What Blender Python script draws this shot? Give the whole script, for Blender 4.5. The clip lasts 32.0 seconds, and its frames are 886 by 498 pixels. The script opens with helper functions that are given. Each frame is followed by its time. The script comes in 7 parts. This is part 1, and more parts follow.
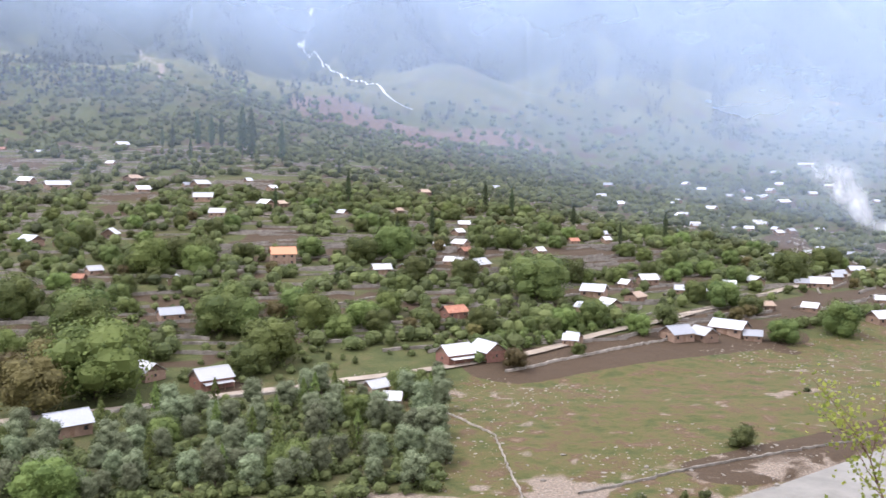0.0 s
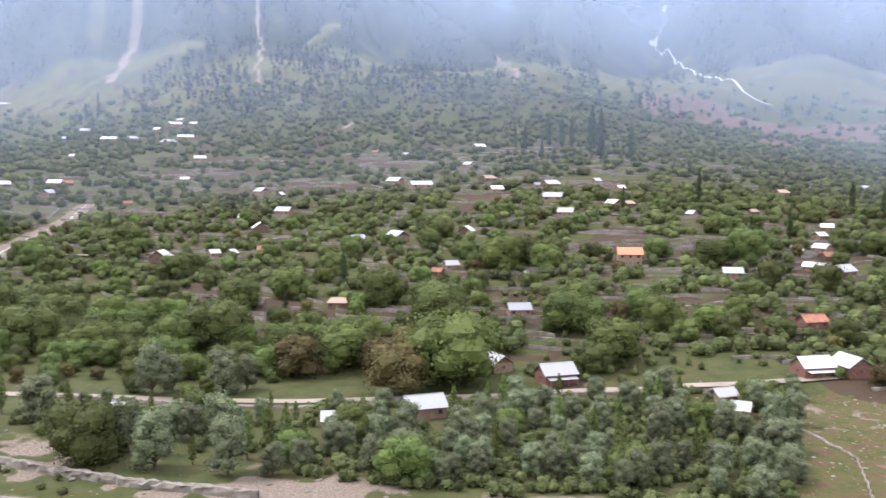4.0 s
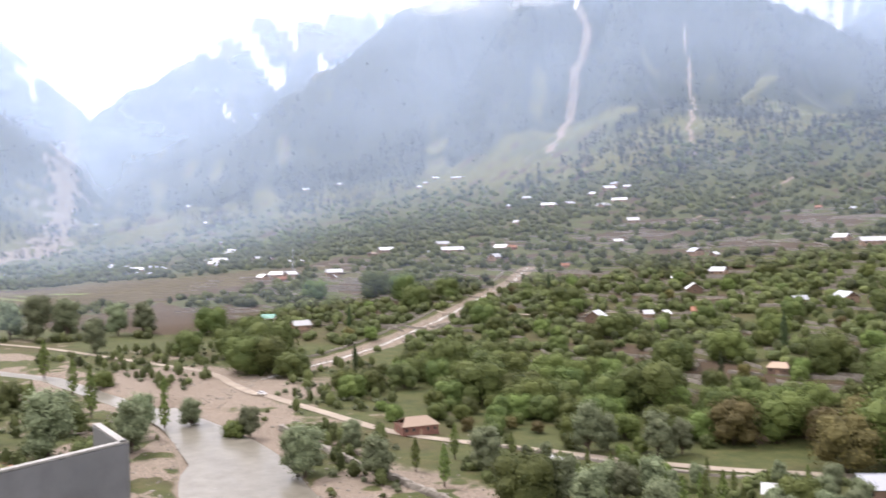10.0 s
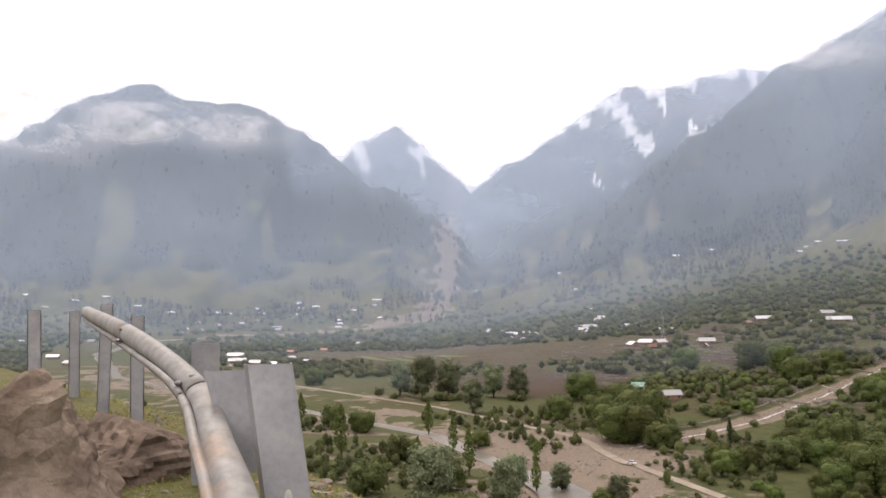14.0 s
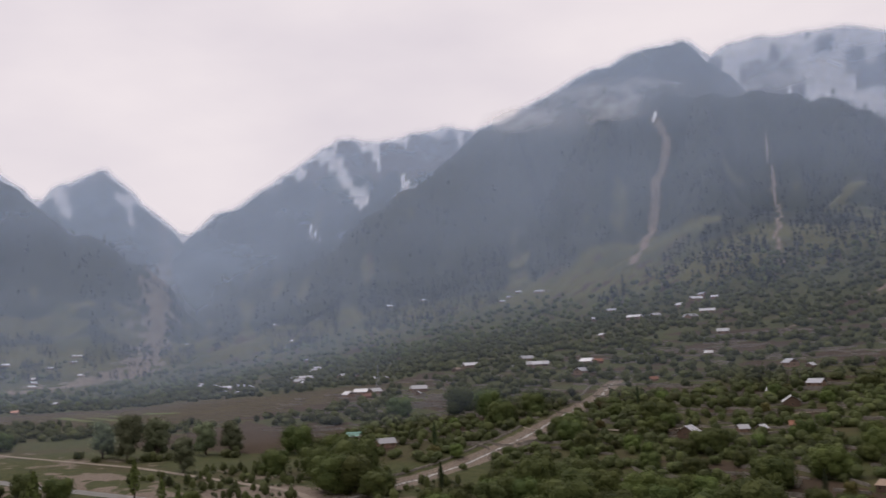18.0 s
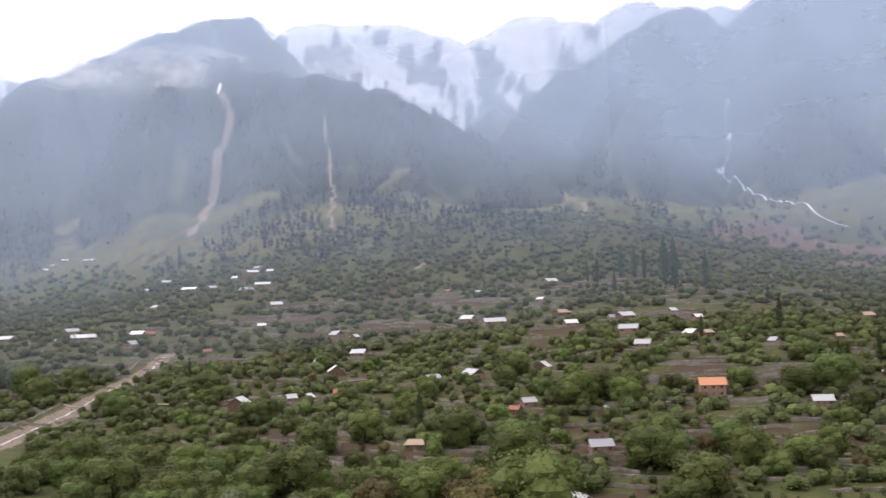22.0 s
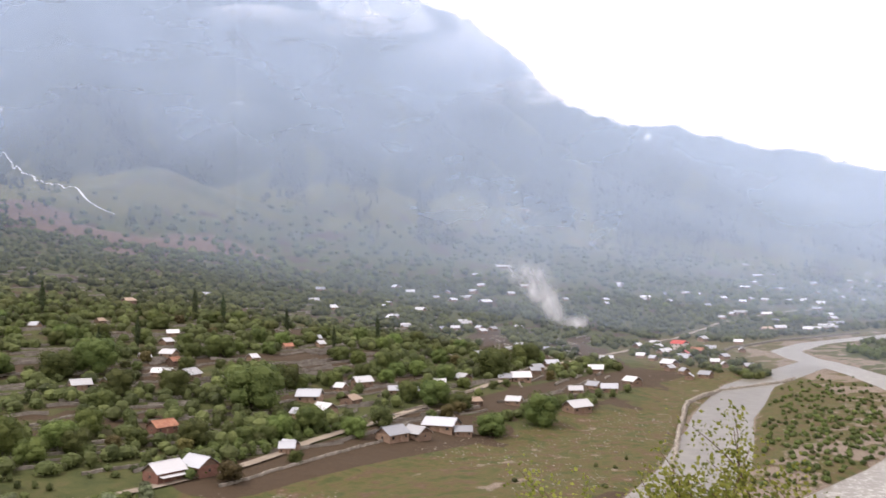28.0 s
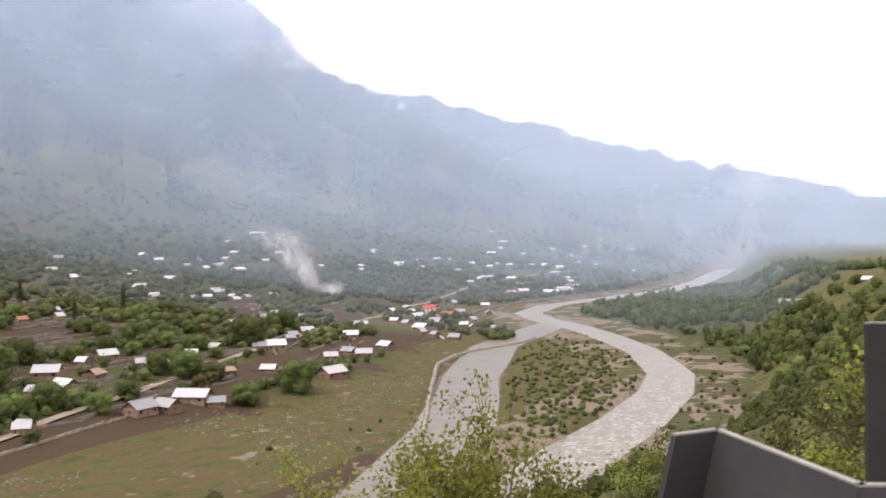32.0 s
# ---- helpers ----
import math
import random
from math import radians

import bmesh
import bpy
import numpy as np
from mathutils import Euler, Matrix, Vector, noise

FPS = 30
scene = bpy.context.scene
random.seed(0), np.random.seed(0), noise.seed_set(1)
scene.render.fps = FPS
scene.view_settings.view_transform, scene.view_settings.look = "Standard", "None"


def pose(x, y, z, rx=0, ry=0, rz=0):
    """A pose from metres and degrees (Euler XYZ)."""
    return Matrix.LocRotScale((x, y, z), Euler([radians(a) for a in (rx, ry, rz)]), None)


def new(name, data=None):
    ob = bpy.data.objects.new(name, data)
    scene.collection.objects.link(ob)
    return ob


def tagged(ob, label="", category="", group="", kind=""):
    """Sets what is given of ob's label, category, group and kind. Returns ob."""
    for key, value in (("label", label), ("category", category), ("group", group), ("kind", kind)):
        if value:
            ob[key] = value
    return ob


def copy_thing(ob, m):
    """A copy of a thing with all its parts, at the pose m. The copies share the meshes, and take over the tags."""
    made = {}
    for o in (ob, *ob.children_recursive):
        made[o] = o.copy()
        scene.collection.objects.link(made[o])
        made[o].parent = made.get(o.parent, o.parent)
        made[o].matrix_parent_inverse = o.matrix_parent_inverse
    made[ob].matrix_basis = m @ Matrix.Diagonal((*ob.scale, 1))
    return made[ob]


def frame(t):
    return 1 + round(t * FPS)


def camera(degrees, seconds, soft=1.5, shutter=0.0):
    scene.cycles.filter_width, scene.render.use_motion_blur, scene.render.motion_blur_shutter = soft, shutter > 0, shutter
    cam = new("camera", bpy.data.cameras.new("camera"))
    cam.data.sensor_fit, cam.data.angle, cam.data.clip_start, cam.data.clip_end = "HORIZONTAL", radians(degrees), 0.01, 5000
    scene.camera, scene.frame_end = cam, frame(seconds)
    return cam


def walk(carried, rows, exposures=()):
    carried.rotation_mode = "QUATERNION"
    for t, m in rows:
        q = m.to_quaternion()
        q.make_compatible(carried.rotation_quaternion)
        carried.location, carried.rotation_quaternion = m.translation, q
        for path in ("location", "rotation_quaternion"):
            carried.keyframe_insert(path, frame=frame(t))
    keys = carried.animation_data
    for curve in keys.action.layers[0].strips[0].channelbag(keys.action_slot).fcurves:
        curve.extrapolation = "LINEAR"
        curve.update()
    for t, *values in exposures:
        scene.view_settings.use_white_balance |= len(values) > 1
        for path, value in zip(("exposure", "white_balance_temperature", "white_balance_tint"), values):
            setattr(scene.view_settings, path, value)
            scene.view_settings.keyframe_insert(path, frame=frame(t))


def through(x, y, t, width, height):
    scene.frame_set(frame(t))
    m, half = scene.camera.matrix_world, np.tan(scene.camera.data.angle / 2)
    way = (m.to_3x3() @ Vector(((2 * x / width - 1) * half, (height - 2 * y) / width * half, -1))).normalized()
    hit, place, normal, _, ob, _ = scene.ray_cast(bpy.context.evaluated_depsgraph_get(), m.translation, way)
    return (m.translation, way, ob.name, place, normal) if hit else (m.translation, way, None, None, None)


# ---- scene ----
cam = camera(50.43, 32.0, soft=1.5, shutter=0.5)
# seconds, sway of the hand (metres), turn (degrees)
PATH = [
    (0.0, 0.00, 0.00, 0.00, 85.49, -0.44, 0.10), (0.5, 0.00, 0.00, 0.00, 85.19, -0.53, 2.26), (1.0, 0.00, 0.00, 0.00, 85.15, -0.33, 4.49),
    (1.5, 0.00, 0.00, 0.00, 85.16, -0.39, 7.10), (2.0, 0.00, 0.00, 0.00, 85.55, -0.53, 9.84), (2.5, 0.00, 0.00, 0.00, 85.70, -0.21, 12.10),
    (3.0, 0.00, 0.00, 0.00, 85.69, 0.09, 15.49), (3.5, 0.00, 0.00, 0.00, 85.42, -0.25, 18.24), (5.5, 0.00, 0.00, 0.00, 86.30, 0.66, 30.26),
    (6.0, 0.00, 0.00, 0.00, 86.68, 0.36, 33.89), (6.5, 0.00, 0.00, 0.00, 87.99, 0.68, 39.07), (7.0, 0.00, 0.00, 0.00, 89.95, 0.82, 40.60),
    (7.5, 0.00, 0.00, 0.00, 90.56, -0.99, 40.26), (8.0, 0.00, 0.00, 0.00, 90.64, 0.02, 35.92), (8.5, 0.00, 0.00, 0.00, 87.52, 0.53, 34.39),
    (9.0, 0.00, 0.00, 0.00, 88.25, 0.91, 38.30), (9.5, 0.00, 0.00, 0.00, 88.04, 1.28, 41.88), (10.0, 0.00, 0.00, 0.00, 89.34, 1.41, 46.89),
    (10.5, 0.00, 0.00, 0.00, 89.74, 0.67, 51.04), (11.0, 0.00, -0.02, 0.01, 89.81, 0.12, 54.80), (11.5, 0.00, -0.04, 0.01, 90.17, -0.32, 57.77),
    (12.0, 0.00, -0.06, 0.02, 90.51, -0.62, 60.15), (12.5, 0.00, -0.08, 0.02, 91.03, -0.21, 62.73), (13.0, 0.00, -0.10, 0.03, 91.93, 0.36, 65.85),
    (13.5, 0.00, -0.12, 0.03, 92.65, 0.40, 67.96), (15.5, 0.00, -0.13, 0.06, 97.73, 2.91, 69.11), (16.0, 0.00, -0.13, 0.05, 97.83, 2.51, 65.04),
    (16.5, 0.00, -0.13, 0.05, 97.69, 2.71, 61.35), (17.0, 0.00, -0.12, 0.05, 97.28, 2.61, 57.60), (17.5, 0.00, -0.11, 0.04, 97.00, 2.74, 54.71),
    (18.0, 0.00, -0.10, 0.04, 96.48, 2.27, 51.99), (18.5, 0.00, -0.10, 0.04, 95.69, 2.00, 48.50), (19.0, 0.00, -0.09, 0.03, 95.75, 2.21, 44.84),
    (19.5, 0.00, -0.08, 0.03, 95.90, 2.22, 40.63), (20.0, 0.00, -0.07, 0.03, 95.52, 2.65, 36.70), (20.5, 0.00, -0.06, 0.02, 95.21, 1.95, 34.73),
    (21.0, 0.00, -0.05, 0.02, 94.31, 2.25, 31.92), (21.5, 0.00, -0.04, 0.02, 93.96, 2.44, 28.77), (22.0, 0.00, -0.04, 0.01, 93.80, 2.13, 25.44),
    (22.5, 0.00, -0.03, 0.01, 93.58, 1.91, 23.96), (23.0, 0.00, -0.02, 0.01, 93.38, 1.54, 21.63), (23.5, 0.00, -0.01, 0.00, 93.57, 1.58, 16.36),
    (24.0, 0.00, 0.00, 0.00, 93.08, 1.69, 10.41), (24.5, 0.00, 0.00, 0.00, 93.07, 1.49, 6.21), (25.0, 0.00, 0.00, 0.00, 92.78, 1.71, 1.49),
    (25.5, 0.00, 0.00, 0.00, 92.93, 1.27, -2.43), (26.0, 0.00, 0.00, 0.00, 93.54, 1.23, -6.64), (26.5, 0.00, 0.00, 0.00, 93.78, 0.69, -9.70),
    (28.5, 0.00, 0.00, 0.00, 90.58, 0.95, -19.35), (29.0, 0.00, 0.00, 0.00, 89.17, 1.23, -20.82), (29.5, 0.00, 0.00, 0.00, 87.65, 0.80, -21.34),
    (30.0, 0.00, 0.00, 0.00, 86.62, 0.50, -24.04), (30.5, 0.00, 0.00, 0.00, 86.25, 0.66, -26.26), (31.0, 0.00, -0.00, 0.01, 87.30, 0.78, -27.87),
    (31.5, 0.01, -0.01, 0.03, 88.36, 1.07, -30.06), (32.0, 0.01, -0.01, 0.06, 89.64, 0.75, -32.06),
]

walk(cam, [(t, pose(x, y, 65.0 + z, rx, ry, rz)) for t, x, y, z, rx, ry, rz in PATH],
     exposures=[(0, 0.8, 5950, 15), (6, 0.7, 6050, 15), (9, 0.75, 6350, 15), (11, 0.6, 6500, 15), (12, 0.38, 6900, 15), (13.5, 0.18, 7100, 15), (15.5, -0.8, 6600, 17), (19.5, -1.05, 6500, 17), (21, -0.25, 6420, 16), (23, 0.1, 6480, 16), (26, 0.2, 6600, 16), (32, 0.15, 6820, 15)])

# ---- overcast daylight ----
world = bpy.data.worlds.new("overcast_sky")
scene.world = world
world.use_nodes = True
wt = world.node_tree
SUN_UP, SUN_TURN = 56.0, -95.0
sky = wt.nodes.new("ShaderNodeTexSky")
sky.sky_type, sky.sun_disc = "NISHITA", False
sky.sun_elevation, sky.sun_rotation = radians(SUN_UP), radians(SUN_TURN)
sky.air_density, sky.dust_density = 1.0, 3.0
clear, deck, blend = wt.nodes["Background"], wt.nodes.new("ShaderNodeBackground"), wt.nodes.new("ShaderNodeMixShader")
clear.inputs["Strength"].default_value = 0.1
wt.links.new(sky.outputs["Color"], clear.inputs["Color"])
tex = wt.nodes.new("ShaderNodeTexCoord")
stretch = wt.nodes.new("ShaderNodeMapping")
stretch.inputs["Scale"].default_value = (1, 1, 2.6)
wt.links.new(tex.outputs["Generated"], stretch.inputs["Vector"])
billow = wt.nodes.new("ShaderNodeTexNoise")
billow.inputs["Scale"].default_value, billow.inputs["Detail"].default_value = 2.6, 6.0
wt.links.new(stretch.outputs["Vector"], billow.inputs["Vector"])
tone = wt.nodes.new("ShaderNodeValToRGB")
tone.color_ramp.elements[0].position, tone.color_ramp.elements[0].color = 0.35, (0.84, 0.80, 0.83, 1)
tone.color_ramp.elements[1].position, tone.color_ramp.elements[1].color = 0.68, (1.0, 0.95, 0.94, 1)
wt.links.new(billow.outputs["Fac"], tone.inputs["Fac"])
wt.links.new(tone.outputs["Color"], deck.inputs["Color"])
deck.inputs["Strength"].default_value = 1.9
blend.inputs[0].default_value = 0.88
wt.links.new(clear.outputs[0], blend.inputs[1])
wt.links.new(deck.outputs[0], blend.inputs[2])
wt.links.new(blend.outputs[0], wt.nodes["World Output"].inputs["Surface"])
sun = new("sun", bpy.data.lights.new("sun", "SUN"))
sun.data.energy, sun.data.angle, sun.data.color = 2.2, radians(11), (1.0, 0.95, 0.88)
sun.rotation_euler = (radians(90 - SUN_UP), 0, radians(180 - SUN_TURN))


# ---- the lie of the land ----
def hash2(i, j, k):
    n = (i.astype(np.int64) * 374761393 + j.astype(np.int64) * 668265263 + k * 974634757) & 0x7FFFFFFF
    n = ((n ^ (n >> 13)) * 1274126177) & 0x7FFFFFFF
    return ((n ^ (n >> 16)) & 0xFFFF) / 65535.0


def value_noise(x, y, size, k=0):
    """Smooth noise from 0 to 1 whose bumps are about size metres wide."""
    x, y = np.asarray(x, float) / size, np.asarray(y, float) / size
    i, j = np.floor(x), np.floor(y)
    u, v = x - i, y - j
    u, v = u * u * (3 - 2 * u), v * v * (3 - 2 * v)
    a, b, c, d = hash2(i, j, k), hash2(i + 1, j, k), hash2(i, j + 1, k), hash2(i + 1, j + 1, k)
    return (a * (1 - u) + b * u) * (1 - v) + (c * (1 - u) + d * u) * v


def fbm(x, y, size, k=0, octaves=4):
    total, amp, norm = 0.0, 1.0, 0.0
    for o in range(octaves):
        total = total + amp * value_noise(x, y, size / 2 ** o, k + o)
        norm += amp
        amp *= 0.5
    return total / norm


def step01(x, a, b):
    u = np.clip((np.asarray(x, float) - a) / (b - a), 0, 1)
    return u * u * (3 - 2 * u)


def to_line(x, y, line):
    """Distance to a polyline, signed (positive on its left), and the metres walked along it."""
    x, y = np.asarray(x, float), np.asarray(y, float)
    best, sign, along, walked = np.full(x.shape, 1e9), np.ones(x.shape), np.zeros(x.shape), 0.0
    for (ax, ay), (bx, by) in zip(line[:-1], line[1:]):
        ux, uy = bx - ax, by - ay
        n = math.hypot(ux, uy)
        s = np.clip(((x - ax) * ux + (y - ay) * uy) / n ** 2, 0, 1)
        d = np.hypot(x - ax - s * ux, y - ay - s * uy)
        near = d < best
        best = np.where(near, d, best)
        sign = np.where(near, np.where(ux * (y - ay) - uy * (x - ax) >= 0, 1.0, -1.0), sign)
        along = np.where(near, walked + s * n, along)
        walked += n
    return best * sign, along


def bent(az, r):
    return (r * math.sin(radians(az)), r * math.cos(radians(az)))


EYE_Z = 65.0
RIVER = [(-4725, 1890), (-2970, 1161), (-1755, 567), (-1215, 270), (-675, 148), (-446, 165), (-310, 159), (-216, 128), (-54, 135), (68, 165), (132, 184), (161, 205), (193, 227), (239, 254), (298, 295), (340, 333), (368, 370), (398, 412), (423, 458), (450, 512), (474, 568), (494, 630), (530, 700), (610, 766), (771, 835), (918, 894), (1120, 1033), (1620, 1418), (2565, 2160), (5400, 4455)]
# the water leaves the valley's axis upstream and winds below the far mountain
WATERCOURSE = [(-4725, 1890), (-2970, 1161), (-2420, 930), (-2160, 786), (-1922, 560), (-1790, 390), (-1780, 240), (-1650, 90), (-1300, 20), (-900, 30), (-675, 100)] + RIVER[5:]
SIDE_CHANNEL = [(40, 158), (81, 186), (119, 216), (182, 284), (256, 385), (344, 489), (425, 554), (486, 601)]
POND = [(-338, 169), (-277, 159), (-243, 143), (-223, 131), (-192, 119), (-162, 116)]
TORRENT = [(-338, 178), (-352, 205), (-372, 232), (-394, 285), (-401, 330), (-414, 375), (-432, 416), (-454, 465), (-470, 510), (-488, 538), (-500, 559)]
ROAD = [(-1250, 190), (-945, 135), (-765, 147), (-556, 205), (-405, 223), (-328, 207), (-267, 201), (-235, 197), (-190, 213), (-131, 230), (-68, 265), (-1, 301), (30, 321), (74, 363), (128, 418), (189, 481), (310, 634), (446, 796), (648, 986), (1080, 1296)]
EDGE = [(-3000, -1500), (-300, -190), (-60, -26), (-26, -6), (-18, -1.5), (-8, 0.5), (-4.8, 1.05), (-3.6, 1.25), (0, 1.1), (5, 1.7), (30, 7), (110, 34), (190, 72), (258, 109), (306, 146), (375, 204),
        (600, 412), (1000, 790), (2000, 1640), (4000, 3200)]
# crests: azimuth, elevation (degrees) and distance from the overlook, and how fast the flank falls away
RIDGES = [
    (640, [(-110, 9, 3350), (-94, 11.0, 3350), (-91, 13.1, 3350), (-86, 14.1, 3350), (-80.4, 13.1, 3350), (-77, 11.7, 3350), (-74.3, 9.7, 3250), (-70.9, 8.0, 3250), (-68.2, 5.8, 3250), (-66.5, 3.5, 3250)]),
    (600, [(-76, 9.5, 4776), (-71.8, 12.0, 4776), (-69.4, 9.9, 4776), (-66, 7.0, 4776)]),
    (700, [(-68.5, 6.5, 4500), (-67.1, 8.0, 4500), (-63.9, 9.9, 4500), (-61, 11.7, 4500), (-57.8, 13.2, 4500), (-54.4, 13.1, 4500), (-50, 13.5, 4500)]),
    (760, [(-69, 2.4, 3433), (-67, 3.3, 3433), (-60.9, 6.2, 3350), (-55, 9.1, 3297), (-52.5, 11.1, 3244), (-50.1, 12.8, 3244), (-47.2, 14.1, 3244), (-42.6, 16.2, 3297), (-37.6, 17.8, 3350), (-36.2, 17.3, 3392), (-34.2, 15.7, 3517)]),
    (560, [(-41, 14.6, 2606), (-36.1, 14.5, 2553), (-32.4, 14.2, 2500), (-28, 13.5, 2500), (-24.9, 12.0, 2500), (-22.9, 11.0, 2500), (-21.1, 9.6, 2500)]),
    (620, [(-36, 16.3, 4500), (-34.5, 16.8, 4500), (-32.8, 17.2, 4500), (-30.7, 17.4, 4500), (-28.2, 17.4, 4500), (-26.4, 17.1, 4500), (-23.4, 16.0, 4500), (-21.7, 16.7, 4500), (-20.3, 17.0, 4500), (-17.6, 17.0, 4500), (-15.6, 16.7, 4433), (-14.3, 17.3, 4433), (-12.7, 17.7, 4433), (-8, 17.2, 4433)]),
    (620, [(-22.5, 9.6, 2950), (-21.5, 10.6, 3000), (-20.2, 11.9, 3050), (-17.7, 14.1, 3150), (-15.7, 15.1, 3250), (-13.2, 16.5, 3350), (-11.1, 17.5, 3400), (-9.5, 17.2, 3450), (-7.9, 16.1, 3500), (-6.2, 17.2, 3500), (-4.2, 18.0, 3500), (-2.1, 17.9, 3500), (1.3, 17.0, 3500), (3.4, 17.8, 3500), (5.5, 18.2, 3500), (7.6, 17.7, 3500), (9.7, 16.8, 3500), (12.7, 15.2, 3450), (15.8, 14.7, 3400), (17.8, 13.0, 3350), (20.4, 10.8, 3250)]),
    (500, [(8, 15.5, 4400), (10.4, 17.0, 4400), (12.1, 17.7, 4400), (14.5, 17.3, 4400), (16.6, 16.5, 4400), (18.9, 15.7, 4400), (20.5, 14.4, 4400), (21.8, 13.3, 4400), (24, 10.5, 4400)]),
    (300, [(-11.1, 17.0, 3350), (-12.5, 13.6, 2850), (-14.0, 10.4, 2400), (-15.5, 7.4, 2050), (-16.6, 5.2, 1850)]),
    (300, [(-4.2, 17.4, 3450), (-4.6, 14.2, 3000), (-3.6, 10.8, 2500), (-2.0, 7.8, 2100), (0.5, 5.0, 1800)]),
    (300, [(0.5, 14.4, 3200), (4.0, 12.2, 2750), (6.7, 10.6, 2500), (8.4, 9.4, 2350), (10.8, 6.9, 2150), (12.8, 4.8, 1950), (14.5, 3.4, 1800)]),
    (280, [(7.5, 16.0, 3450), (11.7, 13.3, 3150), (14.4, 11.2, 2900), (17.0, 9.0, 2650), (19.3, 6.9, 2450), (22.0, 4.6, 2200)]),
    (280, [(13.3, 11.6, 2950), (16.5, 9.6, 2700), (20.6, 7.2, 2450), (24.6, 5.2, 2250), (28.0, 3.5, 2050), (31.4, 1.7, 1900)]),
    (330, [(17.8, 13.0, 3350), (20.4, 10.8, 3150), (22.6, 9.4, 2950), (25.7, 7.5, 2750), (28.7, 5.7, 2600), (32.0, 4.0, 2450), (36, 2.2, 2350)]),
    (240, [(-47.2, 13.6, 3100), (-46.5, 10.2, 2600), (-46.8, 7.2, 2200), (-48, 4.6, 1900)]),
    (220, [(-41.5, 14.0, 2550), (-42.5, 10.4, 2200), (-43.2, 6.8, 1850)]),
    (200, [(-35.8, 14.2, 2500), (-35.6, 10.6, 2150), (-35.4, 6.8, 1800)]),
    (220, [(-28, 13.2, 2450), (-27.4, 9.6, 2100), (-27.6, 6.0, 1750)]),
    (560, [(21.5, 11.5, 3900), (24.5, 10.6, 3900), (27.2, 9.6, 3900), (30.0, 7.9, 3800), (32.7, 6.5, 3700), (36.1, 5.1, 3600), (39.5, 3.7, 3500), (42.8, 2.7, 3400), (47.7, 1.7, 3300), (53, 0.8, 3300)]),
    (700, [(28, 9.2, 4638), (33.7, 8.4, 4638), (36.1, 7.6, 4638), (38.9, 7.2, 4638), (42.9, 6.3, 4638), (47.1, 5.4, 4638), (49.6, 4.0, 4638), (54, 2.4, 4638)]),
    (600, [(47, 5.3, 4880), (49.6, 5.0, 4880), (53.9, 4.2, 4880), (57.1, 3.3, 4880), (66, 3.6, 4880), (80, 6, 4707)]),
]


def crest_line(points):
    return [bent(a, r) for a, e, r in points], [EYE_Z + r * math.tan(radians(e)) for a, e, r in points]


def top_high(points):
    return max(r for a, e, r in points) > 4000


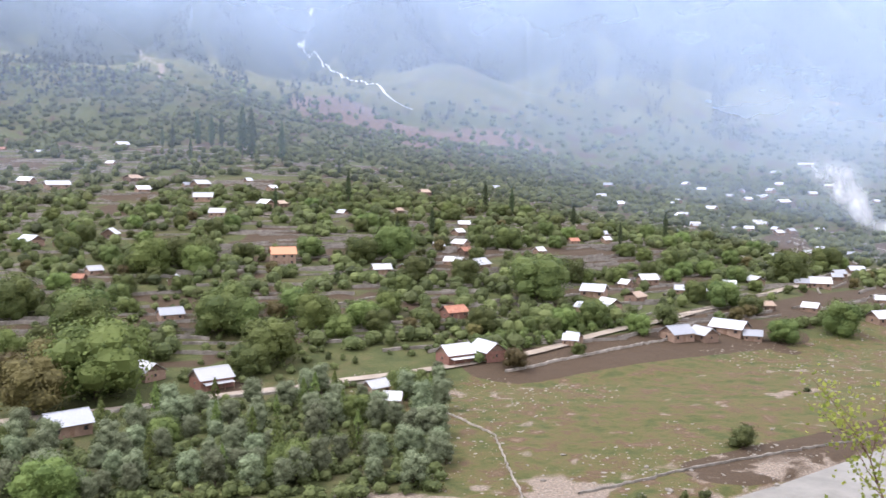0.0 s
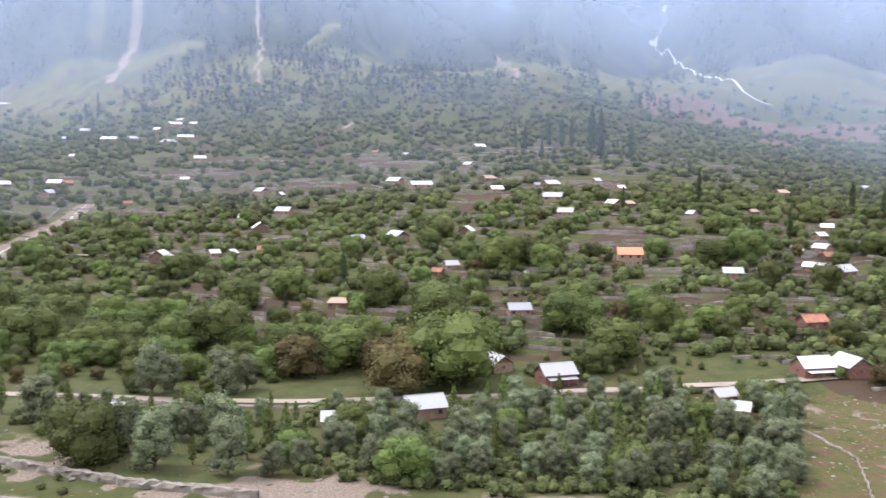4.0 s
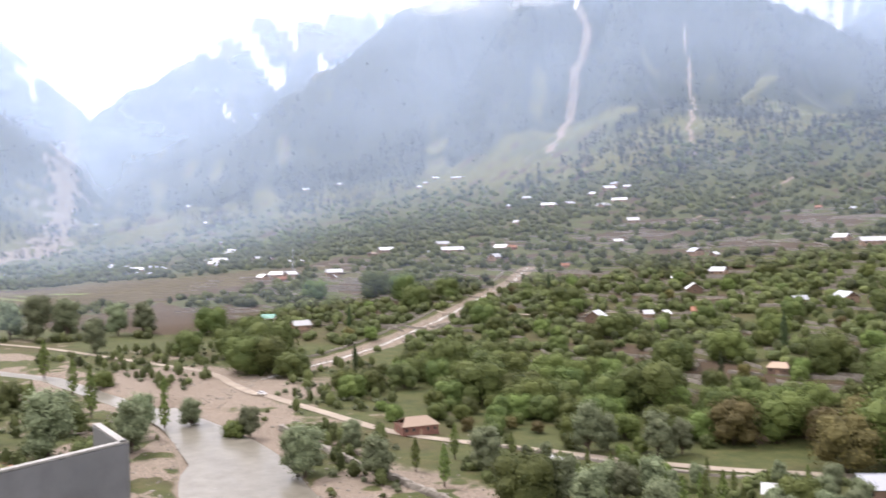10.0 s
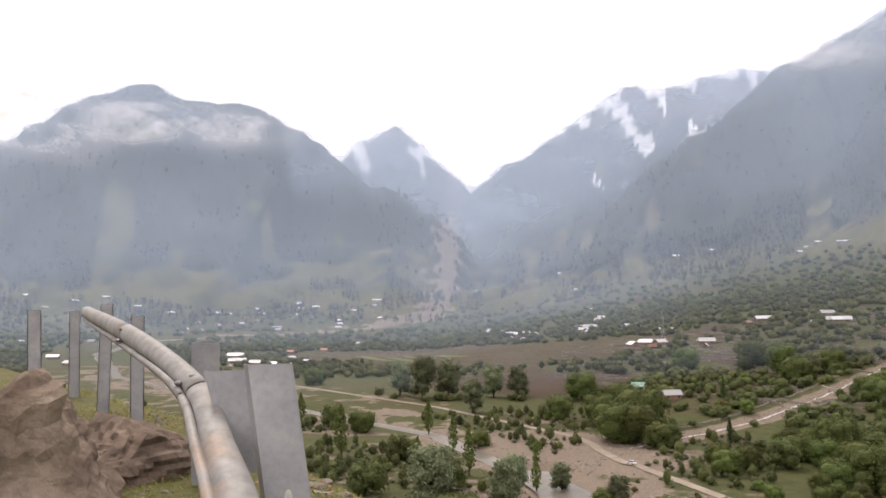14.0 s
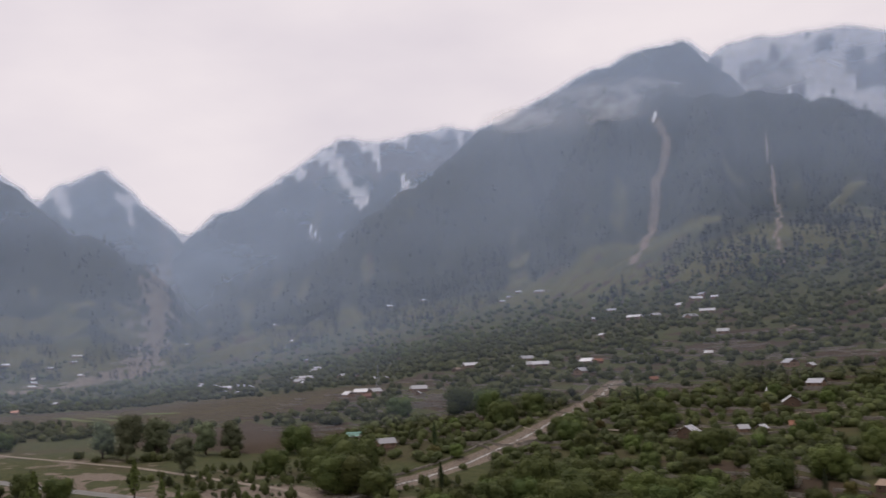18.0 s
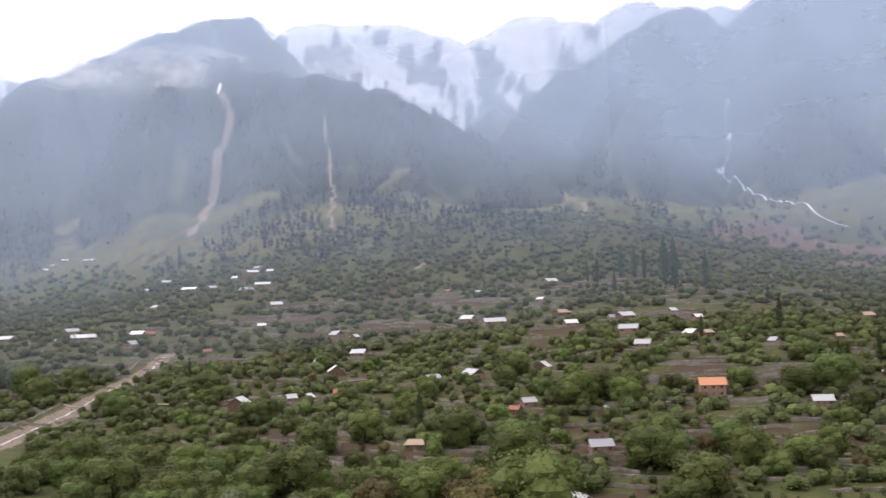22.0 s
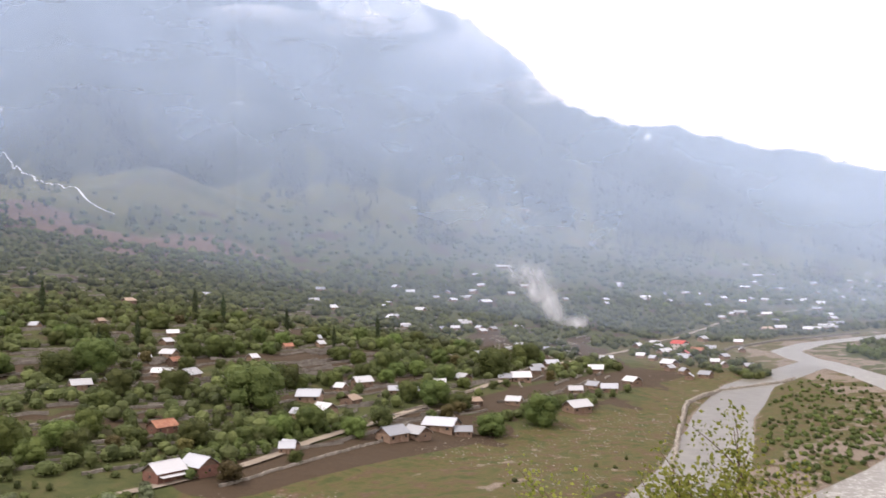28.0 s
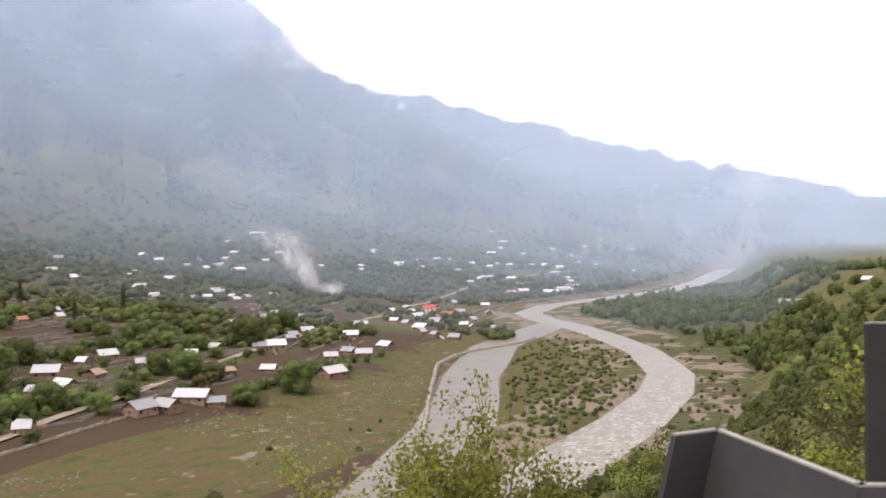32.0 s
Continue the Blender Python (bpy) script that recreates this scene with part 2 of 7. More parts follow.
def land(x, y):
    """Height of the ground, and what covers it."""
    x, y = np.asarray(x, float), np.asarray(y, float)
    river_d, _ = to_line(x, y, RIVER)
    water_d, _ = to_line(x, y, WATERCOURSE)
    d = np.clip(river_d - 128, 0, 1000)
    base = 0.12 * d + 0.000044 * np.minimum(d, 1200) ** 2 + 0.016 * np.maximum(0, -x - 160)
    rough = (fbm(x, y, 60, 3) - 0.5) * step01(np.abs(river_d), 25, 160)
    base = base + rough * 3.0
    # terraces of the fan
    rise = 1.6
    t = base / rise + 0.7 * fbm(x, y, 90, 9)
    stepped = (np.floor(t) + step01(t - np.floor(t), 0.72, 0.95)) * rise - 0.7 * rise * fbm(x, y, 90, 9)
    terr = step01(d, 40, 130) * step01(-d, -1300, -950)
    base = base + (stepped - base) * terr * 0.8
    # mountains
    peak = np.zeros(x.shape)
    for fall, points in RIDGES:
        fall = fall * 1.22
        line, tops = crest_line(points)
        dist, along = to_line(x, y, line)
        walked = [0.0]
        for p, q in zip(line[:-1], line[1:]):
            walked.append(walked[-1] + math.hypot(q[0] - p[0], q[1] - p[1]))
        top = np.interp(along, walked, tops) + 95 * (fbm(along, along * 0 + fall, 260, 41) - 0.5) + 60 * (fbm(along, along * 0 + fall, 80, 43) - 0.5) + (26 if top_high(points) else 8) * (fbm(along, along * 0 + fall, 26, 44, 2) - 0.5)
        near = np.abs(dist)
        gully = (np.abs(fbm(along, near * 0.22, 420, 21, 2) - 0.5) * 1.1 + np.abs(fbm(along, near * 0.3, 170, 23, 2) - 0.5) * 0.35) * np.minimum(near / 420, 1)
        h = top * np.exp(-np.maximum(near - 22, 0) / fall) * (1 - 0.55 * gully) + (0.5 - np.abs(fbm(x, y, 330, 35) - 0.5) * 2.4) * 70 * np.minimum(near / 500, 1) + (fbm(x, y, 130, 31) - 0.5) * 60 * np.minimum(near / 250, 1)
        peak = np.maximum(peak, h)
    far = np.maximum(step01(np.abs(river_d) - 128, 570, 1100), step01(np.hypot(x, y), 1600, 3200))
    hillside = np.maximum(0, peak - 80) * far
    z = base * (1 - 0.55 * step01(hillside, 0, 300)) + hillside
    # river bed, side channel, pool
    side_d, side_s = to_line(x, y, SIDE_CHANNEL)
    pool_d, pool_s = to_line(x, y, POND)
    wide = np.interp(x, [-1900, -950, -350, -200, -110, 80, 160, 400, 700, 1600], [16, 3.5, 3.5, 6, 14, 21, 12, 9.5, 13, 20])
    bed = np.maximum(1 - step01(np.abs(water_d), wide - 2, wide + 5), np.maximum(1 - step01(np.abs(side_d), 11, 19), 1 - step01(np.abs(pool_d), 12, 22)))
    tor_d, tor_s = to_line(x, y, TORRENT)
    tor = 1 - step01(np.abs(tor_d) + 5 * (fbm(x, y, 18, 57) - 0.5), np.interp(tor_s, [0, 120, 420], [12, 8, 4]), np.interp(tor_s, [0, 120, 420], [22, 14, 9]))
    z = z - 1.9 * bed - 1.2 * tor
    # the near side, falling from the road's edge to the river
    edge_d, edge_s = to_line(x, y, EDGE)
    drop = np.maximum(edge_d, 0)
    lip = 63.35 + 0.008 * np.clip(x, 0, 700) - 0.055 * np.clip(x - 90, 0, 320) + 0.2 * fbm(x, y, 4, 51) - 0.1 + 0.72 * step01(-x, 0.5, 5.5) + 0.15 * step01(-x, 6, 10) - 0.035 * np.clip(-x - 25, 0, 300) - 0.05 * np.clip(x - 420, 0, 420)
    near_hill = lip - (0.52 + 0.13 * step01(x, 110, 300)) * np.maximum(drop - 0.8, 0) - 0.30 * np.minimum(drop, 0.8) + (fbm(x, y, 14, 61) - 0.5) * np.minimum(drop, 30) * 0.16
    up = np.maximum(-edge_d - 9, 0)
    near_hill = near_hill + 0.10 * np.minimum(up, 60) + (fbm(x, y, 40, 63) - 0.5) * np.minimum(up, 40) * 0.15
    bank = near_hill > z
    z = np.maximum(z, near_hill)
    return z, dict(river=np.where(x < -446, water_d, river_d), bed=bed, tor=tor, d=d, peak=hillside, bank=bank, drop=drop, edge=edge_d)


def on_face(*bearings):
    """Places on the mountain sides that show at these bearings and heights (degrees) from the overlook."""
    out, r = [], np.linspace(900, 4850, 700)
    for az, el in bearings:
        x, y = r * math.sin(radians(az)), r * math.cos(radians(az))
        up = np.degrees(np.arctan2(land(x, y)[0] - EYE_Z, r))
        k = int(np.argmax(up >= el)) if (up >= el).any() else int(np.argmax(up))
        out.append((float(x[k]), float(y[k])))
    return out


def streaks(x, y, z):
    """Noise drawn out down the slopes."""
    across = np.degrees(np.arctan2(x, y)) * 43 + 0.25 * z * (fbm(x, y, 600, 127) - 0.5)
    return fbm(across, z * 0.2, 70, 121, 3)


FIELD_STRIPS = [((-1080, 310), (-800, 440), 92), ((-700, 290), (-590, 325), 45), ((150, 405), (330, 560), 17), ((20, 305), (130, 372), 15), ((62, 204), (135, 250), 10)]
SCREES = [(on_face((-38.4, 13.6), (-38.0, 12.2), (-38.4, 10.0), (-38.8, 8.3), (-39.4, 6.6), (-40.4, 5.0)), 30),
          (on_face((-32.3, 11.9), (-32.0, 9.2), (-31.9, 7.4), (-32.2, 4.4)), 13),
          (on_face((-17.8, 7.0), (-17.1, 6.5), (-16.6, 5.8), (-17.6, 5.3), (-18.9, 5.0)), 12),
          ([(-500, 811), (-528, 925), (-510, 998), (-504, 1044)], 11),
          (on_face((20.7, 4.9), (24.3, 3.0), (26.7, 1.6)), 22)]
DEBRIS_FAN = on_face((-6.3, 3.3), (-2.9, 2.3), (0.4, 1.7), (3.7, 1.8))
CASCADES = [on_face((-8.0, 11.7), (-8.2, 10.2), (-7.9, 9.0), (-8.7, 7.5)), on_face((-8.5, 7.3), (-7.4, 6.5), (-5.9, 5.6), (-3.5, 4.4), (-1.9, 3.6))]
SNOW_GULLIES = [(CASCADES[0], 5), (on_face((-38.3, 14.0), (-38.4, 13.5)), 14), (on_face((-23.3, 14.3), (-23.4, 13.2)), 22), (on_face((-20.2, 16.2), (-20.0, 14.8)), 24), (on_face((-17.5, 16.0), (-17.9, 15.0)), 20)]


# ---- materials ----
def material(name, rough=0.9, metal=0.0):
    m = bpy.data.materials.new(name)
    m.use_nodes = True
    b = m.node_tree.nodes["Principled BSDF"]
    b.inputs["Roughness"].default_value, b.inputs["Metallic"].default_value = rough, metal
    b.inputs["Specular IOR Level"].default_value = 0.25
    return m, m.node_tree, b


def add(nt, kind, **values):
    n = nt.nodes.new(kind)
    for k, v in values.items():
        n.inputs[k].default_value = v
    return n


def noise_node(nt, scale, detail=5.0, rough=0.6, coords=None):
    n = add(nt, "ShaderNodeTexNoise", Scale=scale, Detail=detail, Roughness=rough)
    if coords is None:
        coords = nt.nodes.new("ShaderNodeTexCoord").outputs["Object"]
    nt.links.new(coords, n.inputs["Vector"])
    return n


def ramp(nt, source, stops):
    r = nt.nodes.new("ShaderNodeValToRGB")
    e = r.color_ramp.elements
    while len(e) < len(stops):
        e.new(0.5)
    for el, (p, c) in zip(e, stops):
        el.position, el.color = p, (*c, 1) if len(c) == 3 else c
    nt.links.new(source, r.inputs["Fac"])
    return r


def mix(nt, a, b, fac, blend="MIX"):
    n = nt.nodes.new("ShaderNodeMix")
    n.data_type, n.blend_type = "RGBA", blend
    for slot, v in ((6, a), (7, b), (0, fac)):
        if isinstance(v, (int, float)):
            n.inputs[slot].default_value = v
        elif isinstance(v, tuple):
            n.inputs[slot].default_value = (*v, 1)
        else:
            nt.links.new(v, n.inputs[slot])
    return n.outputs[2]


def bump(nt, b, source, strength, distance):
    n = add(nt, "ShaderNodeBump", Strength=strength, Distance=distance)
    nt.links.new(source, n.inputs["Height"])
    nt.links.new(n.outputs["Normal"], b.inputs["Normal"])


def plain(name, dark, light, scale=3.0, rough=0.85, metal=0.0, strength=0.3, depth=0.02, vary=0.25):
    """Two tones mottled at two scales, with relief, and a little different on each object."""
    m, nt, b = material(name, rough, metal)
    n1, n2 = noise_node(nt, scale), noise_node(nt, scale * 9)
    c = ramp(nt, n1.outputs["Fac"], [(0.3, dark), (0.7, light)]).outputs["Color"]
    c = mix(nt, c, (0.5, 0.5, 0.5), ramp(nt, n2.outputs["Fac"], [(0.45, (0, 0, 0)), (0.8, (0.35, 0.35, 0.35))]).outputs["Color"], "MULTIPLY")
    info = nt.nodes.new("ShaderNodeObjectInfo")
    hsv = add(nt, "ShaderNodeHueSaturation")
    mr = add(nt, "ShaderNodeMapRange")
    mr.inputs["To Min"].default_value, mr.inputs["To Max"].default_value = 1 - vary, 1 + vary
    nt.links.new(info.outputs["Random"], mr.inputs["Value"])
    nt.links.new(mr.outputs["Result"], hsv.inputs["Value"])
    nt.links.new(c, hsv.inputs["Color"])
    nt.links.new(hsv.outputs["Color"], b.inputs["Base Color"])
    bump(nt, b, n2.outputs["Fac"], strength, depth)
    return m


def tin(name, base, rust, amount, rough=0.45):
    """Corrugated roofing sheet, weathered, with rust where amount is high."""
    m, nt, b = material(name, rough, 0.35)
    co = nt.nodes.new("ShaderNodeTexCoord").outputs["Object"]
    w = add(nt, "ShaderNodeTexWave", Scale=1.6, Distortion=0.0)
    w.bands_direction = "X"
    nt.links.new(co, w.inputs["Vector"])
    n1, n2 = noise_node(nt, 0.5, 6, 0.7), noise_node(nt, 4.0)
    c = ramp(nt, n2.outputs["Fac"], [(0.3, tuple(v * 0.8 for v in base)), (0.75, base)]).outputs["Color"]
    c = mix(nt, c, rust, ramp(nt, n1.outputs["Fac"], [(0.75 - amount, (0, 0, 0)), (0.9 - amount * 0.8, (1, 1, 1))]).outputs["Color"])
    info = nt.nodes.new("ShaderNodeObjectInfo")
    hsv = add(nt, "ShaderNodeHueSaturation")
    mr = add(nt, "ShaderNodeMapRange")
    mr.inputs["To Min"].default_value, mr.inputs["To Max"].default_value = 0.55, 1.1
    nt.links.new(info.outputs["Random"], mr.inputs["Value"])
    nt.links.new(mr.outputs["Result"], hsv.inputs["Value"])
    nt.links.new(c, hsv.inputs["Color"])
    nt.links.new(hsv.outputs["Color"], b.inputs["Base Color"])
    bump(nt, b, w.outputs["Fac"], 0.5, 0.04)
    return m


def leaf(name, dark, light, through=0.22, vary=0.35, scale=0.35):
    """Foliage: tone varies from clump to clump and from plant to plant, some light passes."""
    dark, light = (0.58 * dark[0], 0.54 * dark[1], 0.52 * dark[2]), (0.58 * light[0], 0.54 * light[1], 0.52 * light[2])
    m, nt, b = material(name, 0.75)
    geo, info = nt.nodes.new("ShaderNodeNewGeometry"), nt.nodes.new("ShaderNodeObjectInfo")
    n = noise_node(nt, scale, 3)
    c = ramp(nt, geo.outputs["Random Per Island"], [(0.0, dark), (1.0, light)]).outputs["Color"]
    c = mix(nt, c, light, ramp(nt, n.outputs["Fac"], [(0.45, (0, 0, 0)), (0.7, (0.6, 0.6, 0.6))]).outputs["Color"])
    hsv = add(nt, "ShaderNodeHueSaturation", Saturation=0.88)
    mr, mh = add(nt, "ShaderNodeMapRange"), add(nt, "ShaderNodeMapRange")
    mr.inputs["To Min"].default_value, mr.inputs["To Max"].default_value = 1 - vary, 1 + vary
    mh.inputs["To Min"].default_value, mh.inputs["To Max"].default_value = 0.475, 0.515
    nt.links.new(info.outputs["Random"], mr.inputs["Value"])
    nt.links.new(info.outputs["Random"], mh.inputs["Value"])
    nt.links.new(mr.outputs["Result"], hsv.inputs["Value"])
    nt.links.new(mh.outputs["Result"], hsv.inputs["Hue"])
    at, up = nt.nodes.new("ShaderNodeAttribute"), add(nt, "ShaderNodeMath")
    at.attribute_name, up.operation = "tone", "ADD"
    up.inputs[1].default_value = 1.0
    nt.links.new(at.outputs["Fac"], up.inputs[0])
    c = mix(nt, c, up.outputs[0], 1.0, "MULTIPLY")
    nt.links.new(c, hsv.inputs["Color"])
    nt.links.new(hsv.outputs["Color"], b.inputs["Base Color"])
    tr, ms = nt.nodes.new("ShaderNodeBsdfTranslucent"), add(nt, "ShaderNodeMixShader", Fac=through)
    nt.links.new(hsv.outputs["Color"], tr.inputs["Color"])
    nt.links.new(b.outputs["BSDF"], ms.inputs[1])
    nt.links.new(tr.outputs["BSDF"], ms.inputs[2])
    nt.links.new(ms.outputs["Shader"], nt.nodes["Material Output"].inputs["Surface"])
    return m


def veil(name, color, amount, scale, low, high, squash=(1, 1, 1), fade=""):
    """See-through tinted sheet for haze, cloud and smoke: lit like any matter, and mostly let through. fade names a
    mesh attribute that thins it.
    """
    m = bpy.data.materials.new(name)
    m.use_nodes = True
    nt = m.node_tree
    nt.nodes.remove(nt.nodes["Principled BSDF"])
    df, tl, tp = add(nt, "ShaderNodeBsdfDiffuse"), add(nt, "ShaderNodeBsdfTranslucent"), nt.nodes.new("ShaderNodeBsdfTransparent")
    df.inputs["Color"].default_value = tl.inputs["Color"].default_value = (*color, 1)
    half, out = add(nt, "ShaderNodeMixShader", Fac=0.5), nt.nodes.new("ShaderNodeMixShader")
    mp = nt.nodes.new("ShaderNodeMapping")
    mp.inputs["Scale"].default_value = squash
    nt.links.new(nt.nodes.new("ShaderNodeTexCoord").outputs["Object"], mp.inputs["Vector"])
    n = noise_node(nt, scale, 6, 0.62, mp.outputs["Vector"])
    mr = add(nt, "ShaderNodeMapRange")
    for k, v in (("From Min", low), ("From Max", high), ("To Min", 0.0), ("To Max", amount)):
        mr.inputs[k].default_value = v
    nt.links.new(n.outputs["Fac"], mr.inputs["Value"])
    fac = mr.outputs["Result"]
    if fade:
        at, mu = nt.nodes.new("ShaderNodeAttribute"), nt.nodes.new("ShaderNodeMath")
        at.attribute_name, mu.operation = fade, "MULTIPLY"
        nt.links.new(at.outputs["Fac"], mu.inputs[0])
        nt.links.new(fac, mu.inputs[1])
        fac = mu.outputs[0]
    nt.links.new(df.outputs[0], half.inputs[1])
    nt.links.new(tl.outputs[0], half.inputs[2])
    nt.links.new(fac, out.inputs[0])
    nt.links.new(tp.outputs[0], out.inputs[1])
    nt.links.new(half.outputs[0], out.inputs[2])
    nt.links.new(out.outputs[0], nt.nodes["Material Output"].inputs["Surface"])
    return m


def ground_material():
    """Turf, tilled earth, gravel, scree, woods' floor and snow, each where its own mesh attribute says."""
    m, nt, b = material("ground", 0.95)
    geo = nt.nodes.new("ShaderNodeNewGeometry").outputs["Position"]
    coarse, mid, fine = noise_node(nt, 0.018, 6, 0.6, geo), noise_node(nt, 0.14, 6, 0.65, geo), noise_node(nt, 1.7, 5, 0.6, geo)
    c = ramp(nt, mid.outputs["Fac"], [(0.3, (0.050, 0.075, 0.020)), (0.55, (0.095, 0.115, 0.036)), (0.75, (0.14, 0.125, 0.06))]).outputs["Color"]
    c = mix(nt, c, (0.115, 0.09, 0.05), ramp(nt, coarse.outputs["Fac"], [(0.5, (0, 0, 0)), (0.62, (0.5, 0.5, 0.5))]).outputs["Color"])

    def layer(c, name, stops, source, edge=0.25):
        at = nt.nodes.new("ShaderNodeAttribute")
        at.attribute_name = name
        ad = nt.nodes.new("ShaderNodeMath")
        ad.operation = "MULTIPLY_ADD"
        nt.links.new(mid.outputs["Fac"], ad.inputs[0])
        ad.inputs[1].default_value = edge * 2
        nt.links.new(at.outputs["Fac"], ad.inputs[2])
        f = ramp(nt, ad.outputs[0], [(0.5 + edge * 0.6, (0, 0, 0)), (0.5 + edge * 1.4, (1, 1, 1))]).outputs["Color"]
        return mix(nt, c, ramp(nt, source.outputs["Fac"], stops).outputs["Color"], f)

    c = layer(c, "turf", [(0.3, (0.08, 0.10, 0.028)), (0.55, (0.15, 0.155, 0.05)), (0.72, (0.19, 0.15, 0.08))], mid)
    c = layer(c, "meadow", [(0.30, (0.045, 0.075, 0.018)), (0.42, (0.095, 0.11, 0.030)), (0.52, (0.135, 0.125, 0.046)), (0.60, (0.125, 0.085, 0.05)), (0.70, (0.25, 0.20, 0.145))], mid)
    c = layer(c, "tilled", [(0.3, (0.064, 0.046, 0.028)), (0.7, (0.105, 0.076, 0.046))], fine, 0.1)
    c = layer(c, "woods", [(0.3, (0.018, 0.030, 0.016)), (0.7, (0.045, 0.062, 0.030))], mid)
    c = layer(c, "heath", [(0.3, (0.14, 0.095, 0.08)), (0.7, (0.235, 0.165, 0.14))], mid)
    c = layer(c, "rock", [(0.3, (0.13, 0.13, 0.135)), (0.7, (0.26, 0.255, 0.25))], mid)
    c = layer(c, "scree", [(0.3, (0.25, 0.20, 0.165)), (0.7, (0.40, 0.335, 0.29))], mid)
    c = layer(c, "gravel", [(0.3, (0.17, 0.14, 0.11)), (0.5, (0.27, 0.235, 0.195)), (0.62, (0.40, 0.36, 0.31)), (0.75, (0.50, 0.47, 0.43))], fine)
    c = mix(nt, c, (0.56, 0.53, 0.51), 1.0, "MULTIPLY")
    tiny = noise_node(nt, 17.0, 4, 0.7, geo)
    c = mix(nt, c, ramp(nt, tiny.outputs["Fac"], [(0.34, (0.35, 0.34, 0.30)), (0.5, (1.0, 1.0, 1.0)), (0.66, (1.7, 1.5, 1.3))]).outputs["Color"], 0.75, "MULTIPLY")
    c = layer(c, "snow", [(0.3, (0.80, 0.82, 0.86)), (0.7, (0.92, 0.92, 0.93))], mid, 0.3)
    nt.links.new(c, b.inputs["Base Color"])
    bump(nt, b, mid.outputs["Fac"], 0.35, 1.2)
    return m


def water_material():
    m, nt, b = material("river_water", 0.12)
    geo = nt.nodes.new("ShaderNodeNewGeometry").outputs["Position"]
    n, f = noise_node(nt, 0.55, 7, 0.7, geo), noise_node(nt, 0.16, 6, 0.7, geo)
    c = ramp(nt, f.outputs["Fac"], [(0.35, (0.11, 0.101, 0.081)), (0.65, (0.175, 0.163, 0.135))]).outputs["Color"]
    at = nt.nodes.new("ShaderNodeAttribute")
    at.attribute_name = "rapid"
    ad = nt.nodes.new("ShaderNodeMath")
    ad.operation = "MULTIPLY_ADD"
    ad.inputs[1].default_value = 0.9
    nt.links.new(n.outputs["Fac"], ad.inputs[0])
    nt.links.new(at.outputs["Fac"], ad.inputs[2])
    foam = ramp(nt, ad.outputs[0], [(0.84, (0, 0, 0)), (1.02, (0.7, 0.7, 0.7))]).outputs["Color"]
    c = mix(nt, c, (0.75, 0.76, 0.74), foam)
    nt.links.new(c, b.inputs["Base Color"])
    r = mix(nt, (0.30, 0.30, 0.30), (0.7, 0.7, 0.7), foam)
    nt.links.new(r, b.inputs["Roughness"])
    b.inputs["Specular IOR Level"].default_value = 0.2
    bump(nt, b, n.outputs["Fac"], 0.06, 0.1)
    return m


GROUND, WATER = ground_material(), water_material()
TIN_WHITE = tin("bright_tin", (0.66, 0.67, 0.69), (0.40, 0.30, 0.24), 0.10)
TIN_GREY = tin("grey_tin", (0.46, 0.48, 0.52), (0.33, 0.27, 0.23), 0.14)
TIN_RUST = tin("rusty_tin", (0.42, 0.20, 0.12), (0.26, 0.11, 0.07), 0.35)
TIN_ORANGE = tin("orange_sheet", (0.55, 0.27, 0.16), (0.50, 0.24, 0.13), 0.15, 0.7)
TIN_TAN = tin("tan_sheet", (0.44, 0.34, 0.26), (0.34, 0.25, 0.18), 0.2, 0.7)
TIN_GREEN = tin("green_sheet", (0.20, 0.42, 0.36), (0.3, 0.3, 0.26), 0.1)
TIN_RED = tin("red_sheet", (0.52, 0.09, 0.07), (0.35, 0.12, 0.08), 0.1)
WALL_MUD = plain("mud_wall", (0.17, 0.115, 0.085), (0.27, 0.19, 0.14), 0.8)
WALL_BRICK = plain("brick_wall", (0.13, 0.065, 0.05), (0.20, 0.105, 0.08), 1.2)
WALL_WOOD = plain("timber_wall", (0.09, 0.06, 0.045), (0.17, 0.115, 0.085), 1.5)
WALL_PALE = plain("plaster_wall", (0.42, 0.38, 0.33), (0.55, 0.50, 0.45), 0.8)
DARK_OPENING = plain("dark_window", (0.012, 0.012, 0.014), (0.03, 0.03, 0.035), 2, 0.3, strength=0.05)
FRAME_WOOD = plain("frame_wood", (0.16, 0.10, 0.07), (0.28, 0.19, 0.13), 3)
BARK = plain("bark", (0.045, 0.034, 0.026), (0.10, 0.078, 0.06), 5, strength=0.6, depth=0.03)
STONE = plain("field_stone", (0.13, 0.115, 0.095), (0.29, 0.265, 0.23), 0.5, strength=0.5, depth=0.15)
ROAD_DUST = plain("road_dust", (0.20, 0.165, 0.13), (0.30, 0.26, 0.21), 0.12, vary=0.02, strength=0.4, depth=0.05)
LEAF_WALNUT = leaf("walnut_leaves", (0.060, 0.110, 0.018), (0.160, 0.225, 0.042))
LEAF_BRIGHT = leaf("young_leaves", (0.085, 0.145, 0.020), (0.20, 0.29, 0.05))
LEAF_RUSSET = leaf("russet_leaves", (0.11, 0.105, 0.025), (0.22, 0.20, 0.05))
LEAF_WILLOW = leaf("willow_leaves", (0.13, 0.18, 0.085), (0.31, 0.40, 0.21))
LEAF_POPLAR = leaf("poplar_leaves", (0.03, 0.06, 0.018), (0.075, 0.125, 0.035))
LEAF_CONIFER = leaf("conifer_needles", (0.016, 0.030, 0.018), (0.036, 0.058, 0.030), 0.1)
LEAF_FAR = leaf("fruit_tree_leaves", (0.070, 0.105, 0.024), (0.165, 0.215, 0.055))
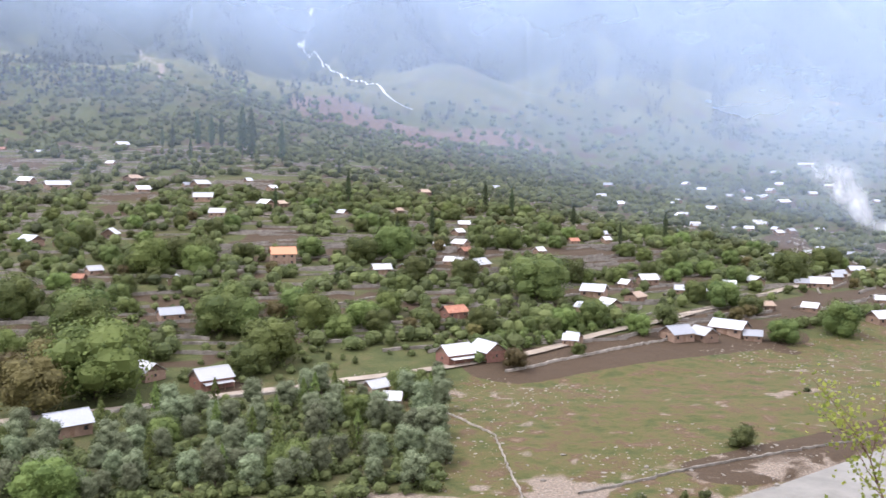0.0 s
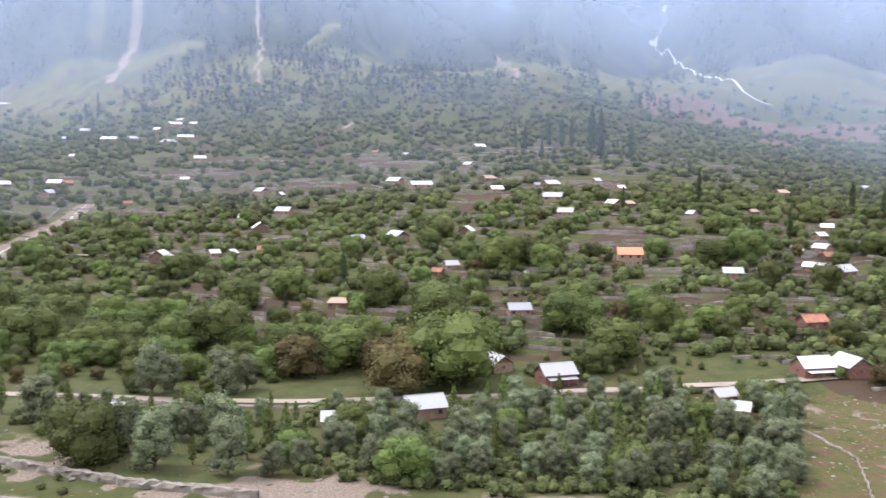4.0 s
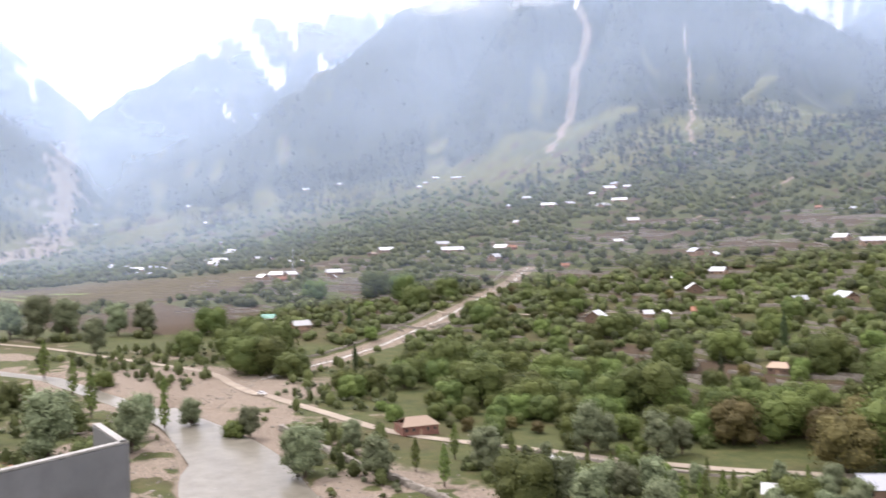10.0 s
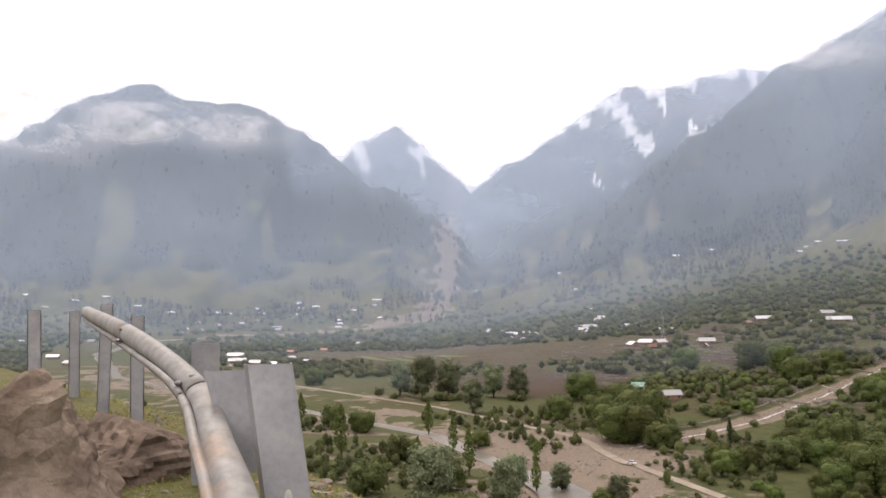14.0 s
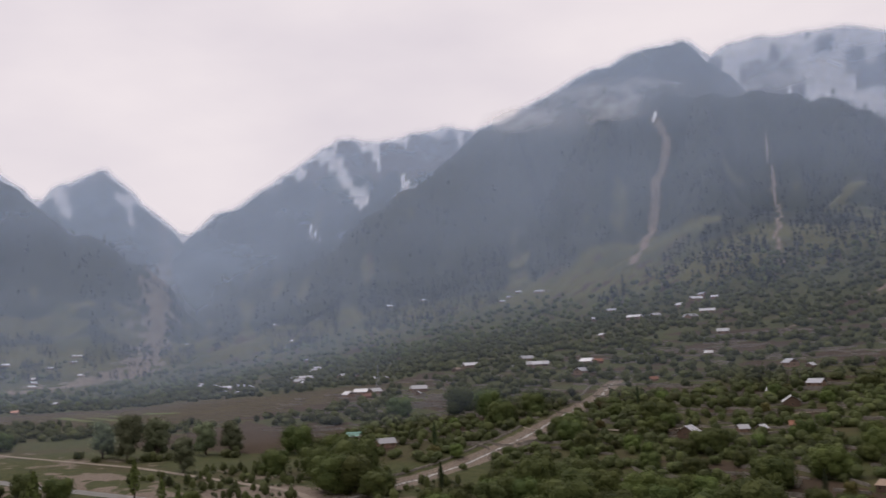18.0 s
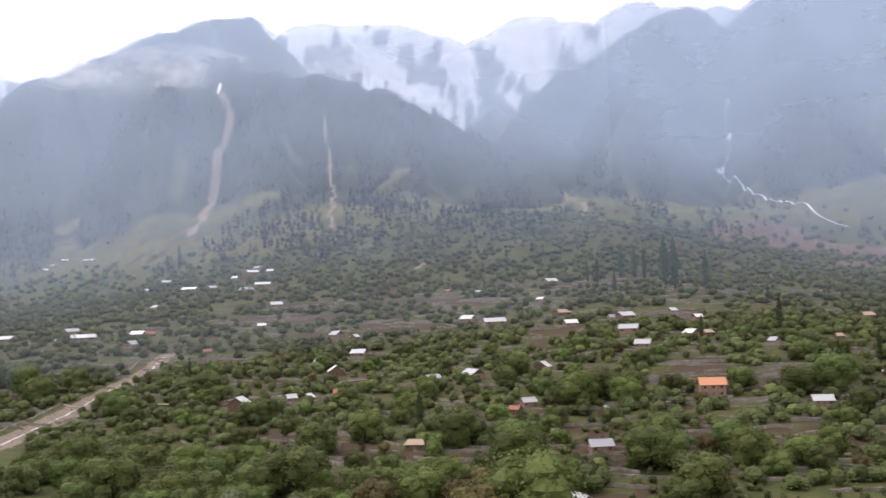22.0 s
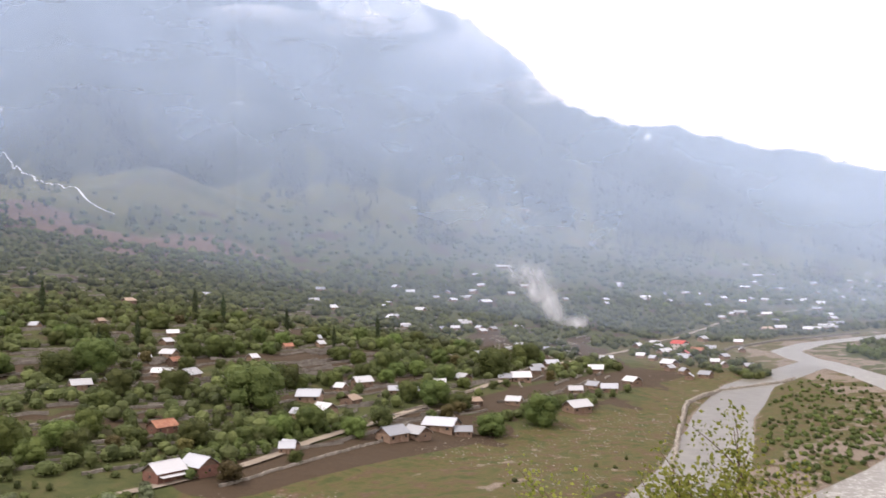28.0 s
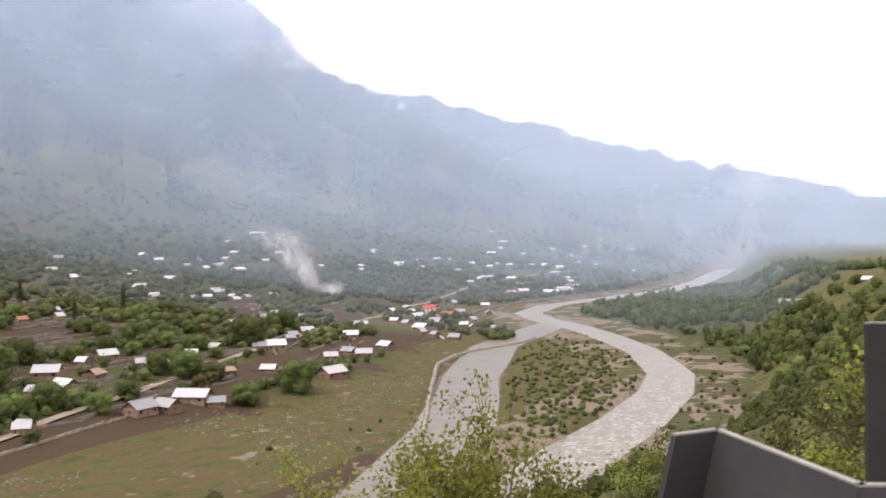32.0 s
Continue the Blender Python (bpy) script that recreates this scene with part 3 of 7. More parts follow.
LEAF_BUSH = leaf("bush_leaves", (0.17, 0.28, 0.02), (0.50, 0.62, 0.06), 0.45, scale=2.0)
# distant haze: its blue is put into the colour of see-through sheets
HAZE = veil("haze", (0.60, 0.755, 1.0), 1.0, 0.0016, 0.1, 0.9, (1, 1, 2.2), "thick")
CLOUD = veil("cloud", (0.97, 0.97, 0.99), 1.3, 0.0048, 0.34, 0.70, (1, 1, 1.8), "thick")
STEEL = plain("galvanised_steel", (0.27, 0.28, 0.30), (0.42, 0.43, 0.45), 4.0, 0.5, 0.6, 0.15, 0.002, 0.08)
STEEL_DARK = plain("dull_steel", (0.13, 0.135, 0.145), (0.21, 0.215, 0.23), 6.0, 0.45, 0.5, 0.12, 0.002, 0.05)
# darker copy of the post steel with shade in its colour; also rail seams
STEEL_SHADED_AND_SEAM = plain("shaded_steel_and_seam", (0.022, 0.022, 0.024), (0.045, 0.045, 0.048), 6.0, 0.65, 0.0, 0.12, 0.002, 0.05)
STEEL_EDGE = plain("bare_steel_edge", (0.20, 0.195, 0.185), (0.33, 0.325, 0.31), 30.0, 0.6, 0.2, 0.1, 0.001, 0.05)


def beam_material():
    """Galvanised rail with rust that has run down from its seams."""
    m, nt, b = material("weathered_rail", 0.6, 0.12)
    n1, n2 = noise_node(nt, 2.2, 6, 0.65), noise_node(nt, 16.0, 5)
    c = ramp(nt, n2.outputs["Fac"], [(0.3, (0.17, 0.17, 0.168)), (0.7, (0.29, 0.288, 0.28))]).outputs["Color"]
    c = mix(nt, c, (0.40, 0.19, 0.06), ramp(nt, n1.outputs["Fac"], [(0.56, (0, 0, 0)), (0.74, (0.6, 0.6, 0.6))]).outputs["Color"])
    nt.links.new(c, b.inputs["Base Color"])
    bump(nt, b, n2.outputs["Fac"], 0.15, 0.004)
    return m


def rock_material():
    m, nt, b = material("brown_rock", 0.9)
    n1, n2 = noise_node(nt, 1.3, 8, 0.7), noise_node(nt, 9.0, 8, 0.7)
    c = ramp(nt, n1.outputs["Fac"], [(0.32, (0.05, 0.038, 0.03)), (0.5, (0.18, 0.135, 0.105)), (0.68, (0.36, 0.30, 0.24))]).outputs["Color"]
    c = mix(nt, c, (0.06, 0.045, 0.035), ramp(nt, n2.outputs["Fac"], [(0.5, (0, 0, 0)), (0.75, (0.6, 0.6, 0.6))]).outputs["Color"])
    nt.links.new(c, b.inputs["Base Color"])
    bump(nt, b, n2.outputs["Fac"], 0.8, 0.06)
    return m


RAIL, ROCK = beam_material(), rock_material()
GRASS = leaf("verge_grass", (0.15, 0.20, 0.035), (0.47, 0.47, 0.115), 0.3, scale=1.5)
LITTER = plain("dry_leaves", (0.15, 0.065, 0.04), (0.34, 0.20, 0.12), 9.0, strength=0.1, depth=0.002)
SCRUB = leaf("scrub_leaves", (0.060, 0.095, 0.020), (0.18, 0.22, 0.05), 0.3, scale=0.8)
FIELD_BANK = plain("field_bank", (0.085, 0.078, 0.036), (0.17, 0.14, 0.075), 0.3)
# white of the petals, also of the discs painted as daylight in bolt slots
BLOSSOM_AND_SLOT_LIGHT = plain("white_blossom_and_slot_light", (0.55, 0.55, 0.5), (0.8, 0.8, 0.76), 5)
BUSH_BARK = plain("bush_bark", (0.07, 0.042, 0.03), (0.15, 0.09, 0.06), 14, strength=0.6, depth=0.01)
CAR_PAINT = plain("white_car_paint", (0.62, 0.63, 0.64), (0.72, 0.72, 0.73), 2, 0.25, 0.0, 0.02, 0.001, 0.1)
RUBBER = plain("tyre_rubber", (0.015, 0.015, 0.015), (0.03, 0.03, 0.03), 8)
GREEN_CROP = leaf("crop_leaves", (0.10, 0.16, 0.03), (0.22, 0.28, 0.06))
SMOKE = veil("smoke", (0.96, 0.96, 0.98), 0.85, 0.045, 0.30, 0.66, (1, 1, 0.6), "thick")


# ---- mesh helpers ----
def mesh_from(name, verts, faces, mat, smooth=False):
    me = bpy.data.meshes.new(name)
    me.from_pydata([tuple(v) for v in verts], [], faces)
    for mt in (mat if isinstance(mat, (list, tuple)) else [mat]):
        me.materials.append(mt)
    if smooth:
        me.polygons.foreach_set("use_smooth", [True] * len(me.polygons))
    return me


def quads_mesh(name, verts, quads, mat, smooth=False):
    """A mesh from arrays of corners and of four-cornered faces."""
    verts, quads = np.asarray(verts, np.float32), np.asarray(quads, np.int32)
    me = bpy.data.meshes.new(name)
    me.vertices.add(len(verts))
    me.vertices.foreach_set("co", verts.ravel())
    n = len(quads)
    k = quads.shape[1]
    me.loops.add(n * k)
    me.loops.foreach_set("vertex_index", quads.ravel())
    me.polygons.add(n)
    me.polygons.foreach_set("loop_start", np.arange(n, dtype=np.int32) * k)
    me.polygons.foreach_set("loop_total", np.full(n, k, np.int32))
    me.polygons.foreach_set("use_smooth", np.full(n, smooth))
    me.materials.append(mat)
    me.update(calc_edges=True)
    return me


def attribute(me, name, values):
    me.attributes.new(name, "FLOAT", "POINT").data.foreach_set("value", np.asarray(values, np.float32).ravel())


def part(name, bm, mat, parent, label=""):
    me = bpy.data.meshes.new(name)
    bm.to_mesh(me)
    bm.free()
    me.materials.append(mat)
    ob = new(name, me)
    ob.parent = parent
    return tagged(ob, label)


def meshed(name, me, parent, label=""):
    ob = new(name, me)
    ob.parent = parent
    return tagged(ob, label)


def box(bm, cx, cy, cz, sx, sy, sz, bevel=0.0, turn=None):
    m = Matrix.Translation((cx, cy, cz)) @ (turn or Matrix()) @ Matrix.Diagonal((sx, sy, sz, 1))
    made = bmesh.ops.create_cube(bm, size=1, matrix=m)["verts"]
    if bevel:
        edges = list({e for v in made for e in v.link_edges})
        bmesh.ops.bevel(bm, geom=edges, offset=bevel, segments=1, affect="EDGES")


GRID = {}


def ground_at(x, y):
    """Height of the ground sheet itself at a place in view."""
    a, r = GRID["az"], GRID["r"]
    u = (math.atan2(x, y) - a[0]) / (a[1] - a[0])
    i = min(max(int(u), 0), 718)
    d = math.hypot(x, y)
    j = min(max(int(np.searchsorted(r, d)) - 1, 0), len(r) - 2)
    fu, fv, z = min(max(u - i, 0), 1), (d - r[j]) / (r[j + 1] - r[j]), GRID["z"]
    return float((z[i, j] * (1 - fu) + z[i + 1, j] * fu) * (1 - fv) + (z[i, j + 1] * (1 - fu) + z[i + 1, j + 1] * fu) * fv)


# ---- the ground, one sheet to the horizon ----
def ground_sheet():
    az = np.radians(np.concatenate([np.arange(-108, 72, 0.25), np.arange(72, 252, 3.0)]))
    r = np.concatenate([[0.0], np.geomspace(0.8, 120, 90), np.geomspace(121.5, 1100, 230), np.geomspace(1112, 4940, 130)])
    A, R = np.meshgrid(az, r, indexing="ij")
    X, Y = R * np.sin(A), R * np.cos(A)
    Z, m = land(X, Y)
    GRID.update(az=az, r=r, z=Z)
    n, k = A.shape
    idx = np.arange(n * k).reshape(n, k)
    nxt = np.roll(idx, -1, axis=0)
    quads = np.stack([idx[:, :-1], idx[:, 1:], nxt[:, 1:], nxt[:, :-1]], -1).reshape(-1, 4)
    me = quads_mesh("ground", np.stack([X, Y, Z], -1).reshape(-1, 3), quads, GROUND, True)
    me.flip_normals()
    d, peak, river = m["d"], m["peak"], m["river"]
    n1, n2, n3 = fbm(X, Y, 70, 71), fbm(X, Y, 240, 73), fbm(X, Y, 22, 75)
    slopes = step01(peak, 6, 50)
    turf = np.maximum(np.where(m["bank"], 0.8, 0), step01(peak, 2, 40) * 0.75) * step01(n1, 0.25, 0.6)
    flat = (1 - step01(np.abs(river) + 40 * (n3 - 0.5), 125, 165)) * step01(X + 60 * (n1 - 0.5), -40, 20) * (river > 0) * ~m["bank"]
    meadow = flat
    n5 = fbm(X, Y, 30, 83)
    tilled = np.where(~m["bank"] & (d > 4) & (d < 900), step01(n5 * 0.7 + n1 * 0.3, 0.585, 0.65), 0)
    tilled = np.maximum(np.maximum(tilled, fields(X, Y)), np.where(~m["bank"] & (d > 24) & (R < 1000), step01(fbm(X, d * 3.2, 85, 131, 2), 0.62, 0.72) * 0.75, 0))
    gravel = np.maximum(np.maximum(m["bed"], m["tor"]), (1 - step01(np.abs(river), 26, 62)) * step01(n3 * 0.5 + fbm(X, Y, 8, 79) * 0.5, 0.42, 0.58) * (~m["bank"]))
    n4 = fbm(X, Y, 9, 77)
    gravel = np.maximum(gravel, flat * step01(fbm(X, Y, 5, 78) * 0.6 + n4 * 0.4, 0.56, 0.70) * 0.6)
    gravel = np.maximum(gravel, step01(-X, 170, 260) * (1 - step01(np.abs(river), 60, 150)) * step01(n3 * 0.5 + n4 * 0.5, 0.44, 0.62) * 0.62)
    meet = np.hypot((X + 372) / 1.5, Y - 205)
    gravel = np.maximum(gravel, (1 - step01(meet + 40 * (n3 - 0.5), 30, 62)) * (0.5 + 0.5 * n4))
    gravel = np.where(m["bank"], 0, gravel) * (1 - step01(-X, 900, 1250) * (1 - step01(-X, 1450, 1600)))
    bare = step01(streaks(X, Y, Z), 0.56, 0.66) * step01(peak, 30, 120)
    woods = step01(peak - tree_line(X, Y), 0, 70) * step01(n2 + (peak - 150) / 900, 0.32, 0.45)
    scree = np.zeros(X.shape)
    for line, wide in SCREES:
        sd, ss = to_line(X, Y, line)
        scree = np.maximum(scree, (1 - step01(np.abs(sd + 30 * (n1 - 0.5)) * (0.5 + n3), wide * 0.1, wide * 0.9)) * (0.44 + 0.42 * n3))
    fan_d, _ = to_line(X, Y, DEBRIS_FAN)
    heath = (1 - step01(np.abs(fan_d) + 60 * (n1 - 0.5), 60, 140)) * 0.7
    scree = np.maximum(scree, bare * step01(n2, 0.48, 0.62) * 0.36)
    snow = np.zeros(X.shape)
    for line, wide in SNOW_GULLIES:
        sd, ss = to_line(X, Y, line)
        snow = np.maximum(snow, (1 - step01(np.abs(sd + wide * 1.6 * (n3 - 0.5)) * (0.5 + n3), wide * 0.3, wide)) * 0.95)
    streak = fbm(np.degrees(A) * 75 + 0.4 * Z, Z * 0.45, 90, 82, 4)
    high = step01(Z + 1700 * (streak - 0.5), 1030, 1160) * step01(R, 3600, 4100) * 0.8
    rock = step01(Z + 300 * (n1 - 0.5), 820, 1000) * step01(R, 3400, 3900)
    snow = np.maximum(snow, high)
    woods = woods * (1 - 0.35 * bare) * (1 - np.maximum(scree, snow)) * (1 - step01(Z, 1000, 1250) * 0.7) * (1 - rock)
    for name, v in (("turf", turf), ("meadow", meadow), ("tilled", tilled), ("woods", woods), ("heath", heath), ("rock", rock), ("scree", scree), ("gravel", gravel), ("snow", snow)):
        attribute(me, name, v)
    return tagged(new("ground", me), "valley floor, stepped fields and steep mountain flanks", "ground", kind="structure")


def tree_line(x, y):
    """How far above the foot of the slope the forest begins."""
    return np.interp(np.degrees(np.arctan2(x, y)), [-75, -24, -15, 8, 20, 50], [65, 75, 125, 115, 60, 25])


def fields(x, y):
    t = np.zeros(np.shape(x))
    for a, b, half in FIELD_STRIPS:
        sd, ss = to_line(x, y, [a, b])
        t = np.maximum(t, 1 - step01(np.abs(sd) + 5 * (fbm(x, y, 30, 85) - 0.5), half - 2, half + 2))
    return t


ground_sheet()


def ribbon(line, wide, lift=0.0, step=6.0, level=None):
    """Corners and faces of a strip along a line, laid on the ground, or at a level above the sea of the plain."""
    pts = []
    for (ax, ay), (bx, by) in zip(line[:-1], line[1:]):
        n = max(1, int(math.hypot(bx - ax, by - ay) / step))
        pts += [(ax + (bx - ax) * i / n, ay + (by - ay) * i / n) for i in range(n)]
    pts = np.array(pts + [line[-1]], float)
    for _ in range(6):
        pts[1:-1] = 0.25 * pts[:-2] + 0.5 * pts[1:-1] + 0.25 * pts[2:]
    tan = np.gradient(pts, axis=0)
    tan /= np.linalg.norm(tan, axis=1)[:, None]
    nor = np.stack([-tan[:, 1], tan[:, 0]], 1)
    w = np.broadcast_to(wide(pts) if callable(wide) else wide, len(pts))
    across = np.linspace(-1, 1, 7)
    grid = pts[:, None, :] + nor[:, None, :] * (w[:, None] * across[None, :])[..., None]
    if level is None:
        z, _ = land(grid[..., 0], grid[..., 1])
        z = z.max(axis=1, keepdims=True).repeat(7, 1) * 0.7 + z * 0.3 + lift
    else:
        z = np.broadcast_to(level(pts)[:, None], grid.shape[:2])
    v = np.concatenate([grid, z[..., None]], -1).reshape(-1, 3)
    i = np.arange(len(pts) * 7).reshape(-1, 7)
    q = np.stack([i[:-1, :-1], i[1:, :-1], i[1:, 1:], i[:-1, 1:]], -1).reshape(-1, 4)
    return v, q, np.broadcast_to(np.abs(across), grid.shape[:2])


def water_strip(name, line, wide, level, rapid, label):
    v, q, a = ribbon(line, wide, level=level)
    me = quads_mesh(name, v, q, WATER, True)
    me.flip_normals()
    attribute(me, "rapid", np.full(len(v), rapid) + (v[:, 0] > 150) * 0.12)
    return tagged(new(name, me), label, "river", kind="structure")


def sea(pts):
    return -1.0 + 0.016 * np.maximum(0, -pts[:, 0] - 160)


water_strip("river", WATERCOURSE[1:-1], lambda p: np.interp(p[:, 0], [-1900, -950, -350, -200, -110, 80, 160, 400, 700, 1600], [18, 6, 6, 8, 16, 23, 13.5, 11.5, 19, 24]), sea, 0.26, "silty mountain river with broken white water")
water_strip("river_side_channel", SIDE_CHANNEL, 15, lambda p: sea(p) - 0.03, 0.14, "shallow grey side channel round a gravel island")
water_strip("pond", POND, lambda p: np.interp(p[:, 0], [-330, -280, -235, -160], [3, 6, 16, 18]), lambda p: sea(p) + 0.02, 0.0, "still grey green pool beside the river bed")
v, q, _ = ribbon(TORRENT[2:], lambda p: 0.3 + 1.2 * fbm(p[:, 0], p[:, 1], 14, 87), lift=0.1, step=3.0)
me = quads_mesh("torrent", v, q, WATER, True)
me.flip_normals()
attribute(me, "rapid", np.full(len(v), 0.46))
tagged(new("torrent", me), "narrow white torrent in a stony bed", "stream", kind="structure")
for fall in CASCADES:
    v, q, _ = ribbon(fall, lambda p: 0.3 + 2.4 * fbm(p[:, 0], p[:, 1], 40, 89), lift=5.0, step=12.0)
    me = quads_mesh("cascade", v, q, WATER, True)
    me.flip_normals()
    attribute(me, "rapid", np.full(len(v), 0.75))
    tagged(new("cascade", me), "white melt water falling down the mountain gully", "stream", kind="structure")
for lane in ([(-300, 470), (-286, 477), (-256, 513), (-198, 548), (-121, 566), (-70, 575)], [(-440, 405), (-394, 411), (-364, 417), (-337, 430), (-300, 445)]):
    v, q, _ = ribbon(lane, 1.3, lift=0.2, step=3.0)
    me = quads_mesh("lane", v, q, ROAD_DUST, True)
    me.flip_normals()
    tagged(new("lane", me), "pale footpath between the terraces", "path", kind="structure")
v, q, _ = ribbon(ROAD, 2.3, lift=0.22)
me = quads_mesh("road", v, q, ROAD_DUST, True)
me.flip_normals()
tagged(new("road", me), "pale dusty valley road", "road", kind="structure")


# ---- mountain air: blue-tinted sheets set across the valley in place of haze ----
def mist_bank(r, thick):
    """One sheet that imitates haze by its tint; it thins out just above the crests against which it hangs."""
    az = np.radians(np.arange(-108, 71.75, 0.5))
    line = np.degrees(np.arctan2(GRID["z"][:720] - EYE_Z, np.maximum(GRID["r"], 1))).max(axis=1)
    line = np.max([np.roll(line, s) for s in (-1, 0, 1)], axis=0)
    crest = EYE_Z + r * np.tan(np.radians(np.interp(az, GRID["az"][:720], line)))
    u = np.array([-0.02, 0, 0.015, 0.03, 0.06, 0.1, 0.16, 0.25, 0.4, 0.55, 0.7, 0.85, 0.93, 0.97, 0.985, 1.0, 1.015, 1.03])
    A, U = np.meshgrid(az, u, indexing="ij")
    j = int(np.searchsorted(GRID["r"], r))
    foot = np.minimum(np.interp(az, GRID["az"][:720], GRID["z"][:720, j]), crest - 5)[:, None]
    Zs = foot + (crest[:, None] - foot) * U
    deep = np.clip(10 + 0.7 * np.maximum(foot - 15, 0), 10, 170)
    n, k = A.shape
    i = np.arange(n * k).reshape(n, k)
    q = np.stack([i[:-1, :-1], i[1:, :-1], i[1:, 1:], i[:-1, 1:]], -1).reshape(-1, 4)
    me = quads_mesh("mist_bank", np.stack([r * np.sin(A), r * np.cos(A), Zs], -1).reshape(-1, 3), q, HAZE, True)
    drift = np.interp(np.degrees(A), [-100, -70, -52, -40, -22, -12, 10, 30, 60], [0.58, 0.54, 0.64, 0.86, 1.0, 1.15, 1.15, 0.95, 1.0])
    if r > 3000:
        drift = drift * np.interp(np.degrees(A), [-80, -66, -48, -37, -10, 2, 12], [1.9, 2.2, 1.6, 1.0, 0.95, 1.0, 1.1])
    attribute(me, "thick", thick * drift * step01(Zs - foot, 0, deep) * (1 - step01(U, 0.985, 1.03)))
    return tagged(new("mist_bank", me), "bluish see-through sheet imitating haze across the valley", "mist", kind="stuff")


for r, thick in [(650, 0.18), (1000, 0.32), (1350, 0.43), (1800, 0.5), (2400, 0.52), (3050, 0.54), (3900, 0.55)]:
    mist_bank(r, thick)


# ---- houses ----
def gable_house(name, roof_mat, wall_mat, long, deep, eaves, rise, storeys=1, porch=False, open_gable=True, hip=0.0):
    """A house at the origin that faces -y, its ridge along x."""
    house = new(name)
    over = 0.55
    bm = bmesh.new()
    box(bm, 0, 0, eaves / 2 - 0.4, long, deep, eaves + 0.8, 0.04)
    wall = part("wall", bm, wall_mat, house)
    hx, hy = long / 2, deep / 2
    for s in (-1, 1):
        bm = bmesh.new()
        t = 0.07
        y0, y1 = s * (hy + over), 0.0
        z0, z1 = eaves - over * rise / hy, eaves + rise
        x_out, x_in = hx + over, hx + over - hip
        pts = [(-x_out, y0, z0), (x_out, y0, z0), (x_in, y1, z1), (-x_in, y1, z1)]
        lo = [bm.verts.new(p) for p in pts]
        hi = [bm.verts.new((p[0], p[1], p[2] + t)) for p in pts]
        bm.faces.new(lo[::-1])
        bm.faces.new(hi)
        for i in range(4):
            bm.faces.new((lo[i], lo[(i + 1) % 4], hi[(i + 1) % 4], hi[i]))
        bmesh.ops.recalc_face_normals(bm, faces=bm.faces)
        part("roof_sheet", bm, roof_mat, house)
    bm = bmesh.new()
    box(bm, 0, 0, eaves + rise + 0.08, long + over * 2 - hip * 2, 0.32, 0.08, 0.02)
    part("ridge_cap", bm, roof_mat, house)
    for s in (-1, 1):
        bm = bmesh.new()
        x = s * (hx - 0.1) if hip == 0 else s * (hx - 0.3)
        a = [bm.verts.new((x + dx, y, z)) for dx in (0, -s * 0.1) for y, z in ((-hy, eaves), (hy, eaves), (0, eaves + rise * (0.97 if hip == 0 else 0.3)))]
        bm.faces.new(a[:3]), bm.faces.new(a[3:][::-1])
        for i in range(3):
            bm.faces.new((a[i], a[(i + 1) % 3], a[3 + (i + 1) % 3], a[3 + i]))
        bmesh.ops.recalc_face_normals(bm, faces=bm.faces)
        part("gable", bm, WALL_WOOD if open_gable else wall_mat, house)
    level = eaves / storeys
    count = max(2, int(long / 2.6))
    for st in range(storeys):
        for i in range(count):
            x = -hx + long * (i + 0.5) / count
            if st == 0 and i == count // 2:
                bm = bmesh.new()
                box(bm, x, -hy - 0.03, 1.0, 1.0, 0.1, 2.0, 0.02)
                part("door", bm, FRAME_WOOD, house)
                continue
            bm = bmesh.new()
            box(bm, x, -hy - 0.02, st * level + level * 0.56, 1.15, 0.1, 1.25, 0.02)
            w = part("window", bm, FRAME_WOOD, house)
            bm = bmesh.new()
            box(bm, x, -hy - 0.06, st * level + level * 0.56, 0.9, 0.05, 1.0)
            part("pane", bm, DARK_OPENING, w)
    for s in (-1, 1):
        bm = bmesh.new()
        box(bm, s * (hx + 0.02), 0, eaves * 0.55, 0.1, 1.0, 1.15, 0.02)
        w = part("window", bm, FRAME_WOOD, house)
        bm = bmesh.new()
        box(bm, s * (hx + 0.06), 0, eaves * 0.55, 0.05, 0.78, 0.92)
        part("pane", bm, DARK_OPENING, w)
    if porch:
        bm = bmesh.new()
        box(bm, 0, -hy - 1.2, eaves * 0.62, long * 0.9, 2.2, 0.08, 0.01, Matrix.Rotation(radians(10), 4, "X"))
        part("porch_roof", bm, roof_mat, house)
        for i in range(4):
            bm = bmesh.new()
            box(bm, -long * 0.42 + i * long * 0.28, -hy - 2.1, eaves * 0.26, 0.16, 0.16, eaves * 0.62)
            part("porch_post", bm, FRAME_WOOD, house)
    return house


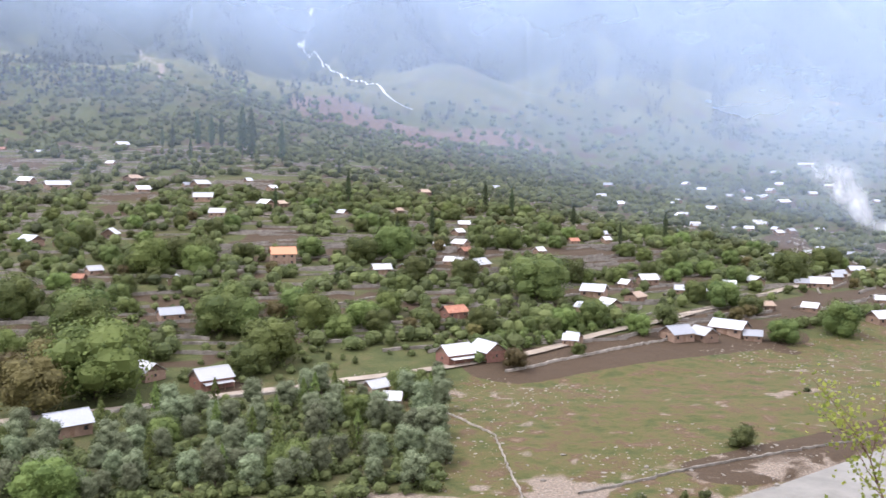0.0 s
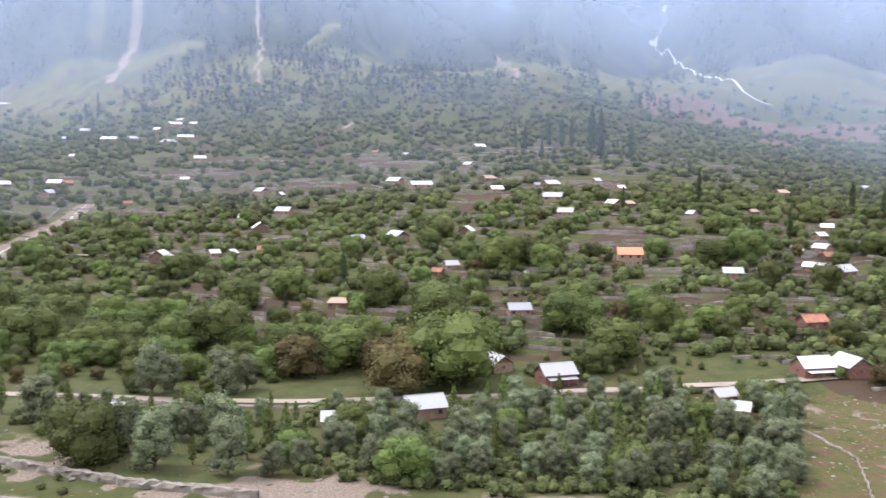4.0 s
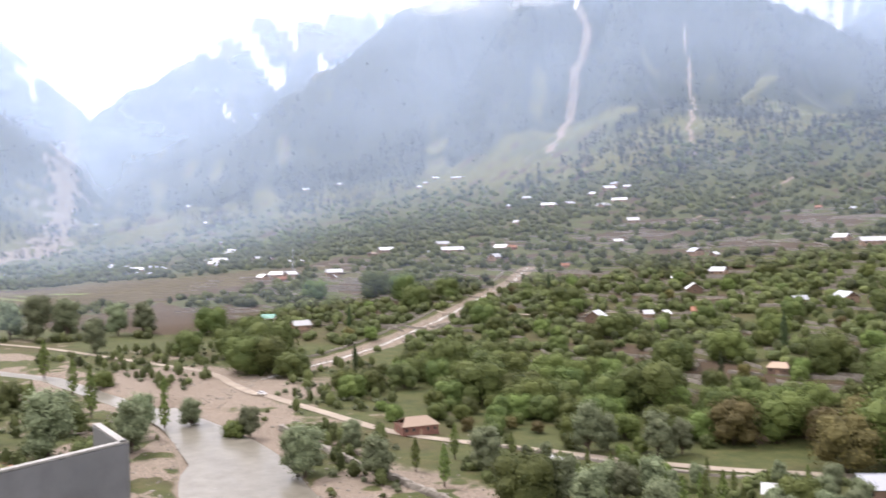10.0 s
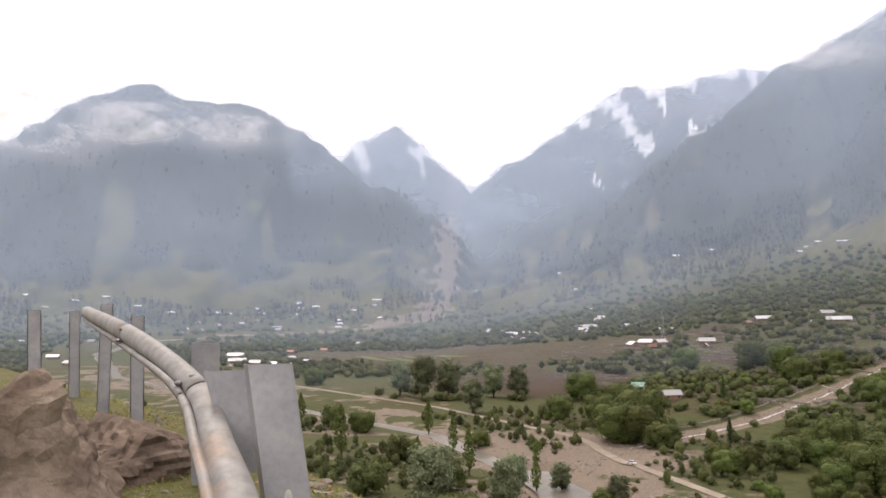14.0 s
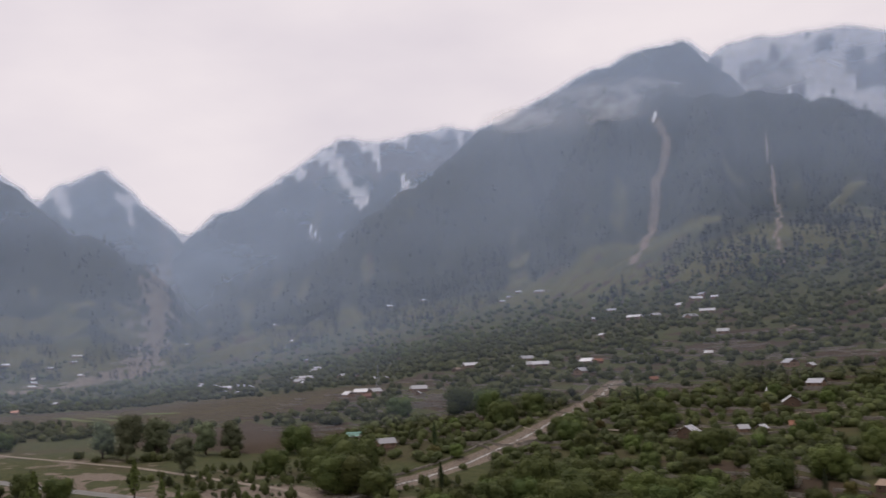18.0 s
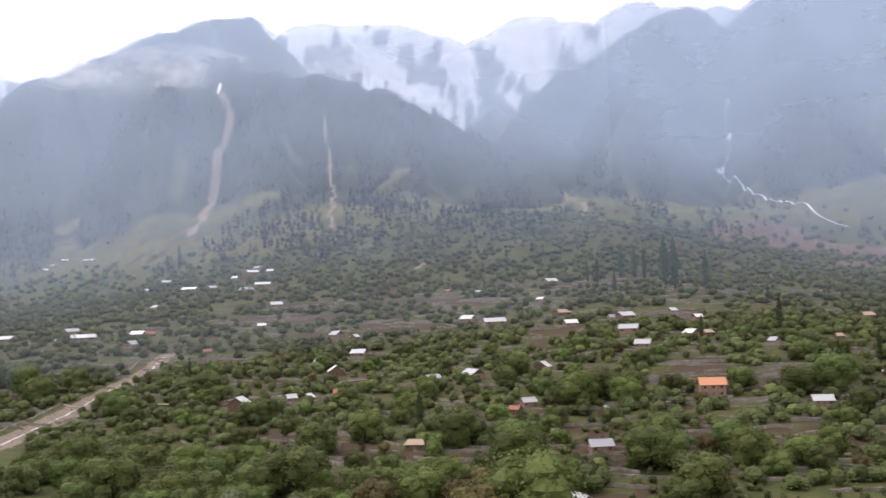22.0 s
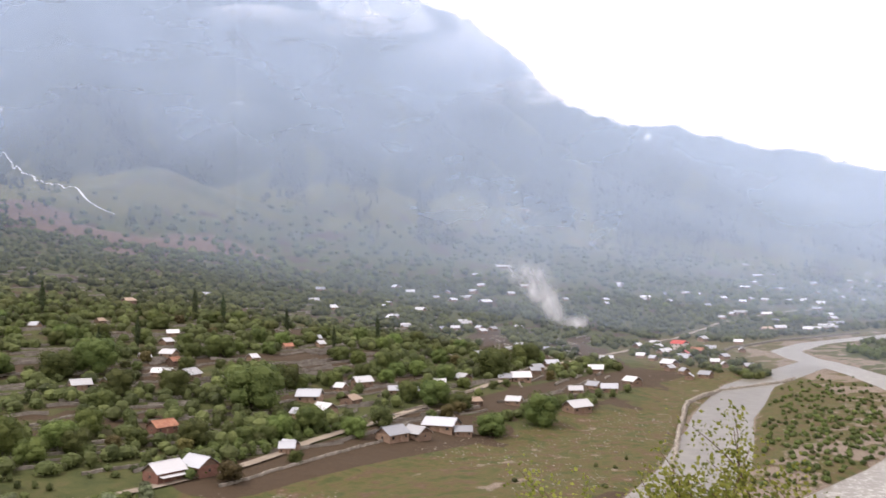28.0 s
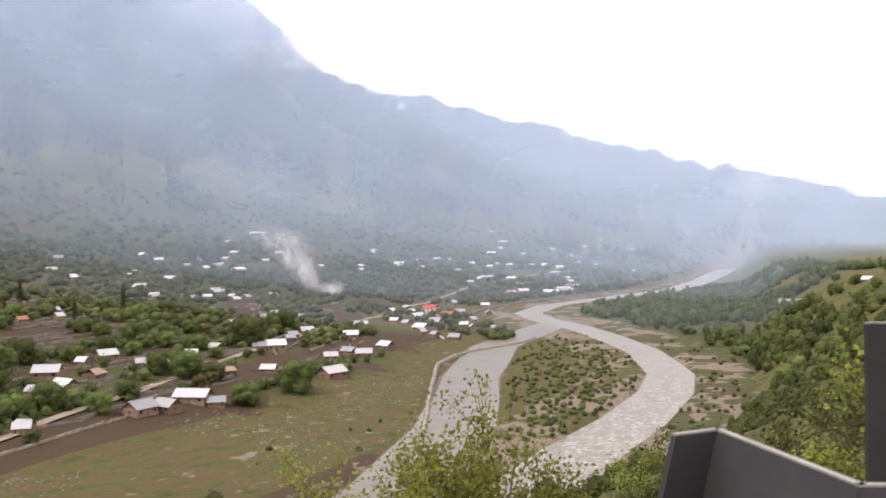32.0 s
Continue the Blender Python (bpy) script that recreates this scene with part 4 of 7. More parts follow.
KINDS = {
    "w": dict(roof_mat=TIN_WHITE, wall_mat=WALL_MUD, long=9, deep=7, eaves=3.0, rise=2.3, label="mud walled village house with a bright tin roof"),
    "W": dict(roof_mat=TIN_WHITE, wall_mat=WALL_BRICK, long=11, deep=8, eaves=3.4, rise=2.8, porch=True, label="long brick house with a shining tin roof and porch"),
    "g": dict(roof_mat=TIN_GREY, wall_mat=WALL_MUD, long=9, deep=7, eaves=3.0, rise=2.3, label="village house with a dull grey tin roof"),
    "G": dict(roof_mat=TIN_GREY, wall_mat=WALL_BRICK, long=11, deep=8, eaves=3.4, rise=2.8, label="brick house with a grey tin roof beside the road"),
    "x": dict(roof_mat=TIN_WHITE, wall_mat=WALL_WOOD, long=8, deep=8, eaves=2.8, rise=2.8, label="timber house with its gable open to the valley"),
    "o": dict(roof_mat=TIN_RUST, wall_mat=WALL_MUD, long=8, deep=6.5, eaves=3.0, rise=2.0, label="small house with a rusted tin roof"),
    "O": dict(roof_mat=TIN_ORANGE, wall_mat=WALL_MUD, long=9.5, deep=8, eaves=5.2, rise=2.6, storeys=2, label="two storey house with a bare orange roof"),
    "t": dict(roof_mat=TIN_TAN, wall_mat=WALL_WOOD, long=9, deep=7, eaves=3.2, rise=2.0, hip=1.5, label="wooden house with a tan shingled roof"),
    "T": dict(roof_mat=TIN_TAN, wall_mat=WALL_BRICK, long=13, deep=9, eaves=3.4, rise=2.2, hip=3.0, label="low brick house with a broad tan hipped roof"),
    "b": dict(roof_mat=TIN_RUST, wall_mat=WALL_WOOD, long=7, deep=6, eaves=2.8, rise=2.0, label="dark wooden shed with a brown roof"),
    "r": dict(roof_mat=TIN_RUST, wall_mat=WALL_BRICK, long=10, deep=7, eaves=3.2, rise=2.4, label="brick house with a red brown rusted roof"),
    "R": dict(roof_mat=TIN_RED, wall_mat=WALL_PALE, long=10, deep=8, eaves=5.0, rise=2.4, storeys=2, label="two storey house with a bright red roof"),
    "n": dict(roof_mat=TIN_GREEN, wall_mat=WALL_PALE, long=9, deep=7, eaves=3.2, rise=2.2, label="pale house with a green sheet roof"),
}
models = {}
for key, spec in KINDS.items():
    spec = dict(spec)
    label = spec.pop("label")
    models[key] = tagged(gable_house("house", **spec), label, "house", "houses of the village")


def village(rows):
    """Rows of east, north, length, turn and kind."""
    for x, y, long, turn, key in rows:
        src = models[key]
        z = min(ground_at(x + dx, y + dy) for dx in (-3, 3) for dy in (-2.5, 2.5))
        h = copy_thing(src, pose(x, y, z + 0.15, 0, 0, turn))
        k = long / KINDS[key]["long"]
        h.scale = (k, max(0.7, min(1.15, k)), max(0.8, min(1.1, k)))
        HOUSES.append((x, y, long))


HOUSES = []
# houses of the middle fan
village([
    (-687, 903, 14.4, -14, "w"), (-805, 945, 19.1, 8, "w"), (-765, 938, 11.1, 77, "w"), (-884, 958, 10.3, 53, "w"), (-731, 801, 8.0, -8, "w"), (-898, 1012, 17.2, 33, "g"),
    (-679, 927, 16.8, 34, "w"), (-769, 993, 10.3, -4, "w"), (-760, 1015, 15.7, 66, "w"), (-761, 1030, 10.7, -11, "g"), (-731, 1015, 8.3, 22, "w"), (-558, 784, 10.6, 38, "w"),
    (-494, 672, 6.7, 28, "w"), (-463, 561, 5.7, 50, "o"), (-410, 504, 5.0, 69, "w"), (-558, 583, 11.5, 100, "w"), (-590, 625, 10.7, 17, "w"), (-584, 632, 8.3, 61, "r"),
])
# houses of the middle fan
village([
    (-639, 611, 15.7, 71, "w"), (-1458, 1408, 19.6, 20, "g"), (-385, 619, 10.8, -30, "g"), (-365, 612, 6.3, 90, "w"), (-327, 553, 9.4, 6, "g"), (-345, 531, 5.3, 10, "w"),
    (-310, 496, 10.4, 126, "x"), (-273, 441, 7.5, 28, "o"), (-234, 475, 8.1, 60, "g"), (-211, 479, 11.6, -35, "g"), (-196, 478, 5.0, 48, "g"), (-320, 413, 9.7, 107, "x"),
    (-298, 430, 5.6, 55, "w"), (-288, 432, 5.0, 87, "w"), (-302, 681, 10.7, -12, "w"), (-274, 666, 15.6, 39, "w"), (-396, 846, 5.8, 0, "o"), (-357, 831, 6.5, 53, "w"),
])
# houses of the middle fan
village([
    (-300, 879, 10.5, 46, "w"), (-274, 775, 6.7, -15, "w"), (-230, 696, 12.0, 59, "t"), (-208, 649, 8.7, 37, "w"), (-183, 669, 5.1, 38, "g"), (-173, 668, 11.3, 54, "w"),
    (-156, 610, 11.5, 6, "g"), (-142, 682, 5.0, 44, "g"), (-119, 650, 6.9, 57, "w"), (-113, 596, 8.9, -39, "w"), (-104, 597, 7.5, 53, "t"), (-134, 556, 8.9, 0, "w"),
    (-176, 495, 7.7, 92, "x"), (-156, 417, 6.5, 45, "w"), (-158, 405, 5.0, -4, "b"), (-115, 401, 5.0, 95, "x"), (-76, 442, 10.9, 17, "O"), (-176, 340, 7.7, 15, "t"),
])
# houses of the middle fan
village([
    (-102, 348, 8.4, 30, "g"), (-62, 572, 5.3, -31, "g"), (-46, 558, 5.0, -35, "t"), (-15, 691, 8.5, 32, "t"), (-29, 599, 5.0, 34, "t"), (12, 570, 6.6, 7, "w"),
    (8, 541, 6.9, 51, "w"), (9, 505, 7.8, -37, "w"), (11, 486, 6.0, 42, "b"), (7, 459, 7.1, -42, "w"), (17, 455, 9.6, 55, "w"), (-3, 495, 5.4, 16, "g"),
    (-29, 434, 8.2, 17, "w"), (-18, 440, 6.4, 61, "g"), (4, 364, 9.0, 35, "r"),
])
# houses along the road
village([
    (4, 310, 10.6, 35, "W"), (15, 315, 10.8, -58, "G"), (67, 416, 10.1, -25, "g"), (69, 390, 8.9, -61, "w"), (57, 382, 5.6, -46, "g"), (47, 337, 5.3, -43, "g"),
    (88, 351, 10.2, 30, "g"), (99, 355, 8.9, -62, "w"), (113, 368, 12.9, -42, "g"), (120, 361, 6.7, -19, "g"), (188, 399, 11.5, 18, "w"), (84, 409, 8.3, 46, "t"),
    (97, 446, 8.6, 14, "w"), (85, 437, 5.0, -46, "w"), (110, 432, 6.4, -9, "g"), (118, 431, 5.0, 10, "w"), (155, 466, 8.0, -74, "w"), (142, 409, 5.0, 3, "t"),
])
# houses along the road
village([
    (162, 412, 6.8, -38, "w"), (190, 473, 9.8, -11, "w"), (212, 506, 5.8, -2, "g"), (241, 548, 8.3, -3, "g"), (181, 473, 6.8, -18, "g"), (209, 445, 6.9, -18, "w"),
    (229, 464, 7.5, -64, "g"), (234, 456, 8.4, -28, "g"), (264, 486, 8.7, -75, "w"), (264, 532, 8.8, -29, "w"), (158, 950, 9.2, -5, "w"), (163, 882, 9.2, 24, "w"),
    (187, 1080, 9.7, -23, "g"), (303, 1183, 10.9, -74, "w"), (309, 1134, 9.9, -12, "w"), (271, 955, 11.2, -52, "w"), (203, 760, 6.5, 15, "w"), (218, 855, 6.8, -28, "g"),
])
# houses along the road
village([
    (289, 856, 8.9, -33, "w"), (394, 1095, 17.2, 31, "w"), (376, 1119, 10.4, -32, "w"), (484, 1382, 12.5, -38, "w"), (448, 1262, 10.0, -38, "w"), (580, 1517, 23.1, -23, "w"),
    (723, 1368, 11.4, -78, "w"), (684, 1216, 13.2, -24, "w"), (593, 1164, 9.7, 25, "w"), (512, 1195, 10.5, -15, "g"), (349, 874, 7.7, 8, "w"), (305, 828, 7.7, 35, "w"),
    (203, 578, 6.3, 23, "g"), (75, 544, 5.6, 22, "o"), (96, 557, 5.0, 29, "w"), (51, 502, 5.0, 34, "w"), (47, 869, 8.0, -34, "g"), (315, 617, 8.5, -29, "g"),
])
# houses along the road
village([
    (3, 458, 5.0, -20, "w"),
])
# houses downstream
village([
    (668, 1190, 9.8, -59, "w"), (705, 1343, 10.4, -19, "w"), (809, 1311, 9.7, -54, "w"), (1255, 1746, 18.8, -21, "w"), (1733, 1818, 21.4, -33, "w"), (977, 1210, 19.6, -88, "g"),
    (731, 916, 17.7, -46, "w"), (769, 936, 20.1, -53, "w"), (838, 1004, 19.6, -14, "g"), (1275, 1346, 20.0, -95, "g"), (1388, 1337, 19.4, -87, "g"), (575, 441, 19.7, -51, "g"),
    (510, 339, 6.8, -68, "w"), (716, 954, 12.6, -16, "w"), (752, 1086, 16.8, -55, "w"), (452, 744, 13.4, -69, "R"), (409, 700, 8.7, 23, "w"), (391, 637, 10.0, -63, "g"),
])
# houses downstream
village([
    (353, 595, 10.7, -74, "w"), (338, 526, 7.8, -60, "g"), (441, 698, 9.7, -52, "b"), (458, 798, 8.5, -64, "w"), (310, 608, 9.0, -23, "w"), (430, 643, 7.5, 20, "g"),
    (730, 1070, 9.4, -81, "w"), (790, 1080, 12.1, -47, "w"), (1293, 1464, 16.5, -21, "w"), (1023, 1338, 12.3, 10, "w"), (1329, 1597, 16.6, 22, "w"), (1513, 1672, 14.0, -86, "g"),
    (1088, 1554, 15.8, -30, "w"),
])
# houses upstream
village([
    (-683, 902, 13.0, 84, "w"), (-1435, 1400, 10.9, -10, "w"), (-1582, 1462, 12.1, 58, "w"), (-1581, 1431, 10.9, 7, "g"), (-1579, 1408, 10.8, 82, "w"), (-1869, 1406, 20.2, 107, "w"),
    (-1973, 1378, 17.2, 60, "w"), (-2332, 1241, 17.9, 1, "w"), (-2622, 1109, 18.4, 13, "w"), (-2294, 697, 21.3, 63, "w"), (-2160, 598, 13.8, 118, "w"), (-2034, 529, 15.0, 43, "w"),
    (-2285, 497, 12.4, 99, "w"), (-2210, 520, 15.2, 65, "g"), (-2277, 302, 16.5, 53, "w"), (-2330, 403, 12.3, 105, "w"), (-1121, 168, 17.8, 58, "w"), (-976, 166, 10.8, 64, "w"),
])
# houses upstream
village([
    (-2004, 387, 18.8, 112, "w"), (-1123, 525, 13.9, 64, "w"), (-1464, 643, 9.8, 101, "w"), (-1104, 537, 9.1, 66, "g"), (-1049, 585, 8.6, 19, "g"), (-1018, 582, 15.0, 53, "w"),
    (-1639, 944, 13.8, 106, "w"), (-1218, 714, 11.4, 68, "w"), (-953, 593, 9.9, 116, "w"), (-745, 470, 11.0, -4, "w"), (-743, 483, 12.2, 37, "w"), (-723, 485, 9.8, 90, "w"),
    (-702, 462, 8.8, 80, "r"), (-664, 491, 12.5, 61, "w"), (-751, 622, 14.5, 71, "w"), (-749, 602, 8.0, 98, "t"), (-698, 652, 12.0, 70, "w"), (-640, 611, 18.8, 52, "w"),
])
# houses upstream
village([
    (-658, 601, 6.2, 55, "w"), (-487, 333, 10.6, 76, "w"), (-532, 339, 8.7, 36, "n"),
])
# houses far upstream
village([
    (-2288, -14, 16.9, 111, "w"), (-2324, 50, 15.3, 103, "w"), (-2278, -78, 14.0, 127, "w"), (-2462, -122, 18.1, 90, "w"), (-1862, 178, 16.6, 26, "w"), (-1019, 154, 17.2, 86, "w"),
    (-891, 153, 9.4, 125, "w"), (-2212, 115, 14.3, 104, "g"), (-2163, 183, 14.0, 103, "w"), (-1960, 220, 15.2, 70, "w"), (-2276, 334, 17.3, 64, "w"), (-2227, 392, 14.0, 107, "w"),
    (-2218, 484, 14.5, 25, "w"), (-1979, 517, 14.8, 121, "w"), (-1900, 367, 16.1, 126, "w"), (-2235, 671, 20.7, 131, "w"), (-1076, -12, 13.4, 45, "w"), (-1628, 15, 15.3, 42, "g"),
])
# houses far upstream
village([
    (-1677, -95, 14.1, 142, "w"), (-1196, -32, 13.3, 79, "w"), (-1169, 243, 8.6, 50, "r"), (-1183, 289, 8.0, 62, "o"),
])
# houses in the willows
village([
    (-233, 204, 12.4, 69, "T"), (-167, 198, 5.5, -2, "w"), (-110, 210, 6.3, 26, "w"), (-93, 228, 10.2, 42, "g"), (-69, 276, 10.5, 41, "W"), (-90, 283, 8.8, -43, "w"),
])
# houses by the field
village([
    (-20, 276, 6.7, 43, "w"), (-14, 259, 5.0, -5, "w"), (46, 335, 5.5, -16, "g"),
])
# houses round the lower village
village([
    (386, 1135, 7.3, -54, "w"), (294, 883, 7.7, -13, "w"), (291, 826, 6.3, -61, "g"), (578, 1133, 8.0, 23, "w"), (731, 1383, 9.7, -73, "w"), (749, 1158, 9.0, -17, "g"),
    (1173, 1644, 11.6, 13, "w"), (1315, 1876, 11.7, -72, "w"), (1575, 1978, 14.3, -49, "w"), (1345, 1679, 12.2, -12, "w"), (1463, 1710, 12.7, -11, "w"), (1738, 1846, 17.9, -49, "w"),
    (864, 1240, 9.6, -14, "w"), (692, 1037, 8.0, -52, "w"), (789, 963, 17.3, -20, "w"), (688, 941, 13.3, -27, "t"), (207, 775, 7.4, -23, "w"), (161, 965, 7.3, 43, "w"),
])
# houses round the lower village
village([
    (530, 1157, 7.9, 19, "w"), (705, 1185, 8.5, 30, "w"), (1085, 1377, 9.9, -71, "w"), (757, 1018, 7.8, -66, "g"), (835, 1316, 8.0, -70, "w"), (917, 1114, 11.2, -27, "w"),
    (1544, 1756, 14.4, -43, "w"), (220, 522, 7.0, 17, "g"), (465, 715, 8.6, -33, "g"), (439, 759, 7.5, 23, "w"), (342, 576, 6.4, 20, "w"), (338, 551, 6.5, -91, "g"),
    (377, 679, 6.6, -51, "w"), (138, 452, 5.9, -16, "w"),
])

# more houses of the upper and lower villages
village([
    (98, 582, 5.3, 18, "g"), (232, 964, 6.1, -30, "w"), (247, 997, 7.7, -70, "w"), (210, 836, 8.3, -64, "w"), (334, 1106, 7.9, -34, "w"), (366, 1163, 11.3, 66, "g"), (352, 1094, 8.9, 22, "w"), (411, 1188, 10.1, -62, "w"), (259, 799, 7.7, -18, "w"), (284, 799, 7.7, 25, "w"), (237, 770, 7.4, 38, "g"), (487, 1147, 7.5, 29, "w"), (466, 1193, 9.7, 3, "w"), (523, 1281, 12.3, -25, "w"), (239, 618, 5.0, 11, "w"), (265, 662, 6.3, -8, "w"), (282, 649, 5.1, -30, "g"), (423, 716, 5.7, 0, "w"),
])
# more houses of the upper and lower villages
village([
    (410, 667, 7.3, 48, "R"), (323, 521, 5.0, 48, "g"), (529, 827, 9.2, 24, "w"), (399, 608, 6.3, -37, "w"), (390, 583, 5.9, 65, "w"), (538, 780, 7.9, -39, "w"), (483, 695, 7.2, 60, "w"), (400, 568, 6.2, -18, "w"), (372, 651, 5.6, -66, "g"), (426, 773, 7.2, 29, "x"), (756, 1275, 12.8, -20, "g"), (918, 1298, 13.0, 29, "w"), (850, 1272, 12.2, 14, "w"), (1322, 1777, 13.0, 64, "w"), (947, 1299, 9.7, -21, "w"), (1195, 1591, 13.0, 18, "g"), (1619, 2015, 13.0, 46, "w"), (1272, 1577, 13.0, 45, "w"),
])
# more houses of the upper and lower villages
village([
    (1053, 1348, 10.7, 10, "x"), (1096, 1349, 13.0, -51, "w"), (1247, 1475, 13.0, 28, "w"), (1078, 1323, 13.0, -56, "w"), (1401, 1631, 13.0, 34, "w"), (1772, 1996, 13.0, -70, "w"), (1778, 1880, 13.0, -22, "g"), (1717, 1885, 13.0, -7, "g"), (1871, 1828, 13.0, 58, "w"), (892, 1075, 12.1, 13, "w"), (-2145, 239, 13.0, -13, "w"), (-2000, 197, 12.3, -70, "w"), (-2095, 276, 13.0, -34, "w"), (-2095, 326, 13.0, -64, "w"), (-2106, 362, 13.0, -14, "w"), (-1450, 323, 11.1, -19, "w"), (-1913, 498, 13.0, 52, "g"), (-2127, 460, 13.0, 28, "g"),
])
# more houses of the upper and lower villages
village([
    (-2079, 480, 13.0, -19, "w"), (-2068, 637, 13.0, 31, "w"), (-1208, 157, 9.5, -37, "w"), (-1042, 217, 8.4, -64, "w"), (-974, 219, 9.0, 16, "w"), (-1306, 370, 10.5, 7, "w"), (-956, 181, 8.4, 46, "w"), (-2022, 1121, 13.0, 8, "w"), (-1408, 806, 11.2, -23, "w"), (-1159, 676, 9.0, 24, "x"), (-996, 560, 10.8, 67, "w"), (-965, 549, 7.7, -8, "w"), (-921, 594, 6.6, -31, "w"), (-851, 567, 6.7, 50, "w"), (-818, 563, 6.9, -2, "w"), (-1369, 597, 12.6, -44, "w"), (-1234, 562, 10.8, -55, "w"), (-1052, 491, 9.0, -32, "g"),
])
# more houses of the upper and lower villages
village([
    (-996, 481, 9.6, -7, "w"), (-1057, 526, 8.5, -43, "w"), (-682, 500, 7.9, 8, "w"), (-644, 475, 5.0, -46, "w"),
])

for src in models.values():
    for o in (*src.children_recursive, src):
        bpy.data.objects.remove(o)

# ---- trees ----
rng = np.random.default_rng(7)


def cards(centres, size, rng, flat=0.0, long=1.0, out=None):
    """Many small ragged leaf clumps, each a bent pair of faces round its centre; out: the way that each one faces."""
    n = len(centres)
    if out is None:
        a = rng.normal(size=(n, 3))
        a[:, 2] *= 1 - flat
        a /= np.linalg.norm(a, axis=1)[:, None]
        b = np.cross(a, rng.normal(size=(n, 3)))
        b /= np.linalg.norm(b, axis=1)[:, None]
        c = np.cross(a, b)
    else:
        c = out + rng.normal(0, 0.38, (n, 3))
        c /= np.linalg.norm(c, axis=1)[:, None]
        a = np.cross(c, rng.normal(size=(n, 3)))
        a /= np.linalg.norm(a, axis=1)[:, None]
        b = np.cross(c, a)
    s = size * rng.uniform(0.6, 1.3, (n, 1))
    p = [centres + a * s * long, centres + b * s * 0.75 - c * s * 0.15, centres - a * s * 0.9 * long, centres - b * s * 0.7 - c * s * 0.2]
    v = np.stack(p, 1).reshape(-1, 3)
    return v, np.arange(n * 4).reshape(n, 4)


def domes(centres, radii, lift, rng):
    """Low knobbly balls that fill the inside of crowns; lift is their height against their width."""
    lat, lon = np.radians(np.array([-60, -20, 15, 48, 80])), np.arange(8) * math.pi / 4
    la, lo = np.meshgrid(lat, lon, indexing="ij")
    ball = np.stack([np.cos(la) * np.cos(lo), np.cos(la) * np.sin(lo), np.sin(la)], -1).reshape(-1, 3)
    n = len(centres)
    r = np.asarray(radii, float)[:, None, None] * rng.uniform(0.84, 1.12, (n, 40, 1))
    v = np.asarray(centres, float)[:, None, :] + ball[None] * r * np.array([1, 1, 1]) * np.stack([np.ones(n), np.ones(n), np.broadcast_to(lift, n)], 1)[:, None, :]
    i = np.arange(40).reshape(5, 8)
    j = np.roll(i, -1, axis=1)
    q = np.stack([i[:-1], j[:-1], j[1:], i[1:]], -1).reshape(-1, 4)
    return v.reshape(-1, 3), (q[None] + (np.arange(n) * 40)[:, None, None]).reshape(-1, 4)


def limb(v0, v1, r0, r1, sides=6):
    a, b = np.array(v0, float), np.array(v1, float)
    d = (b - a) / (np.linalg.norm(b - a) + 1e-9)
    u = np.cross(d, (0.3, 0.9, 0.2))
    u /= np.linalg.norm(u)
    w = np.cross(d, u)
    ang = np.arange(sides) * 2 * math.pi / sides
    ring = np.cos(ang)[:, None] * u + np.sin(ang)[:, None] * w
    v = np.concatenate([a + ring * r0, b + ring * r1])
    i = np.arange(sides)
    q = np.stack([i, (i + 1) % sides, (i + 1) % sides + sides, i + sides], 1)
    return v, q


def joined(pieces):
    vs, qs, n = [], [], 0
    for v, q in pieces:
        vs.append(v)
        qs.append(q + n)
        n += len(v)
    return np.concatenate(vs), np.concatenate(qs)


def broad_tree(name, leaf_mat, high, wide, rng, leaves=900, size=0.42, bare=0.28, lobes=9, label="", category="tree", flat=0.0, long=1.0):
    tree = new(name)
    lean = rng.normal(0, 0.03, 2) * high
    fork = np.array([lean[0] * 0.4, lean[1] * 0.4, high * bare])
    wood = [limb((0, 0, -0.6), fork, high * 0.03 + 0.06, high * 0.022 + 0.03, 8)]
    centres, radii = [], []
    for i in range(lobes):
        a = 2.4 * i + rng.uniform(-0.4, 0.4)
        h = bare + (1 - bare) * (0.14 + 0.66 * (i / max(1, lobes - 1))) + rng.uniform(-0.05, 0.05)
        spread = wide * 0.5 * (1 - (max(0, h - 0.5) * 1.5) ** 2) * rng.uniform(0.42, 0.66)
        c = np.array([math.cos(a) * spread + lean[0], math.sin(a) * spread + lean[1], h * high])
        rad = wide * rng.uniform(0.22, 0.32)
        c[2] = min(c[2], high - rad * 0.85)
        centres.append(c)
        radii.append(rad)
        knee = (fork + c) / 2 + rng.normal(0, 0.03 * high, 3)
        wood += [limb(fork, knee, high * 0.014 + 0.02, high * 0.009 + 0.015, 5), limb(knee, c, high * 0.009 + 0.015, 0.02, 5)]
    v, q = joined(wood)
    meshed("trunk", quads_mesh("trunk", v, q, BARK, True), tree)
    w = np.array(radii) ** 2
    pick = rng.choice(lobes, leaves, p=w / w.sum())
    d = rng.normal(size=(leaves, 3))
    d /= np.linalg.norm(d, axis=1)[:, None]
    rad = np.array(radii)[pick] * (1 - 0.45 * rng.random(leaves) ** 2.2) * (1 + 0.18 * rng.normal(size=leaves))
    pts = np.array(centres)[pick] + d * rad[:, None] * np.array([1, 1, 0.85])
    mid = np.array([lean[0], lean[1], high * 0.42])
    away = pts - mid
    away /= np.linalg.norm(away, axis=1)[:, None] + 1e-6
    v, q = joined([cards(pts, size, rng, flat, long, d * 0.75 + away * 0.6), domes(centres, np.array(radii) * 0.68, 0.85, rng)])
    meshed("crown", quads_mesh("crown", v, q, leaf_mat), tree)
    return tagged(tree, label, category)


